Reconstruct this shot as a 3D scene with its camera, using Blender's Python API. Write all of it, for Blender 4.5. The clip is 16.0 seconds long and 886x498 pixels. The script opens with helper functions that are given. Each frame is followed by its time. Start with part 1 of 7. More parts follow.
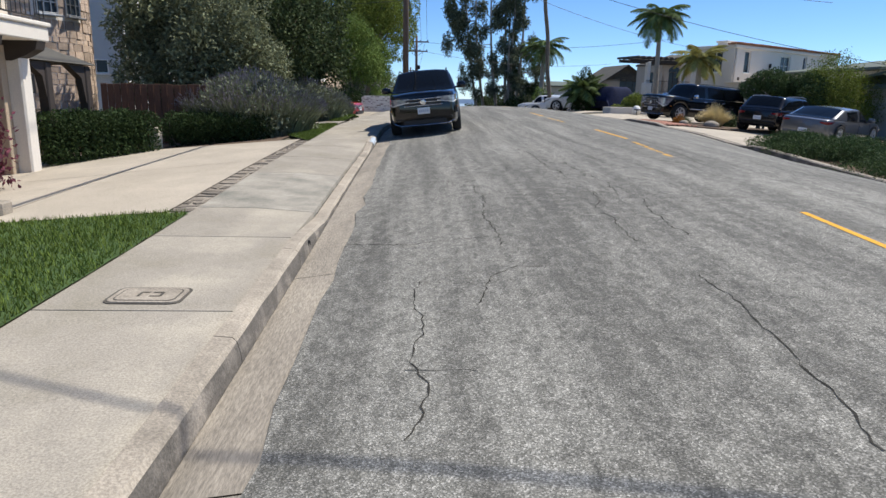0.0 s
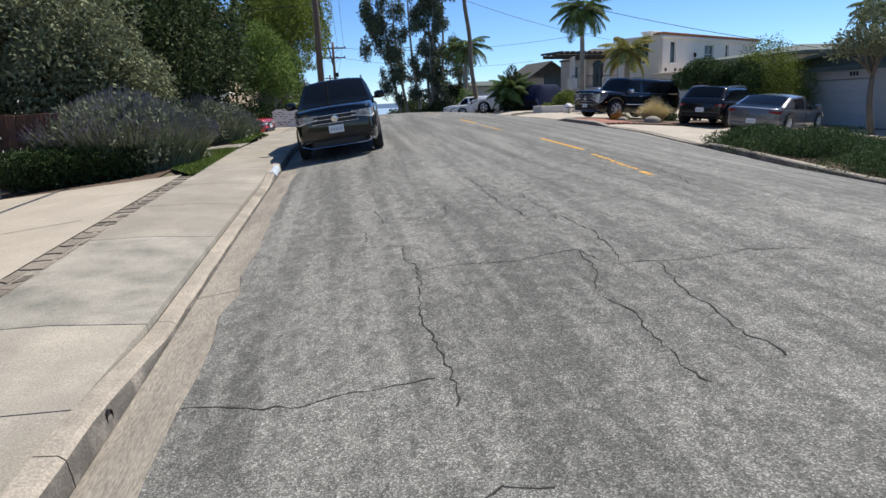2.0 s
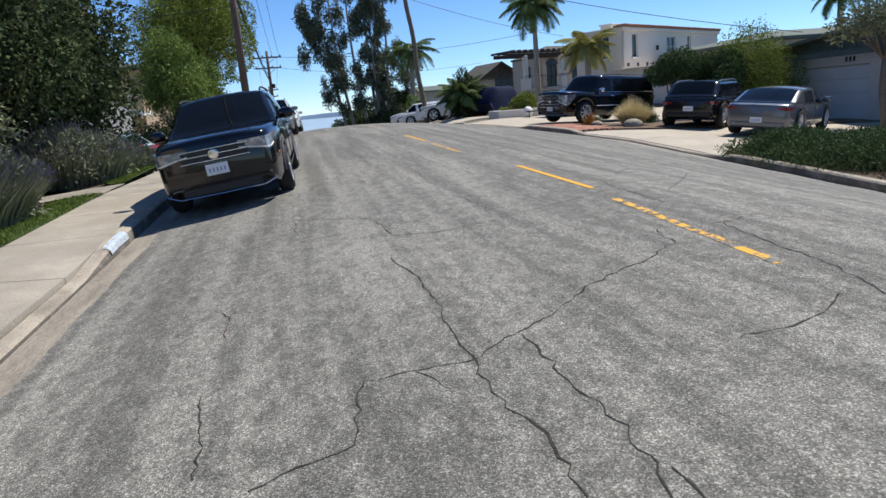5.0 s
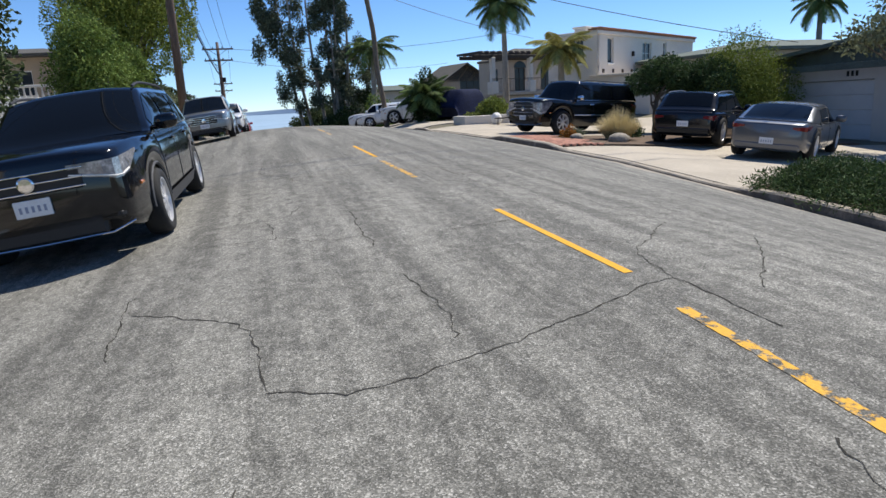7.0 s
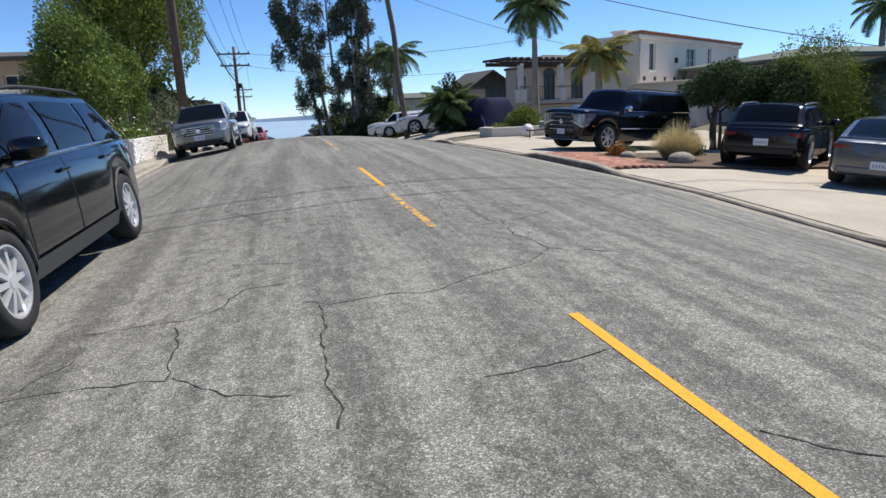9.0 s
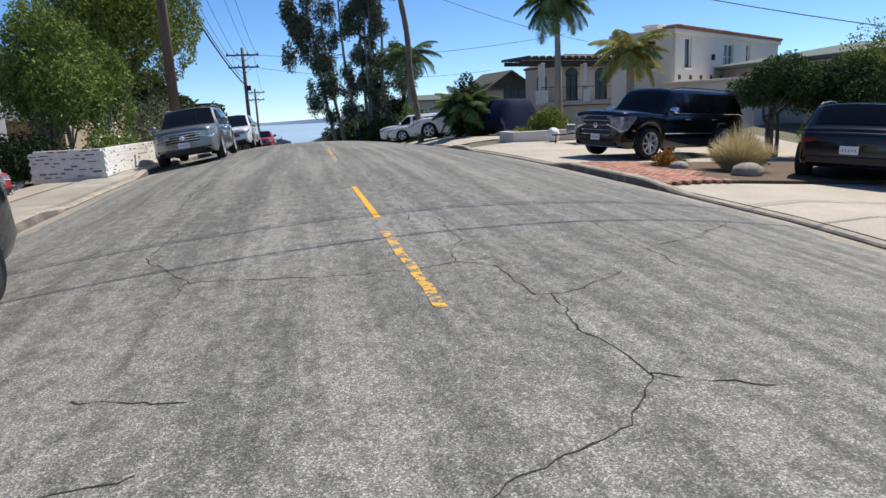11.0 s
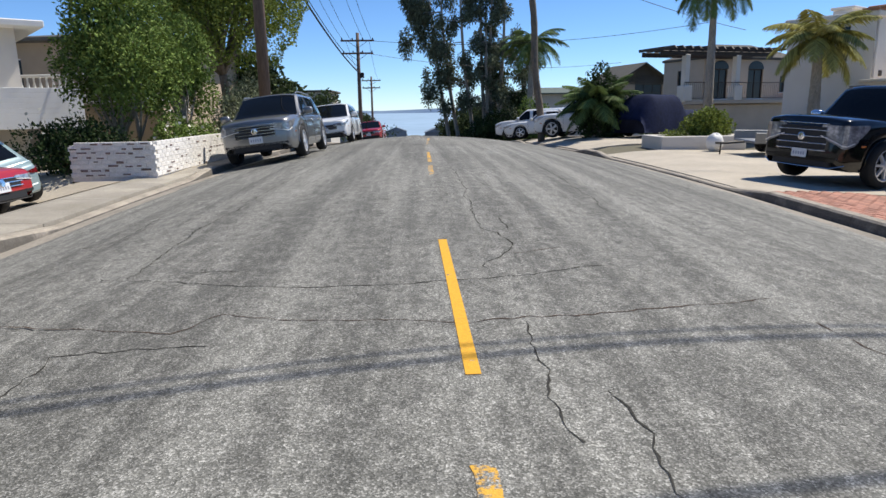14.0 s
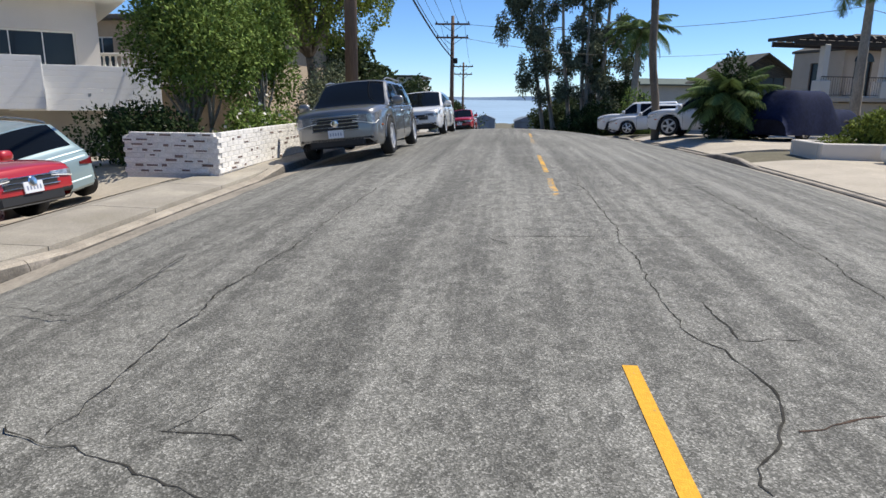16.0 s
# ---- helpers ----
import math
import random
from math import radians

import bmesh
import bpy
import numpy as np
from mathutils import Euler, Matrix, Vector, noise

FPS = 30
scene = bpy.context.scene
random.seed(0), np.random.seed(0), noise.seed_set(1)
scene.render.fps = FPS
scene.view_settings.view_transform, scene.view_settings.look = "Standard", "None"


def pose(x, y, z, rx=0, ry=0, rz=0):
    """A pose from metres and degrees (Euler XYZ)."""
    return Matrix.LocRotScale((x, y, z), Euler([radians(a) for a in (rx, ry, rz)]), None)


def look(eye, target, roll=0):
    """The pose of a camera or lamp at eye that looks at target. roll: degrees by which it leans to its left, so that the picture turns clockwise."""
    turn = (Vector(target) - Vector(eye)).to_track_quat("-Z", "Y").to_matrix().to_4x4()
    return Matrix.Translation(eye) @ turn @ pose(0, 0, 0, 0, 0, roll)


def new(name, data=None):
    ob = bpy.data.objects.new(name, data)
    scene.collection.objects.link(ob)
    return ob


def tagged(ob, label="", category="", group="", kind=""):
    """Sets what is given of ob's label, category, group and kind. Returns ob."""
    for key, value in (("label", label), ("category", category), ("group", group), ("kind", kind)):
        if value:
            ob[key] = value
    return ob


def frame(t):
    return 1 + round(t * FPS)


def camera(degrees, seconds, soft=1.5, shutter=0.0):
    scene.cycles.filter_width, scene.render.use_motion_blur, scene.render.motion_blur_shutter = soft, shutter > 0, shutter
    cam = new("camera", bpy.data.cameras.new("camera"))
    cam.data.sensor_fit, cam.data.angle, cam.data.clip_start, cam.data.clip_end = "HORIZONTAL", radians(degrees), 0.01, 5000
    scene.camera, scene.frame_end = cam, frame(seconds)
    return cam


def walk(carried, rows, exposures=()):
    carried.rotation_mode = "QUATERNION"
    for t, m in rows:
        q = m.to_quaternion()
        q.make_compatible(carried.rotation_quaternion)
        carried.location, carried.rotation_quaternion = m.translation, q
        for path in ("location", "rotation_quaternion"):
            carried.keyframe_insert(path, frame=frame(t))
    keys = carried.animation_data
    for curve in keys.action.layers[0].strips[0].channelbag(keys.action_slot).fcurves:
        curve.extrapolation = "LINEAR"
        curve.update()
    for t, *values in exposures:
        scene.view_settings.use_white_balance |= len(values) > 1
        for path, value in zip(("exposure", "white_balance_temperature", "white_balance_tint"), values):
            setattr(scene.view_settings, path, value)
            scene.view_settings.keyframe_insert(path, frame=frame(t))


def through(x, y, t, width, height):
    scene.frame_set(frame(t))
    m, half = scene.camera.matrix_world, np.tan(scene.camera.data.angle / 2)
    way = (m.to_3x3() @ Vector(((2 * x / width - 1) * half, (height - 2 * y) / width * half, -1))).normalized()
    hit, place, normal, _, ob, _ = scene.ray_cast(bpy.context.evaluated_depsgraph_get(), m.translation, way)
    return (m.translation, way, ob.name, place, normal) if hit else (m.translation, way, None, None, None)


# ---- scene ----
# the camera, held at chest height, going up the street
cam = camera(68.6, 16.0)
PATH = [
    (0, (-4.301, 0.05, 0.619), (-4.222, 1.998, 0.175), 1.1),
    (0.5, (-4.277, 0.672, 0.682), (-4.147, 2.617, 0.235), 0.2),
    (1, (-4.297, 1.311, 0.783), (-4.106, 3.251, 0.334), -1.3),
    (1.5, (-4.112, 2.086, 0.792), (-3.858, 4.02, 0.349), -1.6),
    (2, (-4.02, 2.746, 0.79), (-3.745, 4.679, 0.354), -2.2),
    (2.5, (-3.916, 3.412, 0.813), (-3.652, 5.346, 0.379), -2.2),
    (3, (-3.759, 4.156, 0.871), (-3.571, 6.101, 0.446), -2.1),
    (3.5, (-3.765, 4.743, 0.953), (-3.7, 6.695, 0.52), -1.9),
    (4, (-3.61, 5.439, 0.981), (-3.568, 7.389, 0.541), -1.9),
    (4.5, (-3.379, 6.235, 0.933), (-3.167, 8.178, 0.506), -3.5),
    (5, (-3.11, 6.959, 0.96), (-2.708, 8.871, 0.53), -4.9),
    (5.2, (-2.968, 7.218, 1.014), (-2.535, 9.123, 0.586), -5.1),
    (7.3, (-2.105, 10.404, 1.095), (-1.585, 12.285, 0.657), -2.9),
    (7.5, (-1.99, 10.716, 1.05), (-1.477, 12.6, 0.616), -2.9),
    (8, (-1.781, 11.474, 1.072), (-1.281, 13.363, 0.646), -2.9),
    (8.5, (-1.666, 12.195, 1.125), (-1.184, 14.089, 0.704), -2.8),
    (9, (-1.513, 12.801, 1.186), (-1.056, 14.704, 0.773), -2.5),
    (9.2, (-1.505, 13.087, 1.198), (-1.039, 14.981, 0.758), -1.0),
    (11.3, (-0.778, 15.624, 1.218), (-0.381, 17.542, 0.815), -3.1),
    (11.5, (-0.727, 15.88, 1.228), (-0.335, 17.799, 0.824), -3.3),
    (12, (-0.637, 16.554, 1.279), (-0.258, 18.475, 0.874), -3.3),
    (12.5, (-0.46, 17.177, 1.326), (-0.122, 19.106, 0.919), -2.6),
    (13, (-0.397, 17.876, 1.297), (-0.125, 19.815, 0.893), -2.7),
    (13.5, (-0.374, 18.648, 1.279), (-0.195, 20.598, 0.872), -2.0),
    (14, (-0.364, 19.341, 1.319), (-0.284, 21.296, 0.901), -0.9),
    (14.5, (-0.465, 20.019, 1.356), (-0.462, 21.973, 0.93), -0.4),
    (15, (-0.495, 20.663, 1.408), (-0.543, 22.615, 0.976), 0.4),
    (15.5, (-0.657, 21.309, 1.407), (-0.765, 23.257, 0.969), 0.2),
    (16, (-0.763, 21.87, 1.433), (-0.93, 23.81, 0.978), 0.7),
]
walk(cam, [(t, look(eye, target, roll)) for t, eye, target, roll in PATH])

# ---- sky, sun, exposure ----
SUN_TO = Vector((0.62, 0.30, 1.05)).normalized()
world = bpy.data.worlds.new("sky")
scene.world = world
world.use_nodes = True
wn = world.node_tree.nodes
sky = wn.new("ShaderNodeTexSky")
sky.sky_type = "NISHITA"
sky.sun_disc = False
sky.sun_elevation = math.asin(SUN_TO.z)
sky.sun_rotation = math.atan2(SUN_TO.x, SUN_TO.y)
sky.air_density, sky.dust_density, sky.ozone_density, sky.altitude = 0.7, 0.0, 6.0, 0
hue = wn.new("ShaderNodeHueSaturation")
hue.inputs["Saturation"].default_value = 1.06
tint = wn.new("ShaderNodeMix")
tint.data_type, tint.blend_type = "RGBA", "MULTIPLY"
tint.inputs["Factor"].default_value = 1.0
tint.inputs["B"].default_value = (0.93, 1.0, 1.09, 1)
world.node_tree.links.new(sky.outputs[0], tint.inputs["A"])
world.node_tree.links.new(tint.outputs["Result"], hue.inputs["Color"])
world.node_tree.links.new(hue.outputs[0], wn["Background"].inputs[0])
wn["Background"].inputs[1].default_value = 0.125
sun = new("sun", bpy.data.lights.new("sun", "SUN"))
sun.data.energy, sun.data.angle, sun.data.color = 5.0, radians(0.53), (1.0, 0.94, 0.84)
sun.matrix_world = look(SUN_TO * 60, (0, 0, 0))
scene.view_settings.exposure = 0.2


# ---- materials ----
def mat(name, base, rough=0.8, metal=0.0, var=0.0, scale=4.0, fine=60.0, bump=0.0, dark=None, light=None, stretch=(1, 1, 1),
        spots=None, rand=0.0, spec=0.5, coat=0.0, island=0.0, wear=0.5):
    """A surface with two scales of colour change, fine relief and, where asked, a shade of its own for every piece."""
    m = bpy.data.materials.new(name)
    m.use_nodes = True
    n, l = m.node_tree.nodes, m.node_tree.links
    b = n["Principled BSDF"]
    b.inputs["Roughness"].default_value = rough
    b.inputs["Metallic"].default_value = metal
    b.inputs["Specular IOR Level"].default_value = spec
    b.inputs["Coat Weight"].default_value = coat
    b.inputs["Coat Roughness"].default_value = 0.05
    col = (*base, 1)
    if not var and not rand and not island:
        b.inputs["Base Color"].default_value = col
        return m
    tc = n.new("ShaderNodeTexCoord")
    mp = n.new("ShaderNodeMapping")
    mp.inputs["Scale"].default_value = stretch
    l.new(tc.outputs["Object"], mp.inputs["Vector"])
    big, small = n.new("ShaderNodeTexNoise"), n.new("ShaderNodeTexNoise")
    for t, s, d in ((big, scale, 6), (small, fine, 3)):
        t.inputs["Scale"].default_value, t.inputs["Detail"].default_value = s, d
        t.inputs["Roughness"].default_value = 0.62
        l.new(mp.outputs[0], t.inputs["Vector"])
    dk = dark or tuple(c * 0.55 for c in base)
    lt = light or tuple(min(1, c * 1.3) for c in base)
    ramp = n.new("ShaderNodeValToRGB")
    e = ramp.color_ramp.elements
    e[0].position, e[0].color = 0.5 - 0.22, (*[base[i] + (dk[i] - base[i]) * var for i in range(3)], 1)
    e[1].position, e[1].color = 0.5 + 0.22, (*[base[i] + (lt[i] - base[i]) * var for i in range(3)], 1)
    mid = e.new(wear)
    mid.color = col
    l.new(big.outputs["Fac"], ramp.inputs[0])
    mix = n.new("ShaderNodeMix")
    mix.data_type, mix.blend_type = "RGBA", "MULTIPLY"
    mix.inputs["Factor"].default_value = 1.0
    ramp2 = n.new("ShaderNodeValToRGB")
    e = ramp2.color_ramp.elements
    k = min(0.24, var * 0.5)
    e[0].position, e[0].color = 0.34, (1 - k, 1 - k, 1 - k, 1)
    e[1].position, e[1].color = 0.66, (1 + k, 1 + k, 1 + k, 1)
    l.new(small.outputs["Fac"], ramp2.inputs[0])
    l.new(ramp.outputs[0], mix.inputs["A"])
    l.new(ramp2.outputs[0], mix.inputs["B"])
    out = mix.outputs["Result"]
    if rand or island:
        src = n.new("ShaderNodeObjectInfo" if rand else "ShaderNodeNewGeometry")
        amt = rand or island
        mr = n.new("ShaderNodeMapRange")
        mr.inputs["To Min"].default_value, mr.inputs["To Max"].default_value = 1 - amt, 1 + amt
        l.new(src.outputs["Random" if rand else "Random Per Island"], mr.inputs["Value"])
        hs = n.new("ShaderNodeHueSaturation")
        l.new(mr.outputs[0], hs.inputs["Value"])
        l.new(out, hs.inputs["Color"])
        out = hs.outputs[0]
    l.new(out, b.inputs["Base Color"])
    if bump:
        bp = n.new("ShaderNodeBump")
        bp.inputs["Strength"].default_value, bp.inputs["Distance"].default_value = bump, 0.02
        l.new(small.outputs["Fac"], bp.inputs["Height"])
        l.new(bp.outputs[0], b.inputs["Normal"])
    return m


def asphalt_mat(name, paint=None, keep=0.5):
    """Old sealed asphalt: pale stones in dark binder, wheel wear along the street, blotches; with paint, worn paint over it."""
    m = bpy.data.materials.new(name)
    m.use_nodes = True
    n, l = m.node_tree.nodes, m.node_tree.links
    b = n["Principled BSDF"]
    b.inputs["Roughness"].default_value = 0.88
    b.inputs["Specular IOR Level"].default_value = 0.35
    tc = n.new("ShaderNodeTexCoord")

    def noise_tex(scale, detail, stretch=(1, 1, 1), rough=0.6):
        mp, t = n.new("ShaderNodeMapping"), n.new("ShaderNodeTexNoise")
        mp.inputs["Scale"].default_value = stretch
        t.inputs["Scale"].default_value, t.inputs["Detail"].default_value, t.inputs["Roughness"].default_value = scale, detail, rough
        l.new(tc.outputs["Object"], mp.inputs["Vector"])
        l.new(mp.outputs[0], t.inputs["Vector"])
        return t.outputs["Fac"]

    def ramp(src, *stops):
        r = n.new("ShaderNodeValToRGB")
        e = r.color_ramp.elements
        while len(e) < len(stops):
            e.new(0.5)
        for el, (p, c) in zip(e, stops):
            el.position, el.color = p, ((c, c, c, 1) if isinstance(c, float) else (*c, 1))
        l.new(src, r.inputs[0])
        return r.outputs[0]

    def mul(a, c):
        x = n.new("ShaderNodeMix")
        x.data_type, x.blend_type = "RGBA", "MULTIPLY"
        x.inputs["Factor"].default_value = 1.0
        l.new(a, x.inputs["A"])
        l.new(c, x.inputs["B"])
        return x.outputs["Result"]

    vor = n.new("ShaderNodeTexVoronoi")
    vor.inputs["Scale"].default_value = 150.0
    l.new(tc.outputs["Object"], vor.inputs["Vector"])
    sep = n.new("ShaderNodeSeparateColor")
    l.new(vor.outputs["Color"], sep.inputs[0])
    stones = ramp(sep.outputs[0], (0.0, (0.093, 0.092, 0.08)), (0.5, (0.16, 0.157, 0.138)), (0.84, (0.253, 0.246, 0.22)), (1.0, (0.404, 0.392, 0.356)))
    grit = ramp(noise_tex(55, 4), (0.3, 0.86), (0.7, 1.14))
    blotch = ramp(noise_tex(26, 6, (1, 0.7, 1), 0.7), (0.40, 0.84), (0.5, 0.99), (0.60, 1.14))
    bands = noise_tex(3.2, 5, (1, 0.028, 1), 0.66)
    wear = ramp(bands, (0.39, 0.86), (0.47, 0.97), (0.53, 1.02), (0.61, 1.11))
    near, total = n.new("ShaderNodeMath"), n.new("ShaderNodeMath")
    near.operation, near.inputs[1].default_value, near.inputs[2].default_value = "MULTIPLY_ADD", 0.62, -0.31
    l.new(bands, near.inputs[0])
    l.new(near.outputs[0], total.inputs[0])
    l.new(noise_tex(9.0, 10, (1, 0.62, 1), 0.66), total.inputs[1])
    flake = ramp(total.outputs[0], (0.44, 0.77), (0.46, 0.94), (0.535, 1.0), (0.555, 1.15))
    patch = ramp(noise_tex(0.22, 3), (0.35, 0.88), (0.65, 1.10))
    col = mul(mul(mul(mul(mul(stones, grit), blotch), wear), flake), patch)
    if paint:
        mask = ramp(noise_tex(9.0, 8, (1, 1, 1), 0.7), (keep - 0.03, 0.0), (keep + 0.03, 1.0))
        shade = ramp(noise_tex(45, 4), (0.3, tuple(c * 0.8 for c in paint)), (0.7, paint))
        x = n.new("ShaderNodeMix")
        x.data_type = "RGBA"
        l.new(mask, x.inputs["Factor"])
        l.new(col, x.inputs["A"])
        l.new(shade, x.inputs["B"])
        col = x.outputs["Result"]
    l.new(col, b.inputs["Base Color"])
    bp = n.new("ShaderNodeBump")
    bp.inputs["Strength"].default_value, bp.inputs["Distance"].default_value = 0.3, 0.008
    l.new(vor.outputs["Distance"], bp.inputs["Height"])
    l.new(bp.outputs[0], b.inputs["Normal"])
    return m


def glass_mat(name, tint=(0.02, 0.025, 0.03), rough=0.03):
    """Dark tinted car or window glass: it shows its gloss far more than what lies behind it."""
    m = bpy.data.materials.new(name)
    m.use_nodes = True
    b = m.node_tree.nodes["Principled BSDF"]
    b.inputs["Base Color"].default_value = (*tint, 1)
    b.inputs["Roughness"].default_value = rough
    b.inputs["IOR"].default_value = 1.52
    b.inputs["Specular IOR Level"].default_value = 0.17
    return m


def leaf_mat(name, base, amt=0.45, rough=0.7, through=0.17):
    m = mat(name, base, rough, var=0.35, scale=1.2, fine=25, island=amt, spec=0.14)
    b = m.node_tree.nodes["Principled BSDF"]
    b.inputs["Transmission Weight"].default_value = 0.0
    b.inputs["Subsurface Weight"].default_value = 0.0
    n, l = m.node_tree.nodes, m.node_tree.links
    tr, ad = n.new("ShaderNodeBsdfTranslucent"), n.new("ShaderNodeMixShader")
    src = b.inputs["Base Color"].links[0].from_socket
    l.new(src, tr.inputs["Color"])
    ad.inputs[0].default_value = through
    l.new(b.outputs[0], ad.inputs[1])
    l.new(tr.outputs[0], ad.inputs[2])
    l.new(ad.outputs[0], n["Material Output"].inputs["Surface"])
    return m


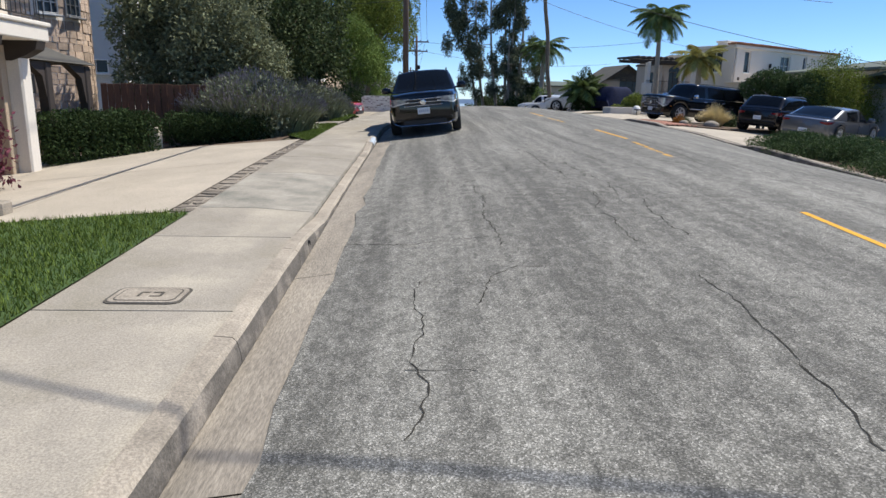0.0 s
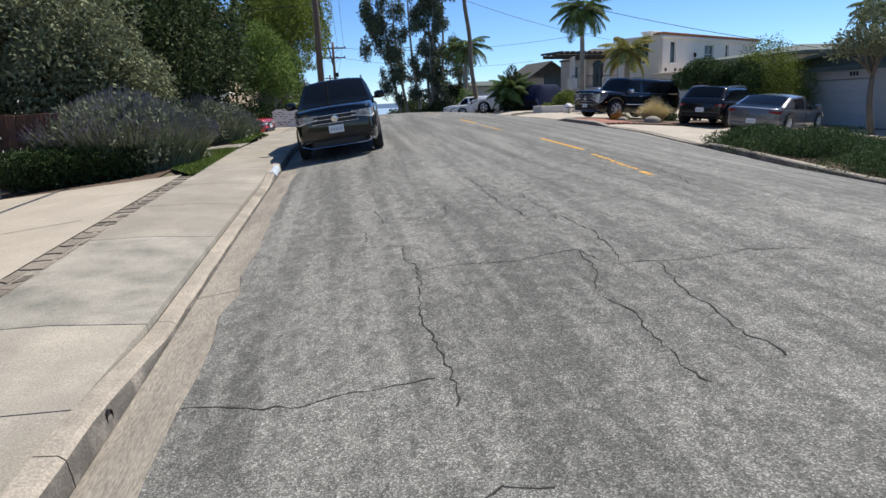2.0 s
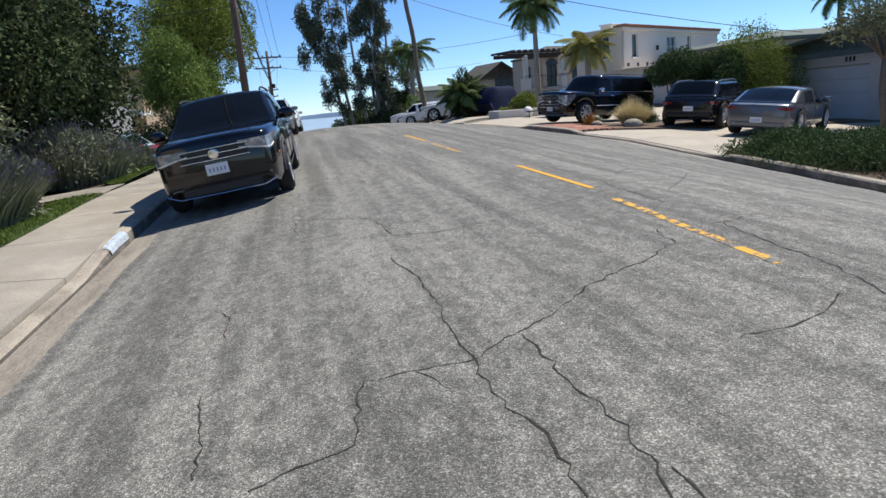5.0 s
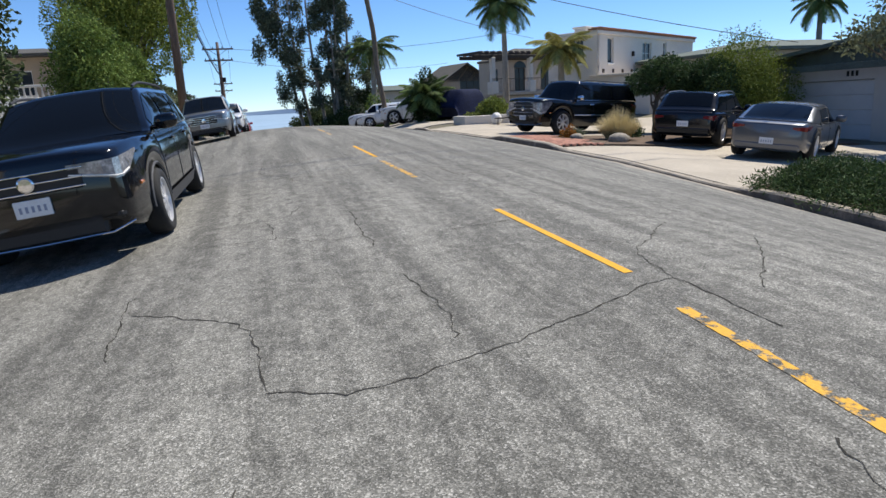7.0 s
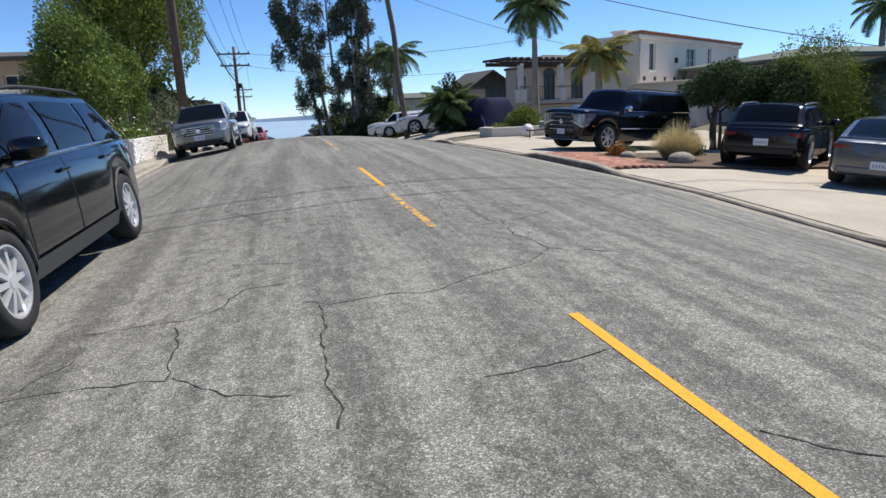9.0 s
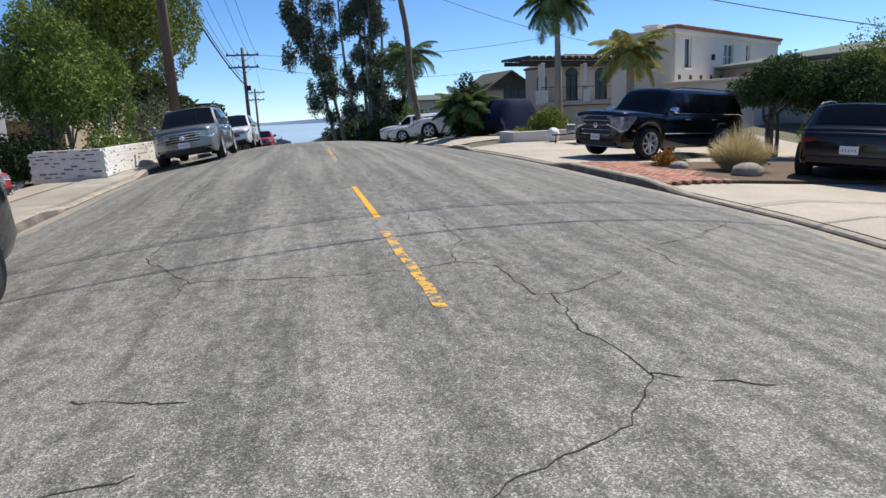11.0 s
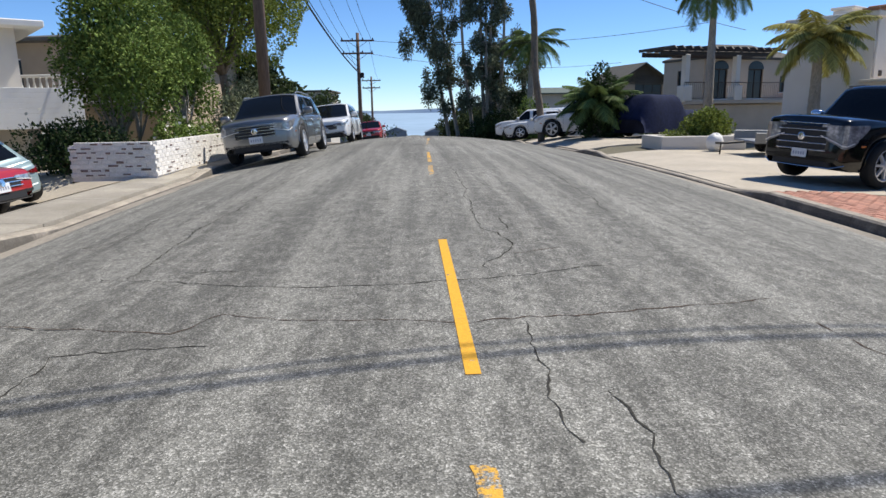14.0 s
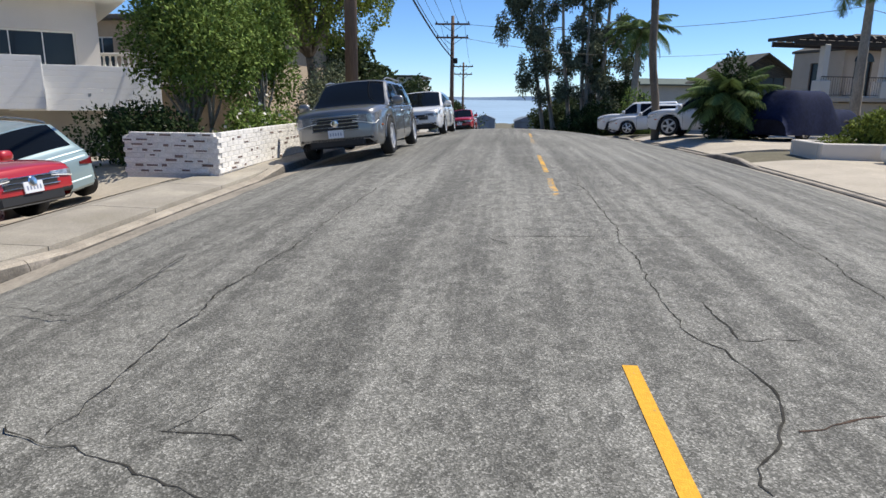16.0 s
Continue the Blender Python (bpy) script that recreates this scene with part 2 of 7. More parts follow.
M = dict(
    asphalt=asphalt_mat("asphalt"),
    stripe=asphalt_mat("yellow_road_paint", (0.80, 0.42, 0.04), 0.36),
    stripe_half=asphalt_mat("flaking_yellow_road_paint", (0.78, 0.43, 0.06), 0.495),
    stripe_worn=asphalt_mat("worn_yellow_road_paint", (0.72, 0.42, 0.10), 0.53),
    sealer=mat("crack_dirt", (0.055, 0.053, 0.048), 1.0, var=0.8, scale=5, spec=0.0),
    bluemark=mat("pale_blue_paint_mark", (0.46, 0.52, 0.58), 0.8, var=1.0, scale=14, fine=90, bump=0.3, dark=(0.24, 0.21, 0.17), light=(0.33, 0.46, 0.62)),
    rust=mat("reddish_crack_dirt", (0.085, 0.062, 0.05), 1.0, var=0.6, scale=9, spec=0.0),
    patchtar=mat("tar_patch", (0.19, 0.187, 0.18), 0.85, var=0.35, scale=2, fine=150, bump=0.3),
    slab=mat("sidewalk_concrete", (0.322, 0.291, 0.240), 0.9, var=0.8, scale=1.1, fine=90, bump=0.15, rand=0.09,
             dark=(0.25, 0.225, 0.17), light=(0.46, 0.415, 0.33)),
    slab_stained=mat("damp_stained_concrete", (0.30, 0.278, 0.232), 0.9, var=1.2, scale=1.7, fine=90, bump=0.15,
                     dark=(0.17, 0.172, 0.142), light=(0.40, 0.37, 0.31)),
    kerb=mat("kerb_concrete", (0.345, 0.302, 0.242), 0.9, var=0.85, scale=2.5, fine=70, bump=0.3, dark=(0.2, 0.175, 0.14)),
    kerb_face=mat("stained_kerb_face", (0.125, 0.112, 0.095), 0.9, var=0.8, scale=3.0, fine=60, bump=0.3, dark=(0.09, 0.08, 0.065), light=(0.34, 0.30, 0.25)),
    gutter=mat("gutter_concrete", (0.295, 0.26, 0.21), 0.9, var=0.8, scale=3.4, fine=70, bump=0.3, stretch=(1, 0.22, 1), dark=(0.16, 0.143, 0.115), light=(0.40, 0.355, 0.285)),
    drive=mat("driveway_concrete", (0.425, 0.375, 0.30), 0.9, var=0.6, scale=0.9, fine=80, bump=0.15, dark=(0.33, 0.29, 0.23)),
    joint=mat("joint_dirt", (0.09, 0.08, 0.065), 0.95, var=0.4, scale=6),
    stone=mat("flagstone", (0.21, 0.18, 0.142), 0.85, var=0.6, scale=5, fine=60, bump=0.5, rand=0.4),
    soil=mat("soil", (0.125, 0.085, 0.056), 0.95, var=0.7, scale=3, fine=40, bump=0.6),
    ground=mat("dry_ground", (0.14, 0.125, 0.08), 0.95, var=0.7, scale=0.6, fine=15, bump=0.4),
    lawn=mat("lawn_soil", (0.055, 0.10, 0.022), 0.9, var=0.6, scale=5, fine=60, bump=0.4),
    blade=leaf_mat("grass_blade", (0.125, 0.175, 0.035), 0.45),
    leaf_dark=leaf_mat("dark_leaf", (0.066, 0.09, 0.036), 0.6),
    leaf_grey=leaf_mat("grey_green_leaf", (0.205, 0.222, 0.125), 0.5),
    leaf_bright=leaf_mat("bright_leaf", (0.165, 0.23, 0.055), 0.5),
    leaf_yellow=leaf_mat("yellow_green_leaf", (0.185, 0.225, 0.045), 0.5),
    leaf_gum=leaf_mat("gum_leaf", (0.125, 0.145, 0.09), 0.5),
    leaf_palm=leaf_mat("palm_leaf", (0.125, 0.18, 0.06), 0.4),
    leaf_palm_yellow=leaf_mat("yellowed_palm_leaf", (0.34, 0.32, 0.10), 0.4),
    juniper=leaf_mat("juniper_needles", (0.062, 0.10, 0.036), 0.6),
    hedge=leaf_mat("hedge_leaf", (0.036, 0.06, 0.02), 0.5),
    lav_leaf=leaf_mat("lavender_leaf", (0.185, 0.205, 0.135), 0.4),
    lav_flower=leaf_mat("lavender_flower", (0.22, 0.20, 0.24), 0.4),
    straw=leaf_mat("straw_grass", (0.60, 0.51, 0.29), 0.35),
    flower=leaf_mat("white_flower", (0.75, 0.72, 0.62), 0.15),
    flower_red=leaf_mat("red_flower", (0.17, 0.055, 0.075), 0.3),
    flower_orange=leaf_mat("rusty_leaf", (0.34, 0.15, 0.03), 0.4),
    bark=mat("bark", (0.17, 0.135, 0.10), 0.9, var=0.7, scale=6, fine=40, bump=0.8, stretch=(1, 1, 0.3)),
    bark_pale=mat("pale_bark", (0.30, 0.265, 0.215), 0.9, var=0.7, scale=3, fine=30, bump=0.6, stretch=(1, 1, 0.3)),
    polewood=mat("weathered_pole_wood", (0.15, 0.10, 0.072), 0.85, var=0.6, scale=4, fine=50, bump=0.5, stretch=(1, 1, 0.06)),
    cable=mat("black_cable", (0.02, 0.02, 0.022), 0.6),
    metal=mat("grey_metal", (0.32, 0.33, 0.34), 0.4, 0.8, var=0.2),
    iron=mat("wrought_iron", (0.02, 0.018, 0.016), 0.5, 0.4),
    stucco=mat("cream_stucco", (0.66, 0.58, 0.47), 0.92, var=0.22, scale=0.8, fine=60, bump=0.25),
    stucco_beige=mat("beige_stucco", (0.47, 0.40, 0.32), 0.92, var=0.25, scale=0.8, fine=50, bump=0.25),
    stucco_white=mat("white_stucco", (0.68, 0.63, 0.555), 0.92, var=0.16, scale=0.7, fine=60, bump=0.25),
    stucco_tan=mat("tan_stucco", (0.42, 0.33, 0.235), 0.92, var=0.25, scale=0.8, fine=50, bump=0.25),
    stucco_grey=mat("grey_stucco", (0.56, 0.53, 0.48), 0.92, var=0.22, scale=0.8, fine=50, bump=0.25),
    siding=mat("white_siding", (0.82, 0.81, 0.78), 0.6, var=0.15, scale=1.5),
    siding_grey=mat("grey_siding", (0.57, 0.57, 0.56), 0.6, var=0.15, scale=1.5),
    trim_white=mat("white_trim", (0.78, 0.76, 0.71), 0.6, var=0.12, scale=2),
    trim_dark=mat("dark_timber", (0.040, 0.030, 0.024), 0.7, var=0.5, scale=5, fine=60),
    timber=mat("brown_timber", (0.12, 0.055, 0.032), 0.75, var=0.5, scale=4, fine=50, stretch=(1, 1, 0.2), rand=0.15),
    roof_dark=mat("dark_shingle", (0.085, 0.08, 0.068), 0.9, var=0.5, scale=2, fine=40, bump=0.5),
    roof_green=mat("grey_green_roof", (0.10, 0.125, 0.105), 0.85, var=0.4, scale=2, fine=30, bump=0.3),
    tile=mat("terracotta_tile", (0.35, 0.17, 0.095), 0.85, var=0.5, scale=3, fine=30, bump=0.3, rand=0.2),
    ledge=mat("ledge_stone", (0.47, 0.365, 0.285), 0.9, var=0.5, scale=4, fine=40, bump=0.5, rand=0.35),
    wbrick=mat("whitewashed_brick", (0.76, 0.73, 0.68), 0.9, var=0.3, scale=5, fine=50, bump=0.4, rand=0.06),
    wbrick_bare=mat("bare_brick", (0.17, 0.12, 0.10), 0.9, var=0.5, scale=9, fine=50, bump=0.4, rand=0.3),
    mortar=mat("mortar", (0.70, 0.67, 0.62), 0.95, var=0.3, scale=7, fine=50, bump=0.3),
    paver=mat("red_brick_paver", (0.40, 0.195, 0.135), 0.9, var=0.4, scale=5, fine=50, bump=0.3, rand=0.25),
    glass=glass_mat("car_glass", (0.006, 0.008, 0.011)),
    window=glass_mat("window_glass", (0.03, 0.04, 0.05), 0.04),
    black_paint=mat("black_car_paint", (0.004, 0.0045, 0.006), 0.12, 0.0, var=0.05, scale=2, coat=0.6, spec=0.3),
    navy_paint=mat("dark_car_paint", (0.006, 0.006, 0.008), 0.2, 0.0, var=0.05, scale=2, coat=0.5, spec=0.3),
    silver_paint=mat("silver_car_paint", (0.24, 0.24, 0.235), 0.35, 0.65, var=0.05, scale=2, coat=1.0),
    sedan_paint=mat("grey_blue_car_paint", (0.11, 0.115, 0.125), 0.35, 0.5, var=0.05, scale=2, coat=1.0),
    white_paint=mat("white_car_paint", (0.74, 0.74, 0.73), 0.35, 0.0, var=0.04, scale=2, coat=1.0),
    red_paint=mat("red_car_paint", (0.42, 0.015, 0.02), 0.35, 0.1, var=0.06, scale=2, coat=1.0),
    teal_paint=mat("pale_teal_car_paint", (0.27, 0.37, 0.40), 0.4, 0.15, var=0.05, scale=2, coat=1.0),
    cover=mat("dark_blue_car_cover", (0.012, 0.018, 0.05), 0.9, var=0.4, scale=2, fine=9, bump=0.3, spec=0.15),
    plastic=mat("black_plastic", (0.016, 0.016, 0.017), 0.6, var=0.2, scale=9),
    cladding=mat("grey_plastic_cladding", (0.05, 0.05, 0.052), 0.6, var=0.2, scale=9),
    tyre=mat("tyre_rubber", (0.014, 0.014, 0.014), 0.85, var=0.4, scale=14, bump=0.2),
    rim=mat("alloy_rim", (0.66, 0.66, 0.67), 0.3, 0.45, var=0.08),
    chrome=mat("chrome", (0.75, 0.75, 0.77), 0.12, 1.0),
    lamp=mat("clear_lamp", (0.26, 0.27, 0.29), 0.1, 0.3, var=0.9, scale=9, coat=1.0, dark=(0.07, 0.07, 0.08), light=(0.62, 0.63, 0.65)),
    tail=mat("red_tail_lamp", (0.16, 0.006, 0.009), 0.15, 0.0, var=0.3, scale=20, coat=1.0),
    amber=mat("amber_marker", (0.65, 0.18, 0.02), 0.25, coat=1.0),
    plate=mat("number_plate", (0.72, 0.73, 0.74), 0.5, var=0.1),
    ink=mat("plate_ink", (0.26, 0.29, 0.38), 0.6),
    # sea, town and hills have the distance haze mixed into their base colours
    sea=mat("sea", (0.26, 0.37, 0.48), 0.9, var=0.2, scale=0.002, fine=0.02),
    far=mat("hazed_far_town", (0.20, 0.235, 0.27), 0.95, var=0.4, scale=0.03, fine=0.3),
    hazed_far_hill=mat("hazed_far_hill", (0.25, 0.33, 0.43), 1.0, var=0.1, scale=0.01),
)


# ---- geometry helpers ----
class Geo:
    """Vertices and faces gathered for one mesh."""

    def __init__(self):
        self.v, self.f = [], []

    def add(self, vs, fs, m=None):
        o = len(self.v)
        self.v += [tuple(m @ Vector(p)) for p in vs] if m else [tuple(p) for p in vs]
        self.f += [tuple(i + o for i in q) for q in fs]
        return self

    def box(self, c, s, m=None, b=0.0):
        """A box round c, with its edges cut by b."""
        hx, hy, hz = (max(k / 2, 1e-4) for k in s)
        b = min(b, hx * 0.9, hy * 0.9, hz * 0.9)
        if b <= 0:
            vs = [(c[0] + i * hx, c[1] + j * hy, c[2] + k * hz) for i in (-1, 1) for j in (-1, 1) for k in (-1, 1)]
            return self.add(vs, [(0, 1, 3, 2), (4, 6, 7, 5), (0, 4, 5, 1), (2, 3, 7, 6), (0, 2, 6, 4), (1, 5, 7, 3)], m)
        vs, ix = [], {}
        for i in (-1, 1):
            for j in (-1, 1):
                for k in (-1, 1):
                    for a in range(3):
                        d = [hx - b, hy - b, hz - b]
                        d[a] += b
                        ix[i, j, k, a] = len(vs)
                        vs.append((c[0] + i * d[0], c[1] + j * d[1], c[2] + k * d[2]))
        fs = []
        for a in range(3):
            p, q = (a + 1) % 3, (a + 2) % 3
            for s0 in (-1, 1):
                ring = []
                for u, w in ((-1, -1), (1, -1), (1, 1), (-1, 1)):
                    key = [0, 0, 0]
                    key[a], key[p], key[q] = s0, u, w
                    ring.append(ix[(*key, a)])
                fs.append(tuple(ring if s0 > 0 else ring[::-1]))
            for u in (-1, 1):
                for w in (-1, 1):
                    k0, k1 = [0, 0, 0], [0, 0, 0]
                    k0[a], k1[a] = -1, 1
                    k0[p] = k1[p] = u
                    k0[q] = k1[q] = w
                    r = [ix[(*k0, p)], ix[(*k1, p)], ix[(*k1, q)], ix[(*k0, q)]]
                    fs.append(tuple(r if u * w > 0 else r[::-1]))
        for i in (-1, 1):
            for j in (-1, 1):
                for k in (-1, 1):
                    r = [ix[i, j, k, a] for a in range(3)]
                    fs.append(tuple(r if i * j * k > 0 else r[::-1]))
        return self.add(vs, fs, m)

    def tube(self, pts, radii, n=8, caps=True):
        """A round bar along pts; radii one number or one a point."""
        pts = [Vector(p) for p in pts]
        rr = radii if isinstance(radii, (list, tuple)) else [radii] * len(pts)
        vs, fs = [], []
        for i, p in enumerate(pts):
            d = (pts[min(i + 1, len(pts) - 1)] - pts[max(i - 1, 0)]).normalized()
            a = d.cross(Vector((0, 0, 1)) if abs(d.z) < 0.9 else Vector((1, 0, 0))).normalized()
            c = d.cross(a)
            for k in range(n):
                w = 2 * math.pi * k / n
                vs.append(p + (a * math.cos(w) + c * math.sin(w)) * rr[i])
        for i in range(len(pts) - 1):
            for k in range(n):
                fs.append((i * n + k, i * n + (k + 1) % n, (i + 1) * n + (k + 1) % n, (i + 1) * n + k))
        if caps:
            fs += [tuple(range(n))[::-1], tuple((len(pts) - 1) * n + k for k in range(n))]
        return self.add(vs, fs)

    def prism(self, outline, lo, hi, axis="z"):
        """A flat outline pushed from lo to hi along an axis."""
        def at(p, h):
            return {"z": (p[0], p[1], h), "y": (p[0], h, p[1]), "x": (h, p[0], p[1])}[axis]
        n = len(outline)
        vs = [at(p, lo) for p in outline] + [at(p, hi) for p in outline]
        fs = [tuple(range(n))[::-1], tuple(range(n, 2 * n))] + [(i, (i + 1) % n, n + (i + 1) % n, n + i) for i in range(n)]
        return self.add(vs, fs)

    def grid(self, fn, us, ws):
        vs = [fn(u, w) for u in us for w in ws]
        k = len(ws)
        return self.add(vs, [(i * k + j, (i + 1) * k + j, (i + 1) * k + j + 1, i * k + j + 1) for i in range(len(us) - 1) for j in range(k - 1)])

    def lathe(self, prof, n=24, axis="z"):
        """A profile of (radius, height) turned round an axis."""
        vs, fs = [], []
        for r, h in prof:
            for k in range(n):
                w = 2 * math.pi * k / n
                p = (r * math.cos(w), r * math.sin(w), h)
                vs.append(p if axis == "z" else (p[0], h, p[1]))
        for i in range(len(prof) - 1):
            for k in range(n):
                q = (i * n + k, i * n + (k + 1) % n, (i + 1) * n + (k + 1) % n, (i + 1) * n + k)
                fs.append(q if axis == "z" else q[::-1])
        return self.add(vs, fs)


def part(name, geo, material, parent=None, label="", smooth=False, kind=""):
    """Links gathered geometry as one mesh object, under a thing or a part where one is given."""
    me = bpy.data.meshes.new(name)
    me.from_pydata(geo.v, [], geo.f)
    me.update()
    me.materials.append(M[material] if isinstance(material, str) else material)
    if smooth:
        me.polygons.foreach_set("use_smooth", [True] * len(me.polygons))
    ob = new(name, me)
    if parent is not None:
        ob.parent = parent
    if label or kind:
        tagged(ob, label=label, kind=kind)
    return ob


def shared(name, me, parent, m):
    """One more piece on a mesh that alike pieces share."""
    ob = new(name, me)
    ob.parent = parent
    ob.matrix_local = m
    return ob


def thing(name, m, label, category, group="", kind=""):
    ob = new(name)
    ob.empty_display_size = 0.2
    ob.matrix_world = m
    return tagged(ob, label, category, group, kind)


def frame_steps(a, b, step):
    n = max(1, round(abs(b - a) / step))
    return [a + (b - a) * i / n for i in range(n + 1)]


# ---- lie of the land: a street that climbs, tops out and falls towards the sea ----
LIE_Y = [-60, -34, 0, 4.6, 9.1, 16, 21.7, 27.4, 32, 37.7, 43.4, 50, 57, 68, 91, 137, 340]
LIE_Z = [-2.6, -1.75, -0.57, -0.46, -0.23, 0, 0.18, 0.33, 0.41, 0.41, 0.34, 0.17, -0.12, -0.8, -2.3, -4.8, -13]
FINE_Y = np.linspace(-60, 340, 1601)
FINE_Z = np.convolve(np.pad(np.interp(FINE_Y, LIE_Y, LIE_Z), 12, mode="edge"), np.ones(25) / 25, mode="valid")
KERB_L, KERB_R = -5.3, 4.95


def crown(y):
    return float(np.interp(y, FINE_Y, FINE_Z))


def bend(y):
    """How far the kerb by the footway swings out into the street further up."""
    t = min(1, max(0, (y - 19) / 6))
    return 0.5 * t * t * (3 - 2 * t)


def road_z(x, y):
    c = 0.014 if x < 0 else 0.019 + 0.013 * min(1, max(0, (22 - y) / 9))
    return crown(y) - c * x * x


def walk_z(x, y):
    """The footway and what lies behind it on the side where the walk begins."""
    down = min(1, max(0, (y - 25.5) / 2.0)) * min(1, max(0, (34.5 - y) / 1.5))
    return road_z(KERB_L, y) + 0.13 - 0.08 * max(0, -7.0 - x) - 0.22 * down * max(0, min(-6.0 - x, 2.6))


def yard_z(x, y):
    """Drives and yards on the far side."""
    lift = 0.30 * min(1, max(0, (y - 30) / 16))
    fall = 0.06 * (1 - min(1, max(0, (y - 34) / 6)))
    sag = 0.14 * min(1, max(0, (26.0 - y) / 3.0)) * min(1, max(0, (x - 6.2) / 2.0))
    return road_z(KERB_R, y) + 0.06 + lift * min(1, max(0, (x - KERB_R) / 1.5)) - fall * max(0, min(x, 16) - 5.7) - sag


def land_z(x, y):
    if x < KERB_L:
        return walk_z(max(x, -14), y)
    if x > KERB_R:
        return yard_z(min(x, 16), y)
    return road_z(x, y)


def leaf_cloud(clumps, count, size, seed, flat=0.0, long=1.7, shell=0.55, droop=0.0):
    """Many small bent leaves spread through clumps of (centre, radii)."""
    r = np.random.RandomState(seed)
    w = np.array([c[1][0] * c[1][1] * c[1][2] for c in clumps]) ** 0.75
    pick = r.choice(len(clumps), count, p=w / w.sum())
    cen = np.array([c[0] for c in clumps], float)[pick]
    rad = np.array([c[1] for c in clumps], float)[pick]
    d = r.normal(size=(count, 3))
    d /= np.linalg.norm(d, axis=1)[:, None]
    rr = shell + (1.08 - shell) * r.rand(count) ** 0.6
    rr *= 1 + 0.16 * np.sin(d[:, 0] * 7 + pick) * np.cos(d[:, 2] * 6 + pick * 2)
    p = cen + d * rad * rr[:, None]
    a = r.normal(size=(count, 3)) + d * 0.7
    a[:, 2] = a[:, 2] * (1 - flat) - droop
    a /= np.linalg.norm(a, axis=1)[:, None]
    b = np.cross(a, r.normal(size=(count, 3)) + d * 0.6)
    b /= np.linalg.norm(b, axis=1)[:, None] + 1e-9
    s = (size * r.uniform(0.6, 1.35, count))[:, None]
    tip, mid = p + a * s * long, p + a * s * long * 0.45
    n = np.cross(a, b) * s * 0.12
    v = np.stack([p, mid + b * s * 0.5 + n, tip, mid - b * s * 0.5 + n], 1).reshape(-1, 3)
    g = Geo()
    g.v = v.tolist()
    g.f = [(4 * i, 4 * i + 1, 4 * i + 2, 4 * i + 3) for i in range(count)]
    return g


# ---- ground, road, gutters, kerbs ----
def build_ground():
    xs = [-4000, -800, -200, -80, -40] + frame_steps(-24, 30, 1.5) + [45, 80, 200, 800, 4000]
    ys = [-400, -120] + frame_steps(-40, 100, 2.0) + [120, 150, 200, 260, 340, 420]

    def spot(x, y):
        z = land_z(x, max(-55, min(y, 338))) - (0.30 if -7.3 < x < 5.6 or (-18 < x < 0 and 25 < y < 41) else 0.05)
        return (x, y, z)
    g = Geo().grid(spot, xs, ys)
    # carry the sheet on, level, to the horizon behind, beside and ahead
    tagged(part("ground", g, "ground", smooth=True), "dry earth under yards and plots falling towards the sea", "ground", kind="structure")
    s = Geo().grid(lambda x, y: (x, y, -14.6), [-4500, -1500, -300, 300, 1500, 4500], [380, 800, 1500, 3000, 4900])
    tagged(part("water", s, "sea"), "blue sea lying flat out to the horizon", "sea", kind="structure")
    t = Geo()
    rnd = random.Random(5)
    green = []
    for i in range(420):
        x, y = rnd.uniform(-70, 60), rnd.uniform(120, 330)
        if abs(x) < 5:
            continue
        h, w, d = rnd.uniform(2.2, 4.2), rnd.uniform(4, 8), rnd.uniform(4, 7)
        z = land_z(0, y)
        if i % 3 == 0:
            t.box((x, y, z + h / 2 - 1), (w, d, h + 2), b=0.1)
            t.prism([(x - w / 2 - 0.3, z + h), (x + w / 2 + 0.3, z + h), (x, z + h + 1.3)], y - d / 2 - 0.3, y + d / 2 + 0.3, "y")
        else:
            green.append(((x, y, z + h * 0.45), (w * 0.35, d * 0.35, h * 0.7)))
    tagged(part("backdrop_trees", leaf_cloud(green, 26000, 0.34, 7, shell=0.5), "leaf_dark"), "far dark trees between the houses down the slope", "trees", kind="stuff")
    tagged(part("backdrop_town", t, "far"), "far houses on the slope to the sea, haze in their blue-grey colour", "town", kind="stuff")
    h = Geo()
    top = [(-4400 + 220 * i, -15 + 40 * max(0, noise.noise(Vector((i * 0.21, 3.1, 0))) + 0.45)) for i in range(41)]
    for (x0, z0), (x1, z1) in zip(top, top[1:]):
        h.add([(x0, 4700, -16), (x1, 4700, -16), (x1, 4720, z1), (x0, 4720, z0), (x1, 4900, z1), (x0, 4900, z0)], [(0, 1, 2, 3), (3, 2, 4, 5)])
    tagged(part("backdrop_hills", h, "hazed_far_hill"), "low hills across the bay, haze in their blue colour", "hills", kind="structure")


def build_road():
    ys = frame_steps(-45, 110, 0.5) + [120, 135, 160, 200, 260, 330]
    g = Geo().grid(lambda x, y: (x + bend(y) * min(1, max(0, (-x - 2.2) / 2.6)) + (0.07 * noise.noise(Vector((x, y * 1.7, 0))) + 0.03 * noise.noise(Vector((x, y * 7, 0))) if abs(x + 4.98) < 0.01 or abs(x - 4.6) < 0.01 else 0), y,
                                 road_z(x, y)), [-4.98] + frame_steps(-4.6, 4.2, 0.4) + [4.6], ys)
    road = part("road", g, "asphalt", smooth=True)
    tagged(road, "worn grey asphalt street with cracks and pale stones", "road", kind="structure")
    return road


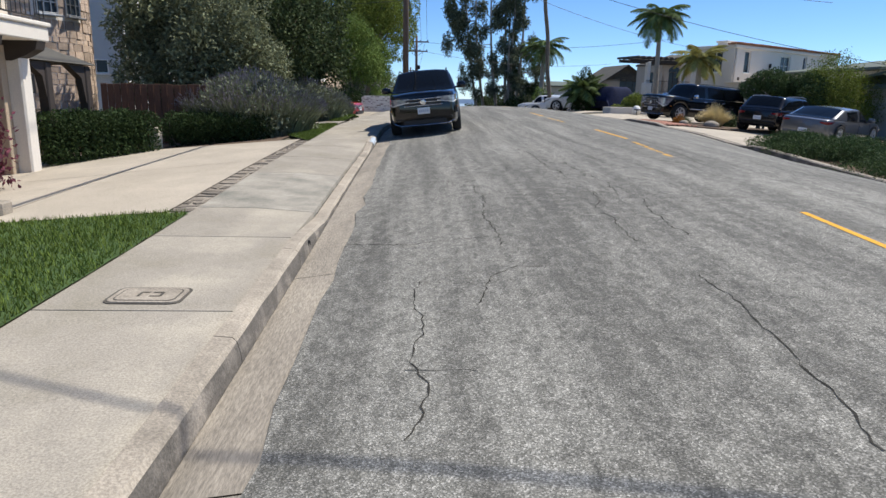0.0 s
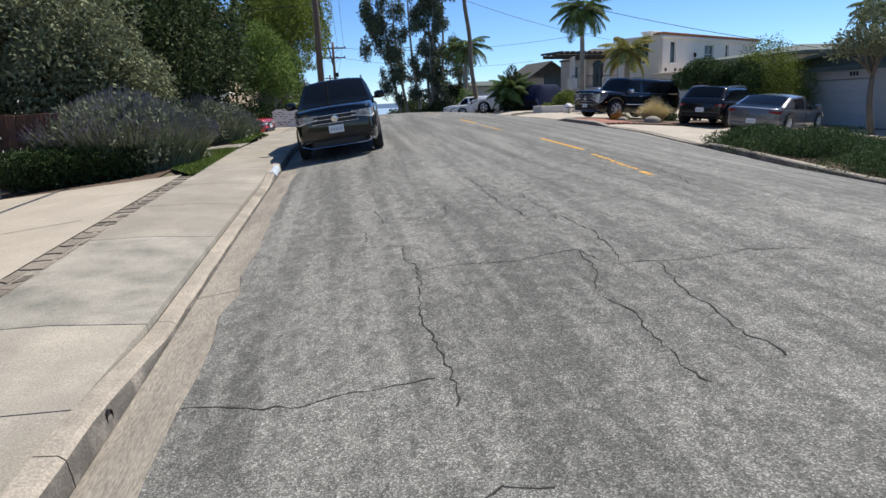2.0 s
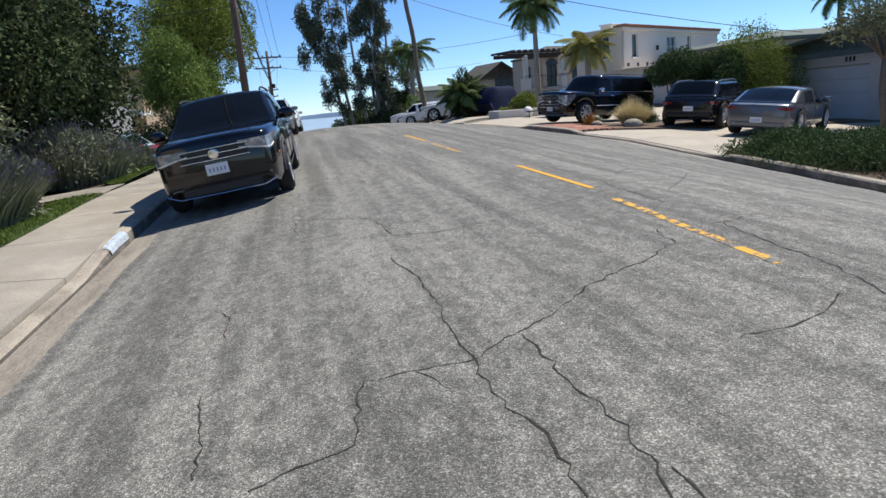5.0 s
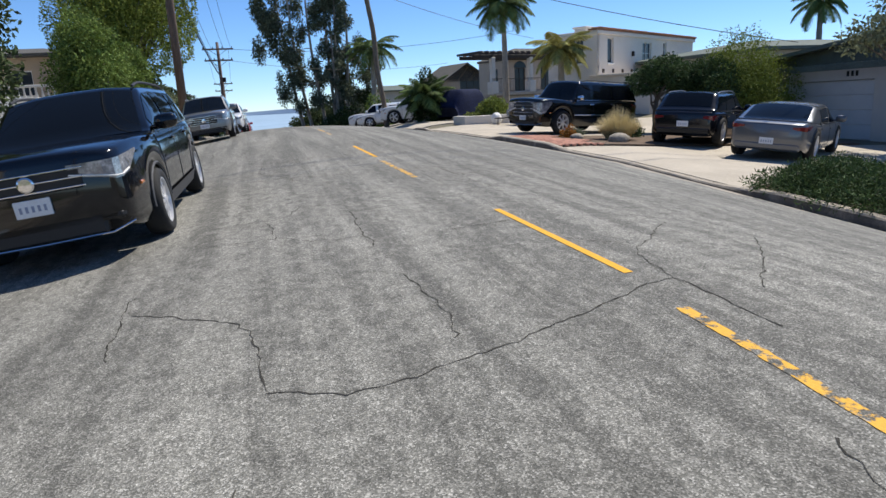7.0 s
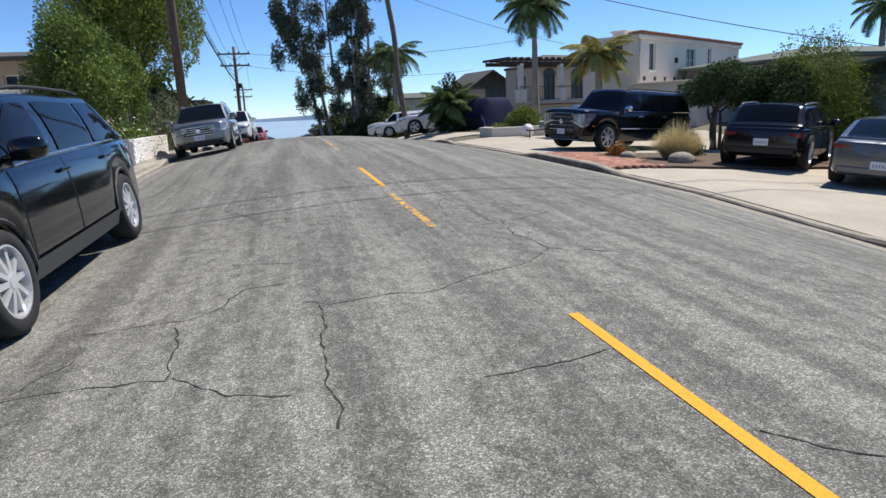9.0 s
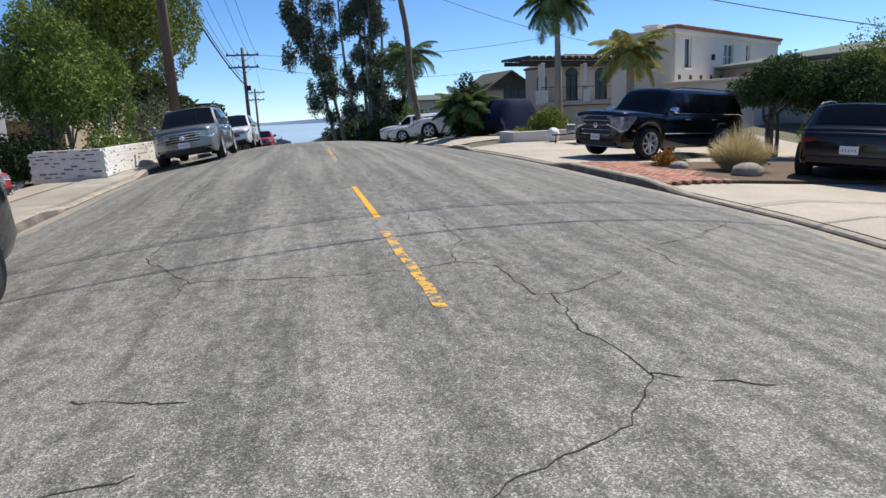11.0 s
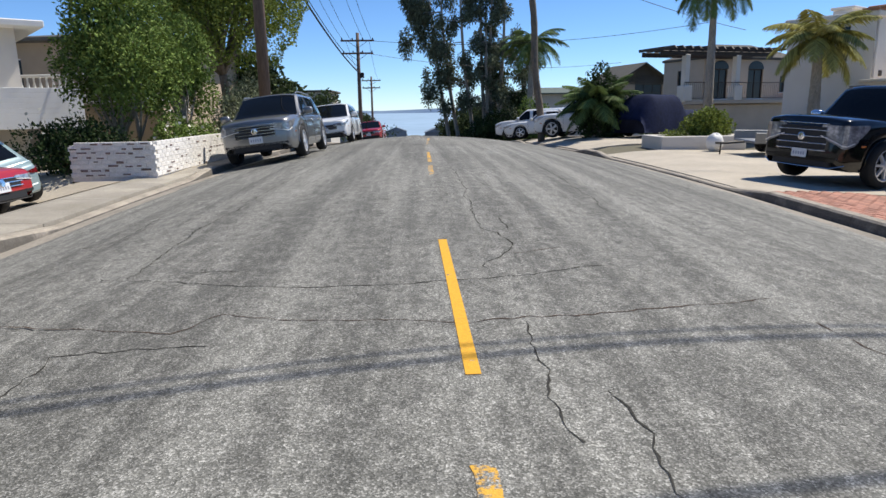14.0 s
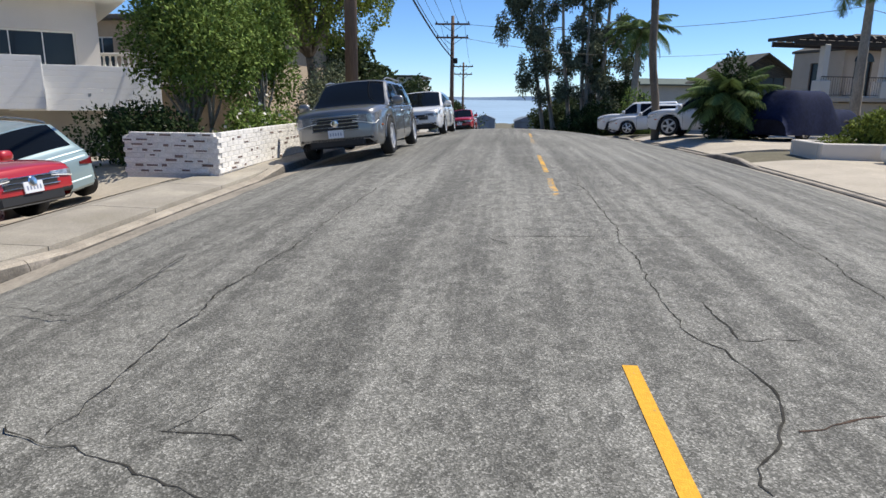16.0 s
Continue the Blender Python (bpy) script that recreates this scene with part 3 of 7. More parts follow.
def strip(x0, x1, y0, y1, fn, lift, step=0.4, thick=0.0):
    """A thin sheet over the land between two lines; with thick, closed at its edges."""
    g = Geo()
    ys, xs = frame_steps(y0, y1, step), frame_steps(x0, x1, 0.8)
    near_kerb = x0 < -5.0 or x1 < -4
    sh = lambda x, y: bend(y) * (1 if x > -5.7 else 0.6) if near_kerb else 0.0
    g.grid(lambda x, y: (x + sh(x, y), y, fn(x, y) + lift), xs, ys)
    if thick:
        for x, flip in ((x0, 0), (x1, 1)):
            g.grid(lambda u, y: (x + sh(x, y), y, fn(x, y) + lift - u), [0, thick] if flip else [thick, 0], ys)
        for y, flip in ((y0, 1), (y1, 0)):
            g.grid(lambda x, u: (x + sh(x, y), y, fn(x, y) + lift - u), xs, [0, thick] if flip else [thick, 0])
    return g


def dip(y, dips):
    """1 where the kerb is lowered for a drive, 0 where it stands full, with short ramps."""
    return max([0.0] + [min(1, max(0, (y - a) / 1.3 + 0.5)) * min(1, max(0, (b - y) / 1.3 + 0.5)) for a, b in dips])


DIPS_L = [(6.6, 14.6), (27.0, 33.2)]
DIPS_R = [(18.3, 25.0), (29.6, 37.8), (40.5, 52.0)]


def build_edges():
    for name, side, x, dips, out in (("gutter_left", -1, KERB_L, DIPS_L, 0.42), ("gutter_right", 1, KERB_R, DIPS_R, 0.46)):
        gut = tagged(thing(name, pose(0, 0, 0), "stained pale concrete gutter beside the asphalt", "gutter"), kind="structure")
        for y0 in frame_steps(-44, 92, 2.9)[:-1]:
            seg = strip(x if side < 0 else x - out, x + out if side < 0 else x, y0 + 0.006, y0 + 2.888, lambda u, y: road_z(u, y), -0.007, 0.5)
            part("gutter_pan", seg, "gutter", gut)
    rnd = random.Random(3)
    for name, side, x, dips, h in (("kerb_left", -1, KERB_L, DIPS_L, 0.15), ("kerb_right", 1, KERB_R, DIPS_R, 0.14)):
        top = tagged(thing(name, pose(0, 0, 0), "worn concrete kerb stepping up from the gutter", "kerb"), kind="structure")
        y = -43.2
        while y < 75:
            n = 1.95 if y < 40 else 3.9
            g = Geo()
            ys = frame_steps(y + 0.004, y + n - 0.004, 0.33)

            def prof(u, yy):
                low = 0.03 + (h - 0.03) * (1 - dip(yy, dips))
                w = 0.012 * noise.noise(Vector((yy * 3, side * 7, u)))
                pts = [(0.0, -0.06), (0.012 + w, low * 0.3), (0.03 + w, low - 0.03), (0.055, low - 0.004), (0.16, low + 0.004), (0.165, -0.06)]
                a, b = pts[u]
                if u > 2 and dip(yy, dips) > 0.4:
                    b = max(b, 0.02)
                return (x + side * a + (bend(yy) if side < 0 else 0), yy, road_z(x, yy) + b)
            g.grid(prof, [2, 3, 4, 5] if side > 0 else [5, 4, 3, 2], ys)
            k = part("kerb_stone", g, "kerb", top)
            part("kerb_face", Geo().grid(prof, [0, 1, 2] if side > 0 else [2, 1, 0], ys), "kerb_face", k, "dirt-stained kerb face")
            y += n


# ---- footway, drives, beds ----
def build_footway():
    pav = tagged(thing("pavement", pose(0, 0, 0), "pale concrete footway slabs beside the kerb", "pavement"), kind="structure")
    bed = strip(-6.78, KERB_L - 0.15, -44, 75, walk_z, -0.16, 1.0)
    part("slab_bed", bed, "joint", pav)
    y, i = -44.68, 0
    while y < 70:
        n = 1.95 if y < 45 else 3.9
        # one joint before the first drive lies nearer than the even rhythm
        n += {26: -0.65, 27: 0.65}.get(i, 0)
        # in front of drives the slabs dip to the lowered kerb
        def slope(x, yy):
            d = dip(yy, DIPS_L)
            k = min(1, max(0, (x + 5.9) / 0.65))
            return walk_z(x, yy) - 0.10 * d * k * k
        g = strip(-6.745, KERB_L - 0.172, y + 0.007, y + n - 0.007, slope, 0.0, 0.4, 0.06)
        part("paving_slab", g, "slab_stained" if i == 27 else "slab", pav)
        y += n
        i += 1
    # drive of the first house: two pours with a joint, and the flagstone band along the footway
    drv = tagged(thing("driveway_near", pose(0, 0, 0), "pale concrete driveway sloping down to a garage", "driveway"), kind="structure")
    edge = lambda x: 15.2 + (x + 7.0) * 0.12
    for x0, x1 in ((-9.1, -7.0), (-12.0, -9.12)):
        g = Geo()
        xs = frame_steps(x0, x1, 0.5)
        g.grid(lambda x, w: (x, 7.05 + (edge(x) - 7.05) * w, walk_z(x, 7.05 + (edge(x) - 7.05) * w) + 0.002), xs, frame_steps(0, 1, 0.08))
        part("concrete_pour", g, "drive", drv)
    for off in (0.0, 0.12):
        g = Geo().grid(lambda x, w: (x, 11.3 + off + (x + 7) * 0.3 + w, walk_z(x, 11) + 0.006 + (crown(11.3 + (x + 7) * 0.3) - crown(11))), frame_steps(-11.5, -7.3, 0.5), [0, 0.02])
        part("saw_cut", g, "joint", drv)
    band = tagged(thing("stone_band", pose(0, 0, 0), "band of irregular brown flagstones set in concrete", "paving"), kind="structure")
    g = strip(-6.99, -6.75, 7.0, 14.9, walk_z, -0.004, 0.5)
    part("mortar_bed", g, "gutter", band)
    rnd = random.Random(11)
    y = 7.05
    while y < 14.8:
        n = rnd.uniform(0.14, 0.40)
        cut = rnd.uniform(-0.07, 0.07)
        for x0, x1 in (((-6.985, -6.87 + cut), (-6.85 + cut, -6.757)) if rnd.random() < 0.6 else ((-6.985, -6.757),)):
            j = [rnd.uniform(-0.045, 0.045) for _ in range(6)]
            x0, x1 = x0 + rnd.uniform(0, 0.012), x1 - rnd.uniform(0, 0.012)
            o = [(x0, y + 0.012 + j[0]), ((x0 + x1) / 2, y + 0.01 + j[4] * 0.5), (x1, y + 0.012 + j[1]), (x1, y + n + j[2] - 0.01), ((x0 + x1) / 2, y + n - 0.008 + j[5] * 0.5), (x0, y + n - 0.01 + j[3])]
            z = walk_z(-6.9, y) + rnd.uniform(0.004, 0.012)
            part("flagstone", Geo().prism(o, z - 0.03, z), "stone", band)
        y += n
    # lawns and beds
    for name, x0, x1, y0, y1 in (("lawn_near", -11.5, -6.742, -20, 7.0), ("lawn_strip", -7.55, -6.742, 15.1, 20.3), ("lawn_strip_second", -7.6, -6.742, 21.7, 27.5)):
        g = Geo()
        taper = (lambda y: min(1, max(0.15, (y - y0) / 1.5, ))) if "strip" in name else (lambda y: 1)
        g.grid(lambda w, y: (x1 + (x0 - x1) * w * taper(y), y, walk_z(x1 + (x0 - x1) * w, y) + 0.012 + 0.012 * noise.noise(Vector((w * 9, y * 3, 0)))), frame_steps(1, 0, 0.2), frame_steps(y0, y1, 0.3))
        tagged(part(name, g, "lawn"), "mown green lawn beside the footway", "lawn", kind="structure")
        grass = Geo()
        r = random.Random(len(name))
        area = (x1 - x0) * min(y1 - max(y0, 0), 9)
        for _ in range(int(area * 1500)):
            w, y = r.random(), r.uniform(max(y0, 0.0), y1)
            x = x1 + (x0 - x1) * w * taper(y)
            z = walk_z(x1 + (x0 - x1) * w, y) + 0.01
            a, hh = r.uniform(0, 6.28), r.uniform(0.03, 0.065)
            dx, dy = math.cos(a), math.sin(a)
            q = len(grass.v)
            grass.v += [(x - dx * 0.006, y - dy * 0.006, z), (x + dx * 0.006, y + dy * 0.006, z), (x + r.uniform(-0.03, 0.03), y + r.uniform(-0.03, 0.03), z + hh)]
            grass.f.append((q, q + 1, q + 2))
        tagged(part("grass", grass, "blade"), "short green grass blades of the lawn", "grass", kind="stuff")
    g = strip(-20, -7.5, 14.5, 27.3, walk_z, -0.014, 1.0)
    tagged(part("planting_bed", g, "soil"), "dark soil under shrubs and trees", "soil", kind="structure")
    g = strip(-6.8, -6.2, 33.1, 60, walk_z, 0.006, 1.0)
    g2 = strip(-16, -6.72, 27.4, 33.9, walk_z, 0.012, 0.5)
    tagged(part("driveway_second_rear", strip(-16, -8.2, 33.9, 39.6, walk_z, 0.012, 0.5), "drive"), "rear part of the beige concrete driveway", "driveway", kind="structure")
    tagged(part("driveway_second", g2, "drive"), "sunlit beige concrete driveway at the white house", "driveway", kind="structure")
    # service cover let into the footway, kerb drain, paint mark, block at the lawn's edge
    cov = thing("utility_cover", pose(-6.12, 4.36, walk_z(-6.1, 4.36) + 0.004, 1.2, 0, 0), "oblong cast concrete service cover in the footway", "utility cover")

    def pill(a, b, r, z):
        o = []
        for cx, cy, w0 in ((a - r, b - r, 0), (-a + r, b - r, 90), (-a + r, -b + r, 180), (a - r, -b + r, 270)):
            o += [(cx + r * math.cos(radians(w0 + 22.5 * k)), cy + r * math.sin(radians(w0 + 22.5 * k))) for k in range(5)]
        return Geo().prism(o, z - 0.02, z)
    part("cover_frame", pill(0.255, 0.175, 0.07, 0.0), "joint", cov)
    part("cover_lid", pill(0.235, 0.155, 0.06, 0.004), "kerb", cov)
    part("cover_groove", pill(0.205, 0.128, 0.05, 0.0055), "joint", cov)
    part("cover_plate", pill(0.195, 0.118, 0.045, 0.007), "kerb", cov)
    for x0, y0, sx, sy in ((-0.06, 0, 0.018, 0.09), (-0.03, 0.04, 0.05, 0.016), (0.05, 0.04, 0.07, 0.016), (0.085, 0, 0.018, 0.08), (0.05, -0.04, 0.07, 0.016)):
        part("cast_mark", Geo().box((x0, y0, 0.008), (sx, sy, 0.004)), "joint", cov)
    d = thing("drain_outlet", pose(KERB_L + bend(6.05) - 0.014, 6.05, road_z(KERB_L, 6.05) + 0.055, 0, 90, 0), "small round drain hole in the kerb face", "drain")
    part("pipe", Geo().lathe([(0.042, -0.1), (0.042, 0.004), (0.036, 0.004), (0.034, -0.1)], 16), "iron", d)
    part("hole", Geo().lathe([(0.001, -0.004), (0.036, -0.004)], 16), "plastic", d)
    rise = lambda y: 0.03 + 0.12 * (1 - dip(y, DIPS_L))
    g = Geo().grid(lambda y, u: (KERB_L + bend(y) - (0.0, 0.018, 0.05, 0.10)[u], y, road_z(KERB_L, y) + (rise(y) * 0.4, rise(y) - 0.024, rise(y) + 0.003, rise(y) + 0.008)[u]), frame_steps(14.9, 15.75, 0.11), [3, 2, 1, 0])
    tagged(part("paint_mark", g, "bluemark"), "faded pale blue paint on the kerb", "paint mark")
    tagged(part("concrete_block", Geo().box((-9.15, 7.55, walk_z(-9, 7.5) + 0.07), (0.35, 0.22, 0.16), b=0.02), "kerb"), "small concrete block at the edge of the lawn", "block")
    # path between the lawn strips
    tagged(part("garden_path", strip(-9, -6.77, 20.35, 21.65, walk_z, 0.022, 0.4), "slab"), "short concrete path crossing the planted strip", "path", kind="structure")


def build_far_side():
    for name, y0, y1, x1, label in (("driveway_third", 18.6, 25.2, 16.5, "wide beige concrete driveway across the street"),
                                    ("driveway_fourth", 29.3, 38.0, 16.5, "pale concrete driveway with a parked black car"),
                                    ("driveway_fifth", 40.6, 52, 14, "shaded concrete driveway beyond the planter")):
        tagged(part(name, strip(KERB_R + 0.16, x1, y0, y1, yard_z, -0.015, 0.6, 0.2), "drive", smooth=True), label, "driveway", kind="structure")
    tagged(part("juniper_bed", strip(KERB_R + 0.16, 14, -20, 18.55, yard_z, 0.0, 1.0, 0.2), "soil"), "dark soil under low junipers", "soil", kind="structure")
    tagged(part("gravel_bed", strip(6.3, 15, 25.3, 29.2, yard_z, 0.03, 0.5, 0.2), "soil"), "bare brown soil round clumps of grass", "soil", kind="structure")
    pav = tagged(thing("brick_apron", pose(0, 0, 0), "weathered red brick paving along the kerb", "paving"), kind="structure")
    part("sand_bed", strip(KERB_R + 0.162, 6.6, 25.22, 29.28, yard_z, 0.03, 0.5, 0.2), "joint", pav)
    me = None
    for i in range(17):
        for j in range(18):
            x, y = KERB_R + 0.23 + 0.097 * i, 25.25 + 0.223 * j + (0.11 if i % 2 else 0)
            if x > 6.5 - 0.3 * math.sin(j * 0.7):
                continue
            if me is None:
                first = part("paver", Geo().box((0, 0, 0), (0.09, 0.214, 0.05), b=0.006), "paver", pav)
                me = first.data
                first.matrix_local = pose(x, y, yard_z(x, y) + 0.022)
            else:
                shared("paver", me, pav, pose(x, y, yard_z(x, y) + 0.022 + 0.004 * noise.noise(Vector((i * 1.3, j * 1.7, 0))), random.uniform(-1, 1), random.uniform(-1, 1), random.uniform(-1, 1)))


# ---- road marks and cracks ----
def ribbon(pts, width, lift, jitter=0.0, seed=0):
    """A thin band on the road along pts, wandering a little."""
    r = random.Random(seed)
    path = []
    for (x0, y0), (x1, y1) in zip(pts, pts[1:]):
        n = max(2, int(math.hypot(x1 - x0, y1 - y0) / (0.05 if jitter else 0.2)))
        for k in range(n):
            t = k / n
            a = 1.0 if jitter else 0
            off = a * jitter * (noise.noise(Vector((x0 + (x1 - x0) * t, y0 + (y1 - y0) * t, seed)) * 2.3) + 0.5 * noise.noise(Vector((x0 + (x1 - x0) * t, y0 + (y1 - y0) * t, seed + 9)) * 8) + 0.35 * noise.noise(Vector((x0 + (x1 - x0) * t, y0 + (y1 - y0) * t, seed + 5)) * 21))
            d = math.hypot(x1 - x0, y1 - y0)
            path.append((x0 + (x1 - x0) * t - (y1 - y0) / d * off, y0 + (y1 - y0) * t + (x1 - x0) / d * off))
    path.append(pts[-1])
    g = Geo()
    for i, (x, y) in enumerate(path):
        a, b = path[max(0, i - 1)], path[min(len(path) - 1, i + 1)]
        d = math.hypot(b[0] - a[0], b[1] - a[1]) or 1
        w = width * (1 if not jitter or width > 0.05 else 0.3 + 1.2 * r.random() ** 1.4) / 2
        nx, ny = -(b[1] - a[1]) / d * w, (b[0] - a[0]) / d * w
        for s in (-1, 1):
            px, py = x + s * nx, y + s * ny
            g.v.append((px, py, road_z(px, py) + lift))
    g.f = [(2 * i, 2 * i + 1, 2 * i + 3, 2 * i + 2) for i in range(len(path) - 1)]
    return g


def build_marks(road):
    """The yellow centre line: a newer dash every 8.5 m, and what is left of an older one before each."""
    for y0, y1, x0, x1, paint, label in ((3.5, 6.2, -0.72, -0.53, "stripe", "solid yellow centre dash"), (13.66, 16.15, 0.06, 0.055, "stripe", "solid yellow centre dash"),
                                         (22.0, 24.68, -0.13, -0.15, "stripe", "solid yellow centre dash"), (31.4, 34.0, -0.09, -0.06, "stripe_half", "worn yellow centre dash"),
                                         (40.3, 43.4, 0.08, 0.15, "stripe_half", "worn yellow centre dash"), (49.0, 51.6, 0.15, 0.2, "stripe_worn", "worn yellow centre dash")):
        part("yellow_dash", ribbon([(x0, y0), (x1, y1)], 0.07, 0.0032, 0), paint, road, label)
    for y0, y1, x0, x1, paint in ((10.4, 12.95, -0.22, -0.03, "stripe_half"), (18.9, 21.3, -0.13, -0.17, "stripe_half"), (29.1, 30.7, -0.12, -0.10, "stripe_worn"), (37.5, 39.6, 0.0, 0.05, "stripe_worn")):
        part("old_dash", ribbon([(x0, y0), (x1, y1)], 0.08, 0.0028, 0.02, int(y0)), paint, road, "flaking remains of a yellow dash")


# cracks, stretch by stretch up the street
CRACKS = {}
CRACKS["start"] = [
    [(-3.53, 4.87), (-3.75, 4.65), (-3.91, 4.08)],
    [(-3.53, 4.87), (-3.35, 4.79)],
    [(-4.29, 4.69), (-4.27, 3.98), (-4.34, 3.63), (-4.35, 3.25), (-4.26, 2.97), (-4.35, 2.53)],
    [(-2.32, 4.36), (-2.37, 3.68), (-2.45, 3.0), (-2.49, 2.54), (-2.57, 2.16)],
]
CRACKS["first house"] = [
    [(-3.87, 9.28), (-3.95, 8.68), (-3.62, 8.47), (-3.56, 8.07), (-3.53, 7.55), (-3.56, 7.16), (-3.63, 6.85), (-3.59, 6.41), (-3.59, 6.07), (-3.58, 5.84), (-3.59, 5.5)],
    [(-3.52, 7.66), (-3.28, 7.68), (-2.8, 7.52), (-2.5, 7.59), (-2.27, 7.57), (-2.17, 7.14), (-1.81, 7.05), (-1.46, 6.99), (-1.1, 7.07), (-0.64, 6.92)],
    [(-4.98, 6.04), (-4.65, 5.95), (-4.32, 5.83), (-4.18, 5.85), (-3.95, 5.81), (-3.65, 5.82)],
    [(-2.0, 8.77), (-1.97, 8.08), (-1.99, 7.55), (-2.09, 7.16)],
    [(-2.27, 7.55), (-2.33, 6.94), (-2.48, 6.6), (-2.41, 6.3), (-2.42, 5.96), (-2.44, 5.62), (-2.44, 5.3)],
    [(-1.83, 7.0), (-1.92, 6.55), (-1.98, 6.25), (-1.99, 5.93), (-1.97, 5.61), (-1.98, 5.43)],
]
CRACKS["before the car, nearer"] = [
    [(-2.47, 12.14), (-2.37, 11.45), (-2.39, 10.59), (-2.36, 10.2), (-2.34, 9.96), (-2.39, 9.77), (-2.37, 9.41), (-2.32, 9.15), (-2.32, 8.87), (-2.32, 8.74)],
    [(-2.34, 9.96), (-1.99, 10.15), (-1.77, 10.36), (-1.36, 10.62), (-0.89, 10.89), (-0.47, 11.15), (-0.36, 11.6)],
    [(-2.04, 10.09), (-2.03, 9.7), (-2.08, 9.48), (-2.02, 9.28), (-2.03, 9.01), (-2.01, 8.81), (-2.08, 8.63)],
    [(-2.36, 9.89), (-2.66, 9.95), (-2.94, 9.98), (-3.0, 9.64), (-3.03, 9.41), (-3.26, 9.36), (-3.45, 9.3)],
]
CRACKS["before the car, further"] = [
    [(-3.73, 10.29), (-3.66, 9.97), (-3.66, 9.74), (-3.68, 9.49)],
    [(-3.76, 11.69), (-3.69, 11.07)],
    [(0.17, 11.51), (0.03, 10.36), (-0.14, 9.71)],
    [(-0.35, 9.82), (-0.5, 9.69), (-0.85, 9.56), (-1.16, 9.53)],
    [(0.13, 11.53), (0.57, 11.68), (1.19, 10.98)],
]
CRACKS["beside the car"] = [
    [(-3.19, 13.72), (-3.23, 14.34), (-3.21, 14.92)],
    [(-3.2, 14.51), (-2.84, 14.26), (-2.49, 13.89), (-2.39, 13.62), (-2.37, 13.13), (-2.33, 12.89)],
    [(-2.33, 12.87), (-1.98, 12.71), (-1.65, 12.72), (-1.36, 12.79), (-1.06, 12.87), (-0.63, 13.06), (-0.24, 13.23), (0.25, 13.45), (0.3, 13.34), (0.26, 13.0), (0.27, 12.71), (0.26, 12.52)],
    [(0.25, 13.45), (0.31, 13.84), (0.51, 14.28), (1.3, 15.06)],
    [(-1.32, 14.31), (-1.29, 13.74), (-1.32, 13.33), (-1.35, 13.06)],
    [(0.15, 14.72), (0.53, 14.35)],
    [(1.7, 14.37), (1.26, 13.77), (0.66, 13.1)],
]
CRACKS["past the car"] = [
    [(-2.97, 16.24), (-2.56, 16.17), (-2.17, 16.08), (-2.22, 17.01), (-1.96, 17.22), (-1.86, 17.5), (-1.55, 17.55)],
    [(-2.17, 16.08), (-1.86, 15.75), (-1.56, 15.65)],
    [(-2.22, 17.01), (-2.94, 17.11)],
    [(-1.99, 18.32), (-1.45, 18.09)],
    [(0.61, 18.98), (0.5, 18.43), (0.53, 17.7), (0.25, 17.31), (-0.06, 17.17), (-0.64, 16.89), (-0.89, 16.94), (-1.31, 16.89), (-1.45, 17.01)],
    [(0.53, 17.7), (1.01, 17.49)],
    [(-1.38, 16.92), (-1.36, 16.48), (-1.39, 15.7), (-1.39, 15.27)],
    [(-0.69, 15.49), (-0.49, 15.51), (-0.26, 15.57), (0.01, 15.62), (0.07, 15.57), (0.1, 15.21)],
]
CRACKS["by the drives"] = [
    [(-3.6, 23.35), (-2.67, 23.06), (-2.15, 22.86), (-1.72, 22.74), (-1.5, 22.98), (-1.0, 22.82), (-0.1, 22.66), (0.9, 22.8), (1.8, 23.1)],
    [(-1.82, 19.84), (-1.76, 20.16), (-1.51, 20.15), (-0.87, 19.91), (-0.53, 19.83), (-0.06, 19.84), (0.19, 19.91), (0.46, 19.71), (0.46, 19.42), (0.48, 19.2), (0.48, 18.96), (0.64, 18.95), (0.9, 19.12), (1.27, 19.3), (1.39, 19.43)],
    [(-1.76, 20.16), (-1.86, 20.46), (-2.18, 20.99), (-2.27, 21.34), (-2.21, 21.99), (-2.23, 22.52), (-1.44, 22.5)],
    [(0.19, 19.91), (0.22, 20.26), (0.28, 20.45), (0.43, 20.6), (0.44, 21.21), (0.41, 21.81)],
    [(0.18, 22.65), (0.18, 21.71), (0.21, 21.41)],
    [(1.85, 22.68), (1.96, 21.73), (1.85, 20.24), (1.84, 19.4)],
    [(1.89, 20.1), (2.64, 20.51), (3.09, 21.01), (3.79, 21.56)],
    [(2.84, 22.36), (3.09, 21.01)],
]
CRACKS["towards the crest, nearer"] = [
    [(-2.69, 24.07), (-1.96, 23.75), (-1.49, 23.55), (-1.16, 23.47), (-0.77, 23.42), (-0.2, 23.44), (0.41, 23.59), (0.96, 23.8)],
    [(-2.46, 24.0), (-2.5, 25.76), (-2.36, 29.26), (-1.84, 34.88)],
    [(-2.01, 24.03), (-1.9, 24.02), (-1.67, 23.95)],
    [(0.25, 30.56), (0.29, 27.71), (0.25, 27.06), (0.25, 26.12), (0.2, 25.35), (0.25, 25.08), (0.36, 24.92), (0.37, 24.7), (0.41, 24.46), (0.37, 24.23), (0.29, 24.06), (0.15, 23.9), (0.12, 23.75)],
    [(0.45, 25.64), (0.46, 25.04), (0.79, 25.11)],
]
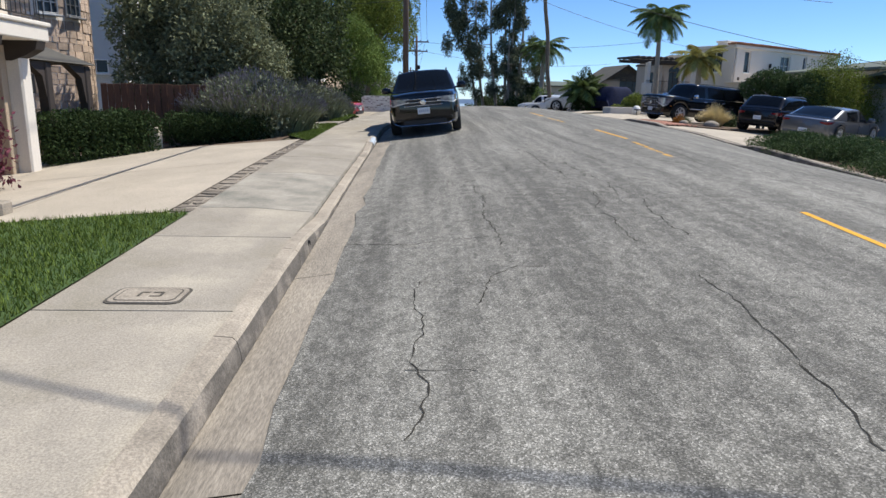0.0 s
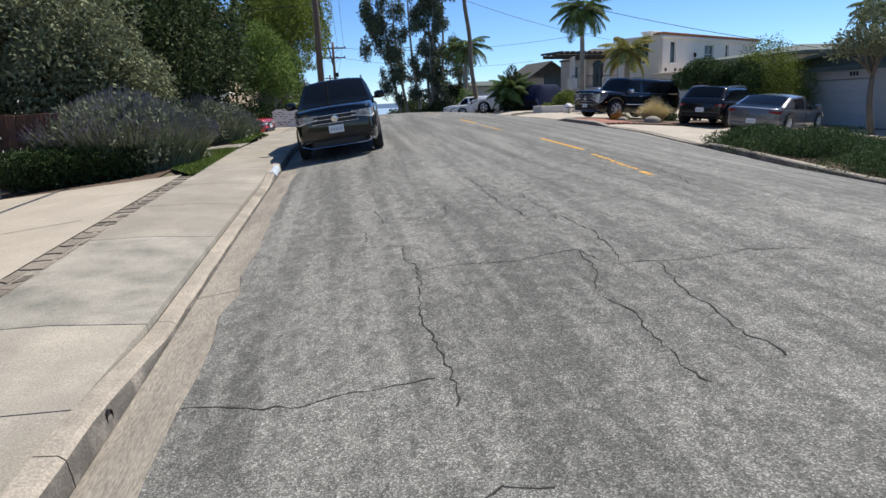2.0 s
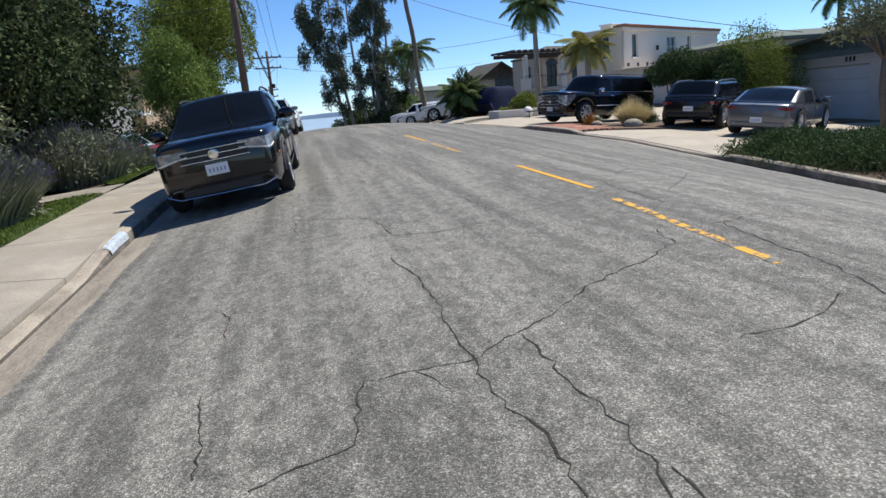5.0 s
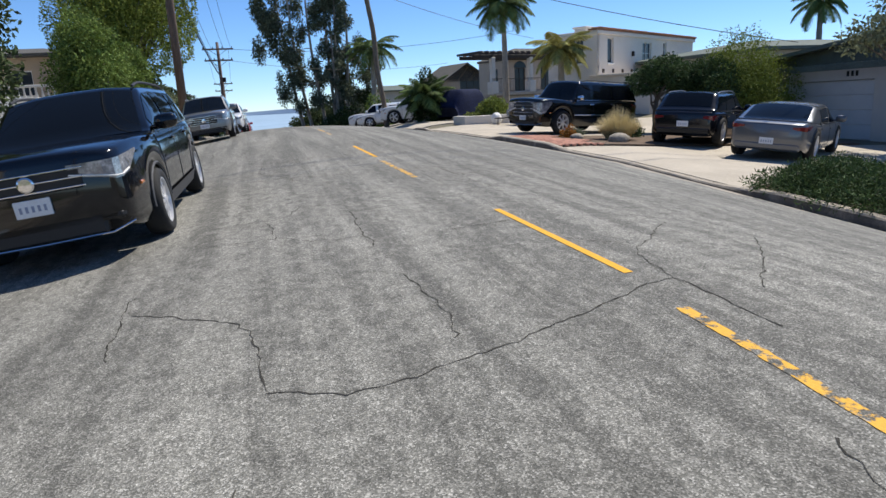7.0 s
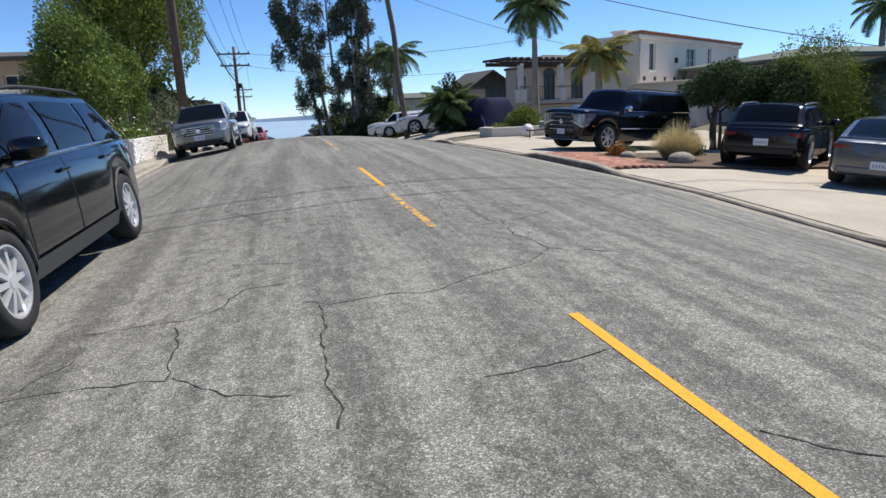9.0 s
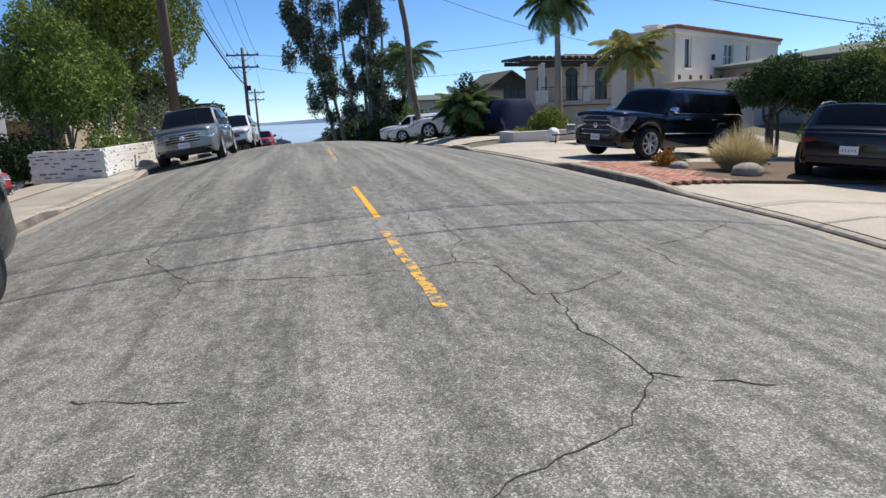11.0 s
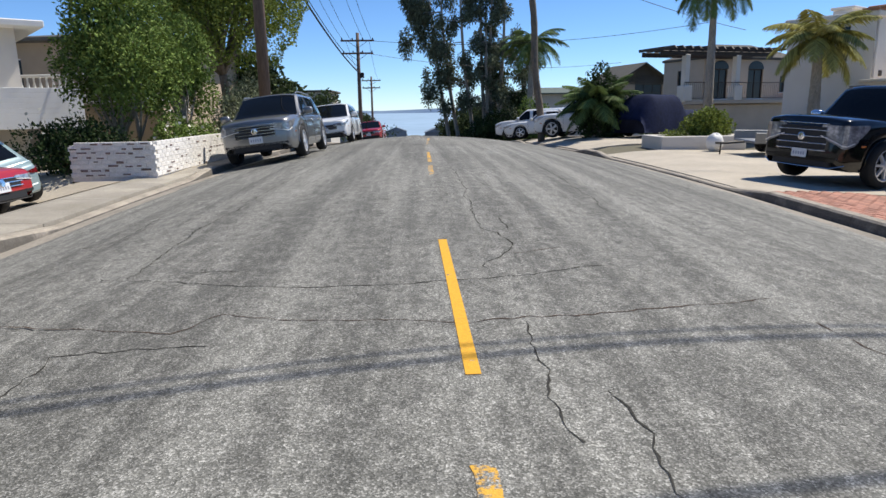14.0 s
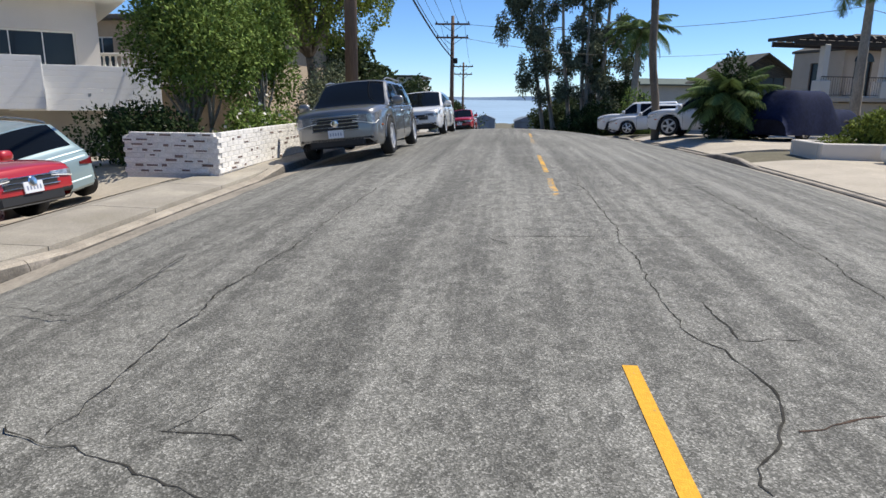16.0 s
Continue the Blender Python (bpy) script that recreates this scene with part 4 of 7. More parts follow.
CRACKS["towards the crest, further"] = [
    [(-0.89, 28.34), (-0.04, 28.47)],
    [(-0.81, 27.15), (0.22, 27.29), (1.0, 27.43)],
    [(0.36, 24.2), (0.77, 24.34)],
    [(-2.88, 30.6), (-1.39, 30.37), (-0.5, 30.46)],
    [(-3.99, 25.64), (-3.29, 25.37), (-3.22, 25.68), (-3.3, 26.83)],
    [(1.83, 30.74), (1.77, 27.3), (1.66, 25.98)],
]


def build_cracks(road):
    """Wandering cracks along and across the street, some stained red, and a few hairlines between them."""
    rusty = random.Random(6)
    for k, runs in enumerate(CRACKS.values()):
        for i, pts in enumerate(runs):
            part("crack", ribbon(pts, 0.0098, 0.0022, 0.06, 40 + 20 * k + i), "rust" if rusty.random() < 0.16 else "sealer", road)
            for (x0, y0), (x1, y1) in zip(pts, pts[2:]):
                if rusty.random() < 0.09:
                    a = math.atan2(y1 - y0, x1 - x0) + rusty.choice((-1.2, 1.2))
                    n = rusty.uniform(0.15, 0.45)
                    part("crack", ribbon([(x0, y0), (x0 + n * math.cos(a), y0 + n * math.sin(a))], 0.006, 0.0021, 0.05, 300 + 20 * k + i), "sealer", road, "hairline crack")


# ---- plants ----
def fast_part(name, g, material, parent, label="", kind=""):
    return part(name, g, material, parent, label, kind=kind)


def limb(g, a, b, r0, r1, seed, bend=0.15, n=6, sides=7):
    r = random.Random(seed)
    a, b = Vector(a), Vector(b)
    k = Vector((r.uniform(-1, 1), r.uniform(-1, 1), r.uniform(-0.3, 0.6))) * (b - a).length * bend
    pts = [a.lerp(b, i / n) + k * math.sin(math.pi * i / n) for i in range(n + 1)]
    g.tube(pts, [r0 + (r1 - r0) * i / n for i in range(n + 1)], sides)
    return pts


def tree(name, at, label, height, radius, leaf, count, size, seed, crown_from=0.35, clumps=16, trunk=0.14, bark="bark", trunks=1, flat=1.0, shell=0.5,
         lean=(0, 0), category="tree", droop=0.0, long=1.7, squash=0.42, ksize=1.0):
    r = random.Random(seed)
    th = thing(name, pose(at[0], at[1], at[2] if len(at) > 2 else land_z(at[0], at[1]) - 0.03), label, category)
    cl, wood = [], Geo()
    z0 = height * crown_from
    bases = [(r.uniform(-1, 1) * 0.25 * (trunks > 1), r.uniform(-1, 1) * 0.25 * (trunks > 1)) for _ in range(trunks)]
    for i in range(clumps):
        a, q = 6.283 * (i * 0.618 + r.uniform(-0.05, 0.05)), math.sqrt((i + 0.5) / clumps)
        h = z0 + (height - z0) * (0.10 + 0.80 * (1 - q * q * 0.55) * r.uniform(0.35, 1.0))
        env = radius * (0.55 + 0.45 * math.sin(math.pi * min(1, max(0.05, (h - z0) / (height - z0)))))
        c = (q * env * math.cos(a) * 0.8 + lean[0] * h, (q * env * math.sin(a) * 0.8) * flat + lean[1] * h, h)
        k = radius * r.uniform(0.28, 0.48) * ksize
        cl.append((c, (k, k * flat, k * r.uniform(0.6, 0.95) * (squash / 0.42))))
    for i, bp in enumerate(bases):
        fork = (bp[0] * 1.3 + lean[0] * z0, bp[1] * 1.3 + lean[1] * z0, z0 * r.uniform(0.75, 1.1))
        limb(wood, (bp[0], bp[1], -0.1), fork, trunk * (1 if trunks == 1 else 0.7), trunk * 0.6 / (1 if trunks == 1 else 1.3), seed + i, 0.10, 7, 9)
        for j, (c, k) in enumerate(cl):
            if j % trunks == i:
                limb(wood, fork, c, trunk * 0.42, trunk * 0.06, seed * 7 + j, 0.12, 5, 5)
    part("trunk", wood, bark, th, smooth=True)
    fast_part("crown", leaf_cloud(cl, count, size, seed, shell=shell, droop=droop, long=long), leaf, th)
    return th


def bush(name, at, label, rx, ry, rz, leaf, count, size, seed, clumps=12, category="shrub", long=1.7, shell=0.62, flat=0.0, core=True):
    r = random.Random(seed)
    th = thing(name, pose(at[0], at[1], at[2] if len(at) > 2 else land_z(at[0], at[1])), label, category)
    cl = []
    for i in range(clumps):
        a, q = 6.283 * i * 0.618, math.sqrt((i + 0.3) / clumps)
        k = r.uniform(0.38, 0.6)
        h = rz * r.uniform(0.25, 0.62) * (1.1 - 0.5 * q)
        cl.append(((rx * 0.68 * q * math.cos(a), ry * 0.68 * q * math.sin(a), h), (rx * k, ry * k, min(h * 1.05, rz * k))))
    st = Geo()
    for i, (c, k) in enumerate(cl):
        limb(st, (c[0] * 0.25, c[1] * 0.25, -0.05), c, 0.03, 0.008, seed + i, 0.1, 4, 5)
    part("woody_base", st, "bark", th)
    fast_part("foliage", leaf_cloud(cl, count, size, seed, shell=shell, long=long, flat=flat), leaf, th)
    return th


def tuft(name, at, label, radius, height, material, count, seed, droop=0.7, width=0.008, category="ornamental grass", tip=None, tip_label="", dome=0.0, core=0):
    """A clump of long arching blades or stalks, with flower heads where asked."""
    r = random.Random(seed)
    th = thing(name, pose(at[0], at[1], at[2] if len(at) > 2 else land_z(at[0], at[1])), label, category)
    g, fl = Geo(), Geo()
    for i in range(count):
        a, q = r.uniform(0, 6.283), math.sqrt(r.random())
        out = radius * q
        bx, by = out * 0.35 * math.cos(a), out * 0.35 * math.sin(a)
        if dome:
            bx, by = out * dome * math.cos(a), out * dome * math.sin(a)
        h = height * (1.05 - 0.42 * q * q) * r.uniform(0.72, 1.06)
        tx, ty = out * math.cos(a), out * math.sin(a)
        pts = []
        for k in range(4):
            t = k / 3
            z = h * (t - droop * 0.45 * q * t * t * t)
            pts.append((bx + (tx - bx) * t ** 1.4, by + (ty - by) * t ** 1.4, z))
        sx, sy = -math.sin(a + r.uniform(-1, 1)) * width, math.cos(a + r.uniform(-1, 1)) * width
        o = len(g.v)
        for k, p in enumerate(pts):
            w = 1 - 0.8 * k / 3
            g.v += [(p[0] - sx * w, p[1] - sy * w, p[2]), (p[0] + sx * w, p[1] + sy * w, p[2])]
        g.f += [(o + 2 * k, o + 2 * k + 1, o + 2 * k + 3, o + 2 * k + 2) for k in range(3)]
        if tip and r.random() < 0.5:
            p, d = Vector(pts[3]), (Vector(pts[3]) - Vector(pts[2])).normalized()
            e, wdt = p + d * r.uniform(0.05, 0.11), 0.011
            o = len(fl.v)
            c1, c2 = Vector((-d.y, d.x, 0)).normalized() * wdt if abs(d.z) < 0.99 else Vector((wdt, 0, 0)), Vector((0, 0, wdt))
            m = p.lerp(e, 0.45)
            fl.v += [tuple(x) for x in (p, m + c1, e, m - c1, m + c2, m - c2)]
            fl.f += [(o, o + 1, o + 2, o + 3), (o, o + 4, o + 2, o + 5)]
    if core:
        cl = [((radius * 0.55 * math.cos(k * 2.4) * math.sqrt(k / 12), radius * 0.55 * math.sin(k * 2.4) * math.sqrt(k / 12), height * (0.47 - 0.012 * k)), (radius * 0.42, radius * 0.42, height * 0.44)) for k in range(12)]
        part("leaf_mass", leaf_cloud(cl, core, 0.045, seed, shell=0.7, long=2.8), material, th)
    part("foliage", g, material, th)
    if tip:
        part("bloom", fl, tip, th, tip_label)
    return th


def palm(name, at, label, height, frond, n, leaf, seed, trunk=0.17, sag=0.9):
    r = random.Random(seed)
    th = thing(name, pose(at[0], at[1], at[2] if len(at) > 2 else land_z(at[0], at[1]) - 0.05), label, "palm")
    k = 22
    g = Geo()
    bend = (r.uniform(-0.1, 0.1), r.uniform(-0.1, 0.1))
    g.tube([(bend[0] * (i / k) ** 2 * height * 0.3, bend[1] * (i / k) ** 2 * height * 0.3, height * i / k) for i in range(k + 1)],
           [trunk * (1.25 - 0.5 * min(1, i / k * 1.2)) * (1.0 if i % 2 else 0.93) for i in range(k + 1)], 10)
    part("trunk", g, "bark_pale", th, smooth=True)
    head = Vector((bend[0] * height * 0.3, bend[1] * height * 0.3, height))
    for i in range(n):
        a = 6.283 * i * 0.618
        up = 1.15 - 1.5 * ((i + 0.5) / n)
        f = Geo()
        L = frond * r.uniform(0.85, 1.1)
        spine = []
        for j in range(11):
            t = j / 10
            el = up - sag * t * 1.5
            p = spine[-1] + Vector((math.cos(a) * math.cos(el), math.sin(a) * math.cos(el), math.sin(el))) * L / 10 if spine else head
            spine.append(p)
        f.tube(spine, [0.022 * (1 - 0.85 * j / 10) for j in range(11)], 5)
        side = Vector((-math.sin(a), math.cos(a), 0))
        for j in range(52):
            t = 0.12 + 0.88 * j / 52
            q = t * 10
            p = spine[int(q)].lerp(spine[min(10, int(q) + 1)], q - int(q)) if q < 10 else spine[10]
            d = (spine[min(10, int(q) + 1)] - spine[max(0, int(q))])
            d = d.normalized() if d.length > 0 else Vector((0, 0, -1))
            ln = L * 0.30 * math.sin(math.pi * min(0.97, 0.15 + 0.8 * t)) * r.uniform(0.85, 1.1)
            for s in (-1, 1):
                e = p + side * s * ln * 0.72 + d * ln * 0.5 + Vector((0, 0, -ln * r.uniform(0.35, 0.7)))
                wv = d * 0.022
                o = len(f.v)
                m = p.lerp(e, 0.5) + Vector((0, 0, ln * 0.08))
                f.v += [tuple(p - wv), tuple(p + wv), tuple(m + wv), tuple(e), tuple(m - wv)]
                f.f.append((o, o + 1, o + 2, o + 3, o + 4))
        part("frond", f, leaf, th)
    return th


def gum_tree(name, at, label, height, trunks, spread, count, leaf, size, seed, low=0.2, side=0.0, per=13, hang=1.0):
    """A tall open tree: slim bare trunks with hanging clumps of leaves along them and at the limbs' ends."""
    r = random.Random(seed)
    th = thing(name, pose(at[0], at[1], land_z(at[0], at[1]) - 0.1), label, "tree")
    wood, cl = Geo(), []
    for t in range(trunks):
        bx, by = r.uniform(-1, 1) * spread * 0.3, r.uniform(-1, 1) * 0.5
        tx, ty = bx * 2.0 + side * spread * r.uniform(0.5, 1.0), by + r.uniform(-1, 1)
        top = height * r.uniform(0.8, 1.0)
        pts = limb(wood, (bx, by, 0), (tx, ty, top), 0.20, 0.05, seed + t, 0.04, 10, 8)
        for i in range(per):
            f = low + (1 - low) * (i + r.random()) / per
            p = pts[min(10, int(f * 10))]
            a = r.uniform(0, 6.283)
            out = spread * r.uniform(0.15, 0.62) * (1.15 - 0.5 * f)
            c = p + Vector((out * math.cos(a) + side * out * 0.7, out * math.sin(a) * 0.6, r.uniform(-0.5, 0.7)))
            limb(wood, p, c, 0.055, 0.012, seed * 3 + i, 0.15, 4, 4)
            k = r.uniform(0.45, 1.0)
            cl.append((tuple(c), (k * 0.75, k * 0.75, k * hang)))
    part("trunk", wood, "bark_pale", th, smooth=True)
    part("crown", leaf_cloud(cl, count, size, seed, shell=0.05, droop=1.0, long=2.8), leaf, th)
    return th


# ---- cars ----
def settle(x, y, turn, fn, length=2.6, width=1.5):
    """The pose of a car that stands on the land at x, y, with its nose turned by so many degrees from +x."""
    c, s = math.cos(radians(turn)), math.sin(radians(turn))
    fr, ft = fn(x + c * length / 2, y + s * length / 2), fn(x - c * length / 2, y - s * length / 2)
    le, ri = fn(x - s * width / 2, y + c * width / 2), fn(x + s * width / 2, y - c * width / 2)
    fwd = Vector((c, s, (fr - ft) / length)).normalized()
    left = Vector((-s, c, (le - ri) / width)).normalized()
    up = fwd.cross(left).normalized()
    left = up.cross(fwd)
    m = Matrix((fwd, left, up)).transposed().to_4x4()
    m.translation = (x, y, (fr + ft + le + ri) / 4 + 0.004)
    return m


def wheel_parts(car, x, y, R, width, spokes, rimmat, out):
    w = thing("wheel", pose(0, 0, 0), "", "")
    for k in ("label", "category"):
        if k in w:
            del w[k]
    w.parent = car
    w.matrix_local = pose(x, y, R, 0, 0, 0 if out > 0 else 180)
    h = width / 2
    t = Geo().lathe([(R * 0.66, -h * 0.8), (R * 0.72, -h), (R * 0.93, -h), (R * 0.99, -h * 0.7), (R, -h * 0.3), (R, h * 0.3), (R * 0.99, h * 0.7), (R * 0.93, h), (R * 0.72, h), (R * 0.66, h * 0.8), (R * 0.64, 0), (R * 0.66, -h * 0.8)], 32, "y")
    part("tyre", t, "tyre", w, smooth=True)
    g = Geo().lathe([(R * 0.68, h * 0.75), (R * 0.70, h * 0.93), (R * 0.655, h * 0.95), (R * 0.63, h * 0.5), (R * 0.60, -h * 0.2)], 32, "y")
    for i in range(spokes):
        a = 2 * math.pi * i / spokes
        for da in (-0.13, 0.13) if spokes <= 5 else (0.0,):
            m = Matrix.Rotation(a + da, 4, "Y")
            g.prism([(R * 0.10, -R * 0.06), (R * 0.66, -R * 0.045), (R * 0.66, R * 0.045), (R * 0.10, R * 0.06)], h * 0.45, h * 0.82, "y") if False else g.add(
                [(R * 0.08, h * 0.9, -R * 0.055), (R * 0.66, h * 0.72, -R * 0.05), (R * 0.66, h * 0.72, R * 0.05), (R * 0.08, h * 0.9, R * 0.055),
                 (R * 0.08, h * 0.4, -R * 0.055), (R * 0.66, h * 0.35, -R * 0.05), (R * 0.66, h * 0.35, R * 0.05), (R * 0.08, h * 0.4, R * 0.055)],
                [(0, 3, 2, 1), (0, 1, 5, 4), (2, 3, 7, 6), (1, 2, 6, 5), (3, 0, 4, 7)], m)
    g.lathe([(0.001, h * 0.95), (R * 0.14, h * 0.93), (R * 0.16, h * 0.8), (R * 0.16, h * 0.3)], 16, "y")
    part("rim", g, rimmat, w)
    d = Geo().lathe([(0.001, h * 0.1), (R * 0.66, h * 0.08)], 24, "y")
    part("brake_shield", d, "plastic", w)


def wrap_lamp(route, turn, tops, heights, sg=None):
    """A lamp that wraps round a corner of a car's body along route, with a closed back."""
    sg = turn if sg is None else sg
    g = Geo()
    n = len(route)
    for back in (0, 1):
        for (x, y), t, h in zip(route, tops, heights):
            k = 1 - 0.06 * back
            for z in (t - h, t):
                g.v.append((x * (1 - 0.03 * back), sg * y * k, z))
    for i in range(n - 1):
        q = (2 * i, 2 * i + 2, 2 * i + 3, 2 * i + 1)
        g.f.append(q if turn > 0 else q[::-1])
        o = 2 * n
        g.f += [(2 * i + 1, 2 * i + 3, o + 2 * i + 3, o + 2 * i + 1), (2 * i, o + 2 * i, o + 2 * i + 2, 2 * i + 2)]
    g.f += [(0, 1, 2 * n + 1, 2 * n), (2 * n - 2, 4 * n - 2, 4 * n - 1, 2 * n - 1)]
    return g


def car(name, m, label, L, W, H, paint, wb, fo, R, hood=0.62, belt=0.60, cowl=0.24, roof0=0.10, roof1=-0.34, tail=-0.47, spokes=5, cladding=None,
        rails=False, chrome=0, nose=0.0, category="car", style="suv", rear_z=None, face="bars", plate_z=0.335, lamp=1.0, grille=1.0):
    """A car along +x. Heights are parts of H, places along it parts of L from the middle."""
    c = thing(name, m, label, category)
    hw, xf = W / 2, L / 2
    ax = [xf - fo, xf - fo - wb]
    hoodz, beltz = hood * H, belt * H
    tailz = (rear_z or belt) * H
    sill = 0.19 * H / 1.65 + 0.06
    xc, x0, x1, xt = cowl * L, roof0 * L, roof1 * L, tail * L

    def plan(x):
        t = abs(x) / xf
        k = 0.15 if x > 0 else 0.11
        return hw * (1 - k * t ** 5 - 0.02 * t ** 2)

    def shoulder(x):
        if x > xc:
            t = (x - xc) / (xf - xc)
            return hoodz + (beltz - hoodz) * (1 - t) ** 2 - (0.10 + nose) * H * t ** 2.6
        t = (xc - x) / (xc + xf)
        k = max(0.0, (xt - x) / (xf + xt + 1e-6)) if x < xt else 0
        return beltz + (tailz - beltz) * t ** 1.5 - 0.035 * H * k ** 2

    def arch(x, z):
        for a in ax:
            d = abs(x - a)
            if d < R * 1.17:
                z = max(z, R + math.sqrt((R * 1.17) ** 2 - d * d) - 0.01)
        if x > xf - 0.5:
            z += 0.10 * ((x - xf + 0.5) / 0.5) ** 2
        if x < -xf + 0.5:
            z += 0.12 * ((-xf + 0.5 - x) / 0.5) ** 2
        return z

    def ring(x, shrink=0.0):
        w, sh = plan(x) * (1 - shrink), shoulder(x) - shrink * 0.25
        zb = min(arch(x, sill) + shrink * 0.5, sh - 0.12)
        up = sh - zb
        rise = 0.035 * H * (1 if x > xc else 0.4)
        half = [(w * 0.93, zb), (w * 0.985, zb + up * 0.12), (w * 0.995, zb + up * 0.35), (w, zb + up * 0.62), (w * 0.985, zb + up * 0.84), (w * 0.955, sh - 0.012),
                (w * 0.90, sh + 0.012), (w * 0.6, sh + rise * 0.8), (w * 0.25, sh + rise), (0, sh + rise * 1.03)]
        return [(x, a, b) for a, b in half] + [(x, -a, b) for a, b in half[-2::-1]]
    xs = [-xf, -xf + 0.02, -xf + 0.07] + frame_steps(-xf + 0.13, xf - 0.13, 0.055) + [xf - 0.07, xf - 0.02, xf]
    rings = [ring(x, {0: 0.10, 1: 0.05, 2: 0.015}.get(min(i, len(xs) - 1 - i), 0)) for i, x in enumerate(xs)]
    g = Geo()
    k = len(rings[0])
    g.v = [p for r_ in rings for p in r_]
    g.f = [(i * k + j, i * k + j + 1, (i + 1) * k + j + 1, (i + 1) * k + j) for i in range(len(xs) - 1) for j in range(k - 1)]
    g.f += [tuple(range(k))[::-1], tuple((len(xs) - 1) * k + j for j in range(k))]
    part("body", g, paint, c, smooth=True)
    under = Geo().box((0, 0, sill + 0.18), (L * 0.9, W * 0.72, 0.34), b=0.05)
    for a in ax:
        under.box((a, 0, R + 0.1), (R * 2.2, W * 0.66, R * 1.3), b=0.05)
    part("underbody", under, "plastic", c)

    # cabin
    def roofline(x):
        if x > x0:
            t = (x - x0) / (xc - x0)
            z = H - (H - shoulder(xc)) * (t * 0.82 + 0.18 * t * t)
        elif x < x1:
            t = (x1 - x) / (x1 - xt)
            z = (H - 0.02) - (H - 0.02 - shoulder(xt)) * t ** 1.15
        else:
            t = (x0 - x) / (x0 - x1)
            z = H + 0.02 * math.sin(math.pi * min(1, t * 1.3 + 0.1)) - 0.02 * t
        return max(z, shoulder(x) + 0.05)

    def wide(x):
        return plan(x) * 0.93

    def slim(x):
        hgt = roofline(x) - shoulder(x)
        return wide(x) - 0.27 * hgt

    def top(x, q, off=0.0):
        return (x, q * slim(x), roofline(x) - 0.06 * abs(q) ** 3 * min(1, (roofline(x) - shoulder(x)) / 0.3) + off)

    def side(x, s, sg, off=0.0):
        a, b = wide(x), slim(x)
        zl, zh = shoulder(x) - 0.01, roofline(x) - 0.06 * min(1, (roofline(x) - shoulder(x)) / 0.3)
        bow = 0.03 * math.sin(math.pi * s)
        return (x, sg * (a + (b - a) * s + bow + off), zl + (zh - zl) * s)
    gx = frame_steps(xt, xc, 0.06)
    g = Geo()
    for x in gx:
        pts = [side(x, s, 1) for s in (0, 0.3, 0.6, 0.85)] + [top(x, q) for q in (1, 0.85, 0.5, 0, -0.5, -0.85, -1)] + [side(x, s, -1) for s in (0.85, 0.6, 0.3, 0)]
        g.v += pts
    k = 15
    g.f = [(i * k + j, i * k + j + 1, (i + 1) * k + j + 1, (i + 1) * k + j) for i in range(len(gx) - 1) for j in range(k - 1)]
    g.f += [tuple(range(k))[::-1], tuple((len(gx) - 1) * k + j for j in range(k))]
    part("cabin", g, paint, c, smooth=True)
    qs = frame_steps(-0.93, 0.93, 0.2)
    ws = Geo().grid(lambda x, q: top(x, q, 0.008), frame_steps(x0 + 0.05, xc - 0.01, 0.1), qs)
    part("windscreen", ws, "glass", c, smooth=True)
    if style != "sedan":
        rw = Geo().grid(lambda x, q: top(x, q * 0.92, 0.010), frame_steps(xt + (x1 - xt) * 0.25, x1 - 0.03, 0.05), qs)
    else:
        rw = Geo().grid(lambda x, q: top(x, q * 0.94, 0.010), frame_steps(xt + 0.06, x1 - 0.04, 0.08), qs)
    part("rear_window", rw, "glass", c, "dark rear window", smooth=True)
    cuts = [(x0 + (xc - x0) * 0.62, (ax[0] + ax[1]) / 2 + 0.02 * L), ((ax[0] + ax[1]) / 2 - 0.02 * L, ax[1] + 0.10 * L)]
    if style != "sedan":
        cuts.append((ax[1] + 0.08 * L, x1 - (0.45 * (x1 - xt))))
    for sg in (1, -1):
        for a, b in cuts:
            if a - b < 0.15:
                continue
            sw = Geo().grid(lambda x, s: side(x, s, sg, 0.008), frame_steps(b, a, 0.09) if sg > 0 else frame_steps(a, b, 0.09), [0.10, 0.35, 0.6, 0.88])
            part("side_window", sw, "glass", c, smooth=True)
        # chrome or dark line under the windows
        ln = Geo().tube([side(x, 0.07, sg, 0.012) for x in frame_steps(x1 - 0.1, cuts[0][0], 0.15)], 0.010, 6)
        part("window_trim", ln, "chrome" if chrome else "plastic", c)
        if chrome == 2:
            part("side_moulding", Geo().tube([(x, sg * (plan(x) * 1.0 + 0.004), 0.36 * H) for x in frame_steps(ax[1] + R * 1.3, ax[0] - R * 1.3, 0.3)], 0.013, 6), "chrome", c, "bright chrome strip along the doors")
        # door seams
        for xd in ((ax[0] + ax[1]) / 2, ax[0] - R * 1.35, ax[1] + R * 0.75):
            q = []
            for f_ in (0.14, 0.35, 0.62, 0.84, 1.0):
                zb = sill
                z = zb + (shoulder(xd) - zb) * f_
                wv = plan(xd) * {0.14: 0.986, 0.35: 0.996, 0.62: 1.001, 0.84: 0.986, 1.0: 0.953}[f_]
                q.append((xd, sg * (wv + 0.0005), z - (0.012 if f_ == 1 else 0)))
            part("door_seam", Geo().tube(q, 0.0045, 4), "plastic", c)
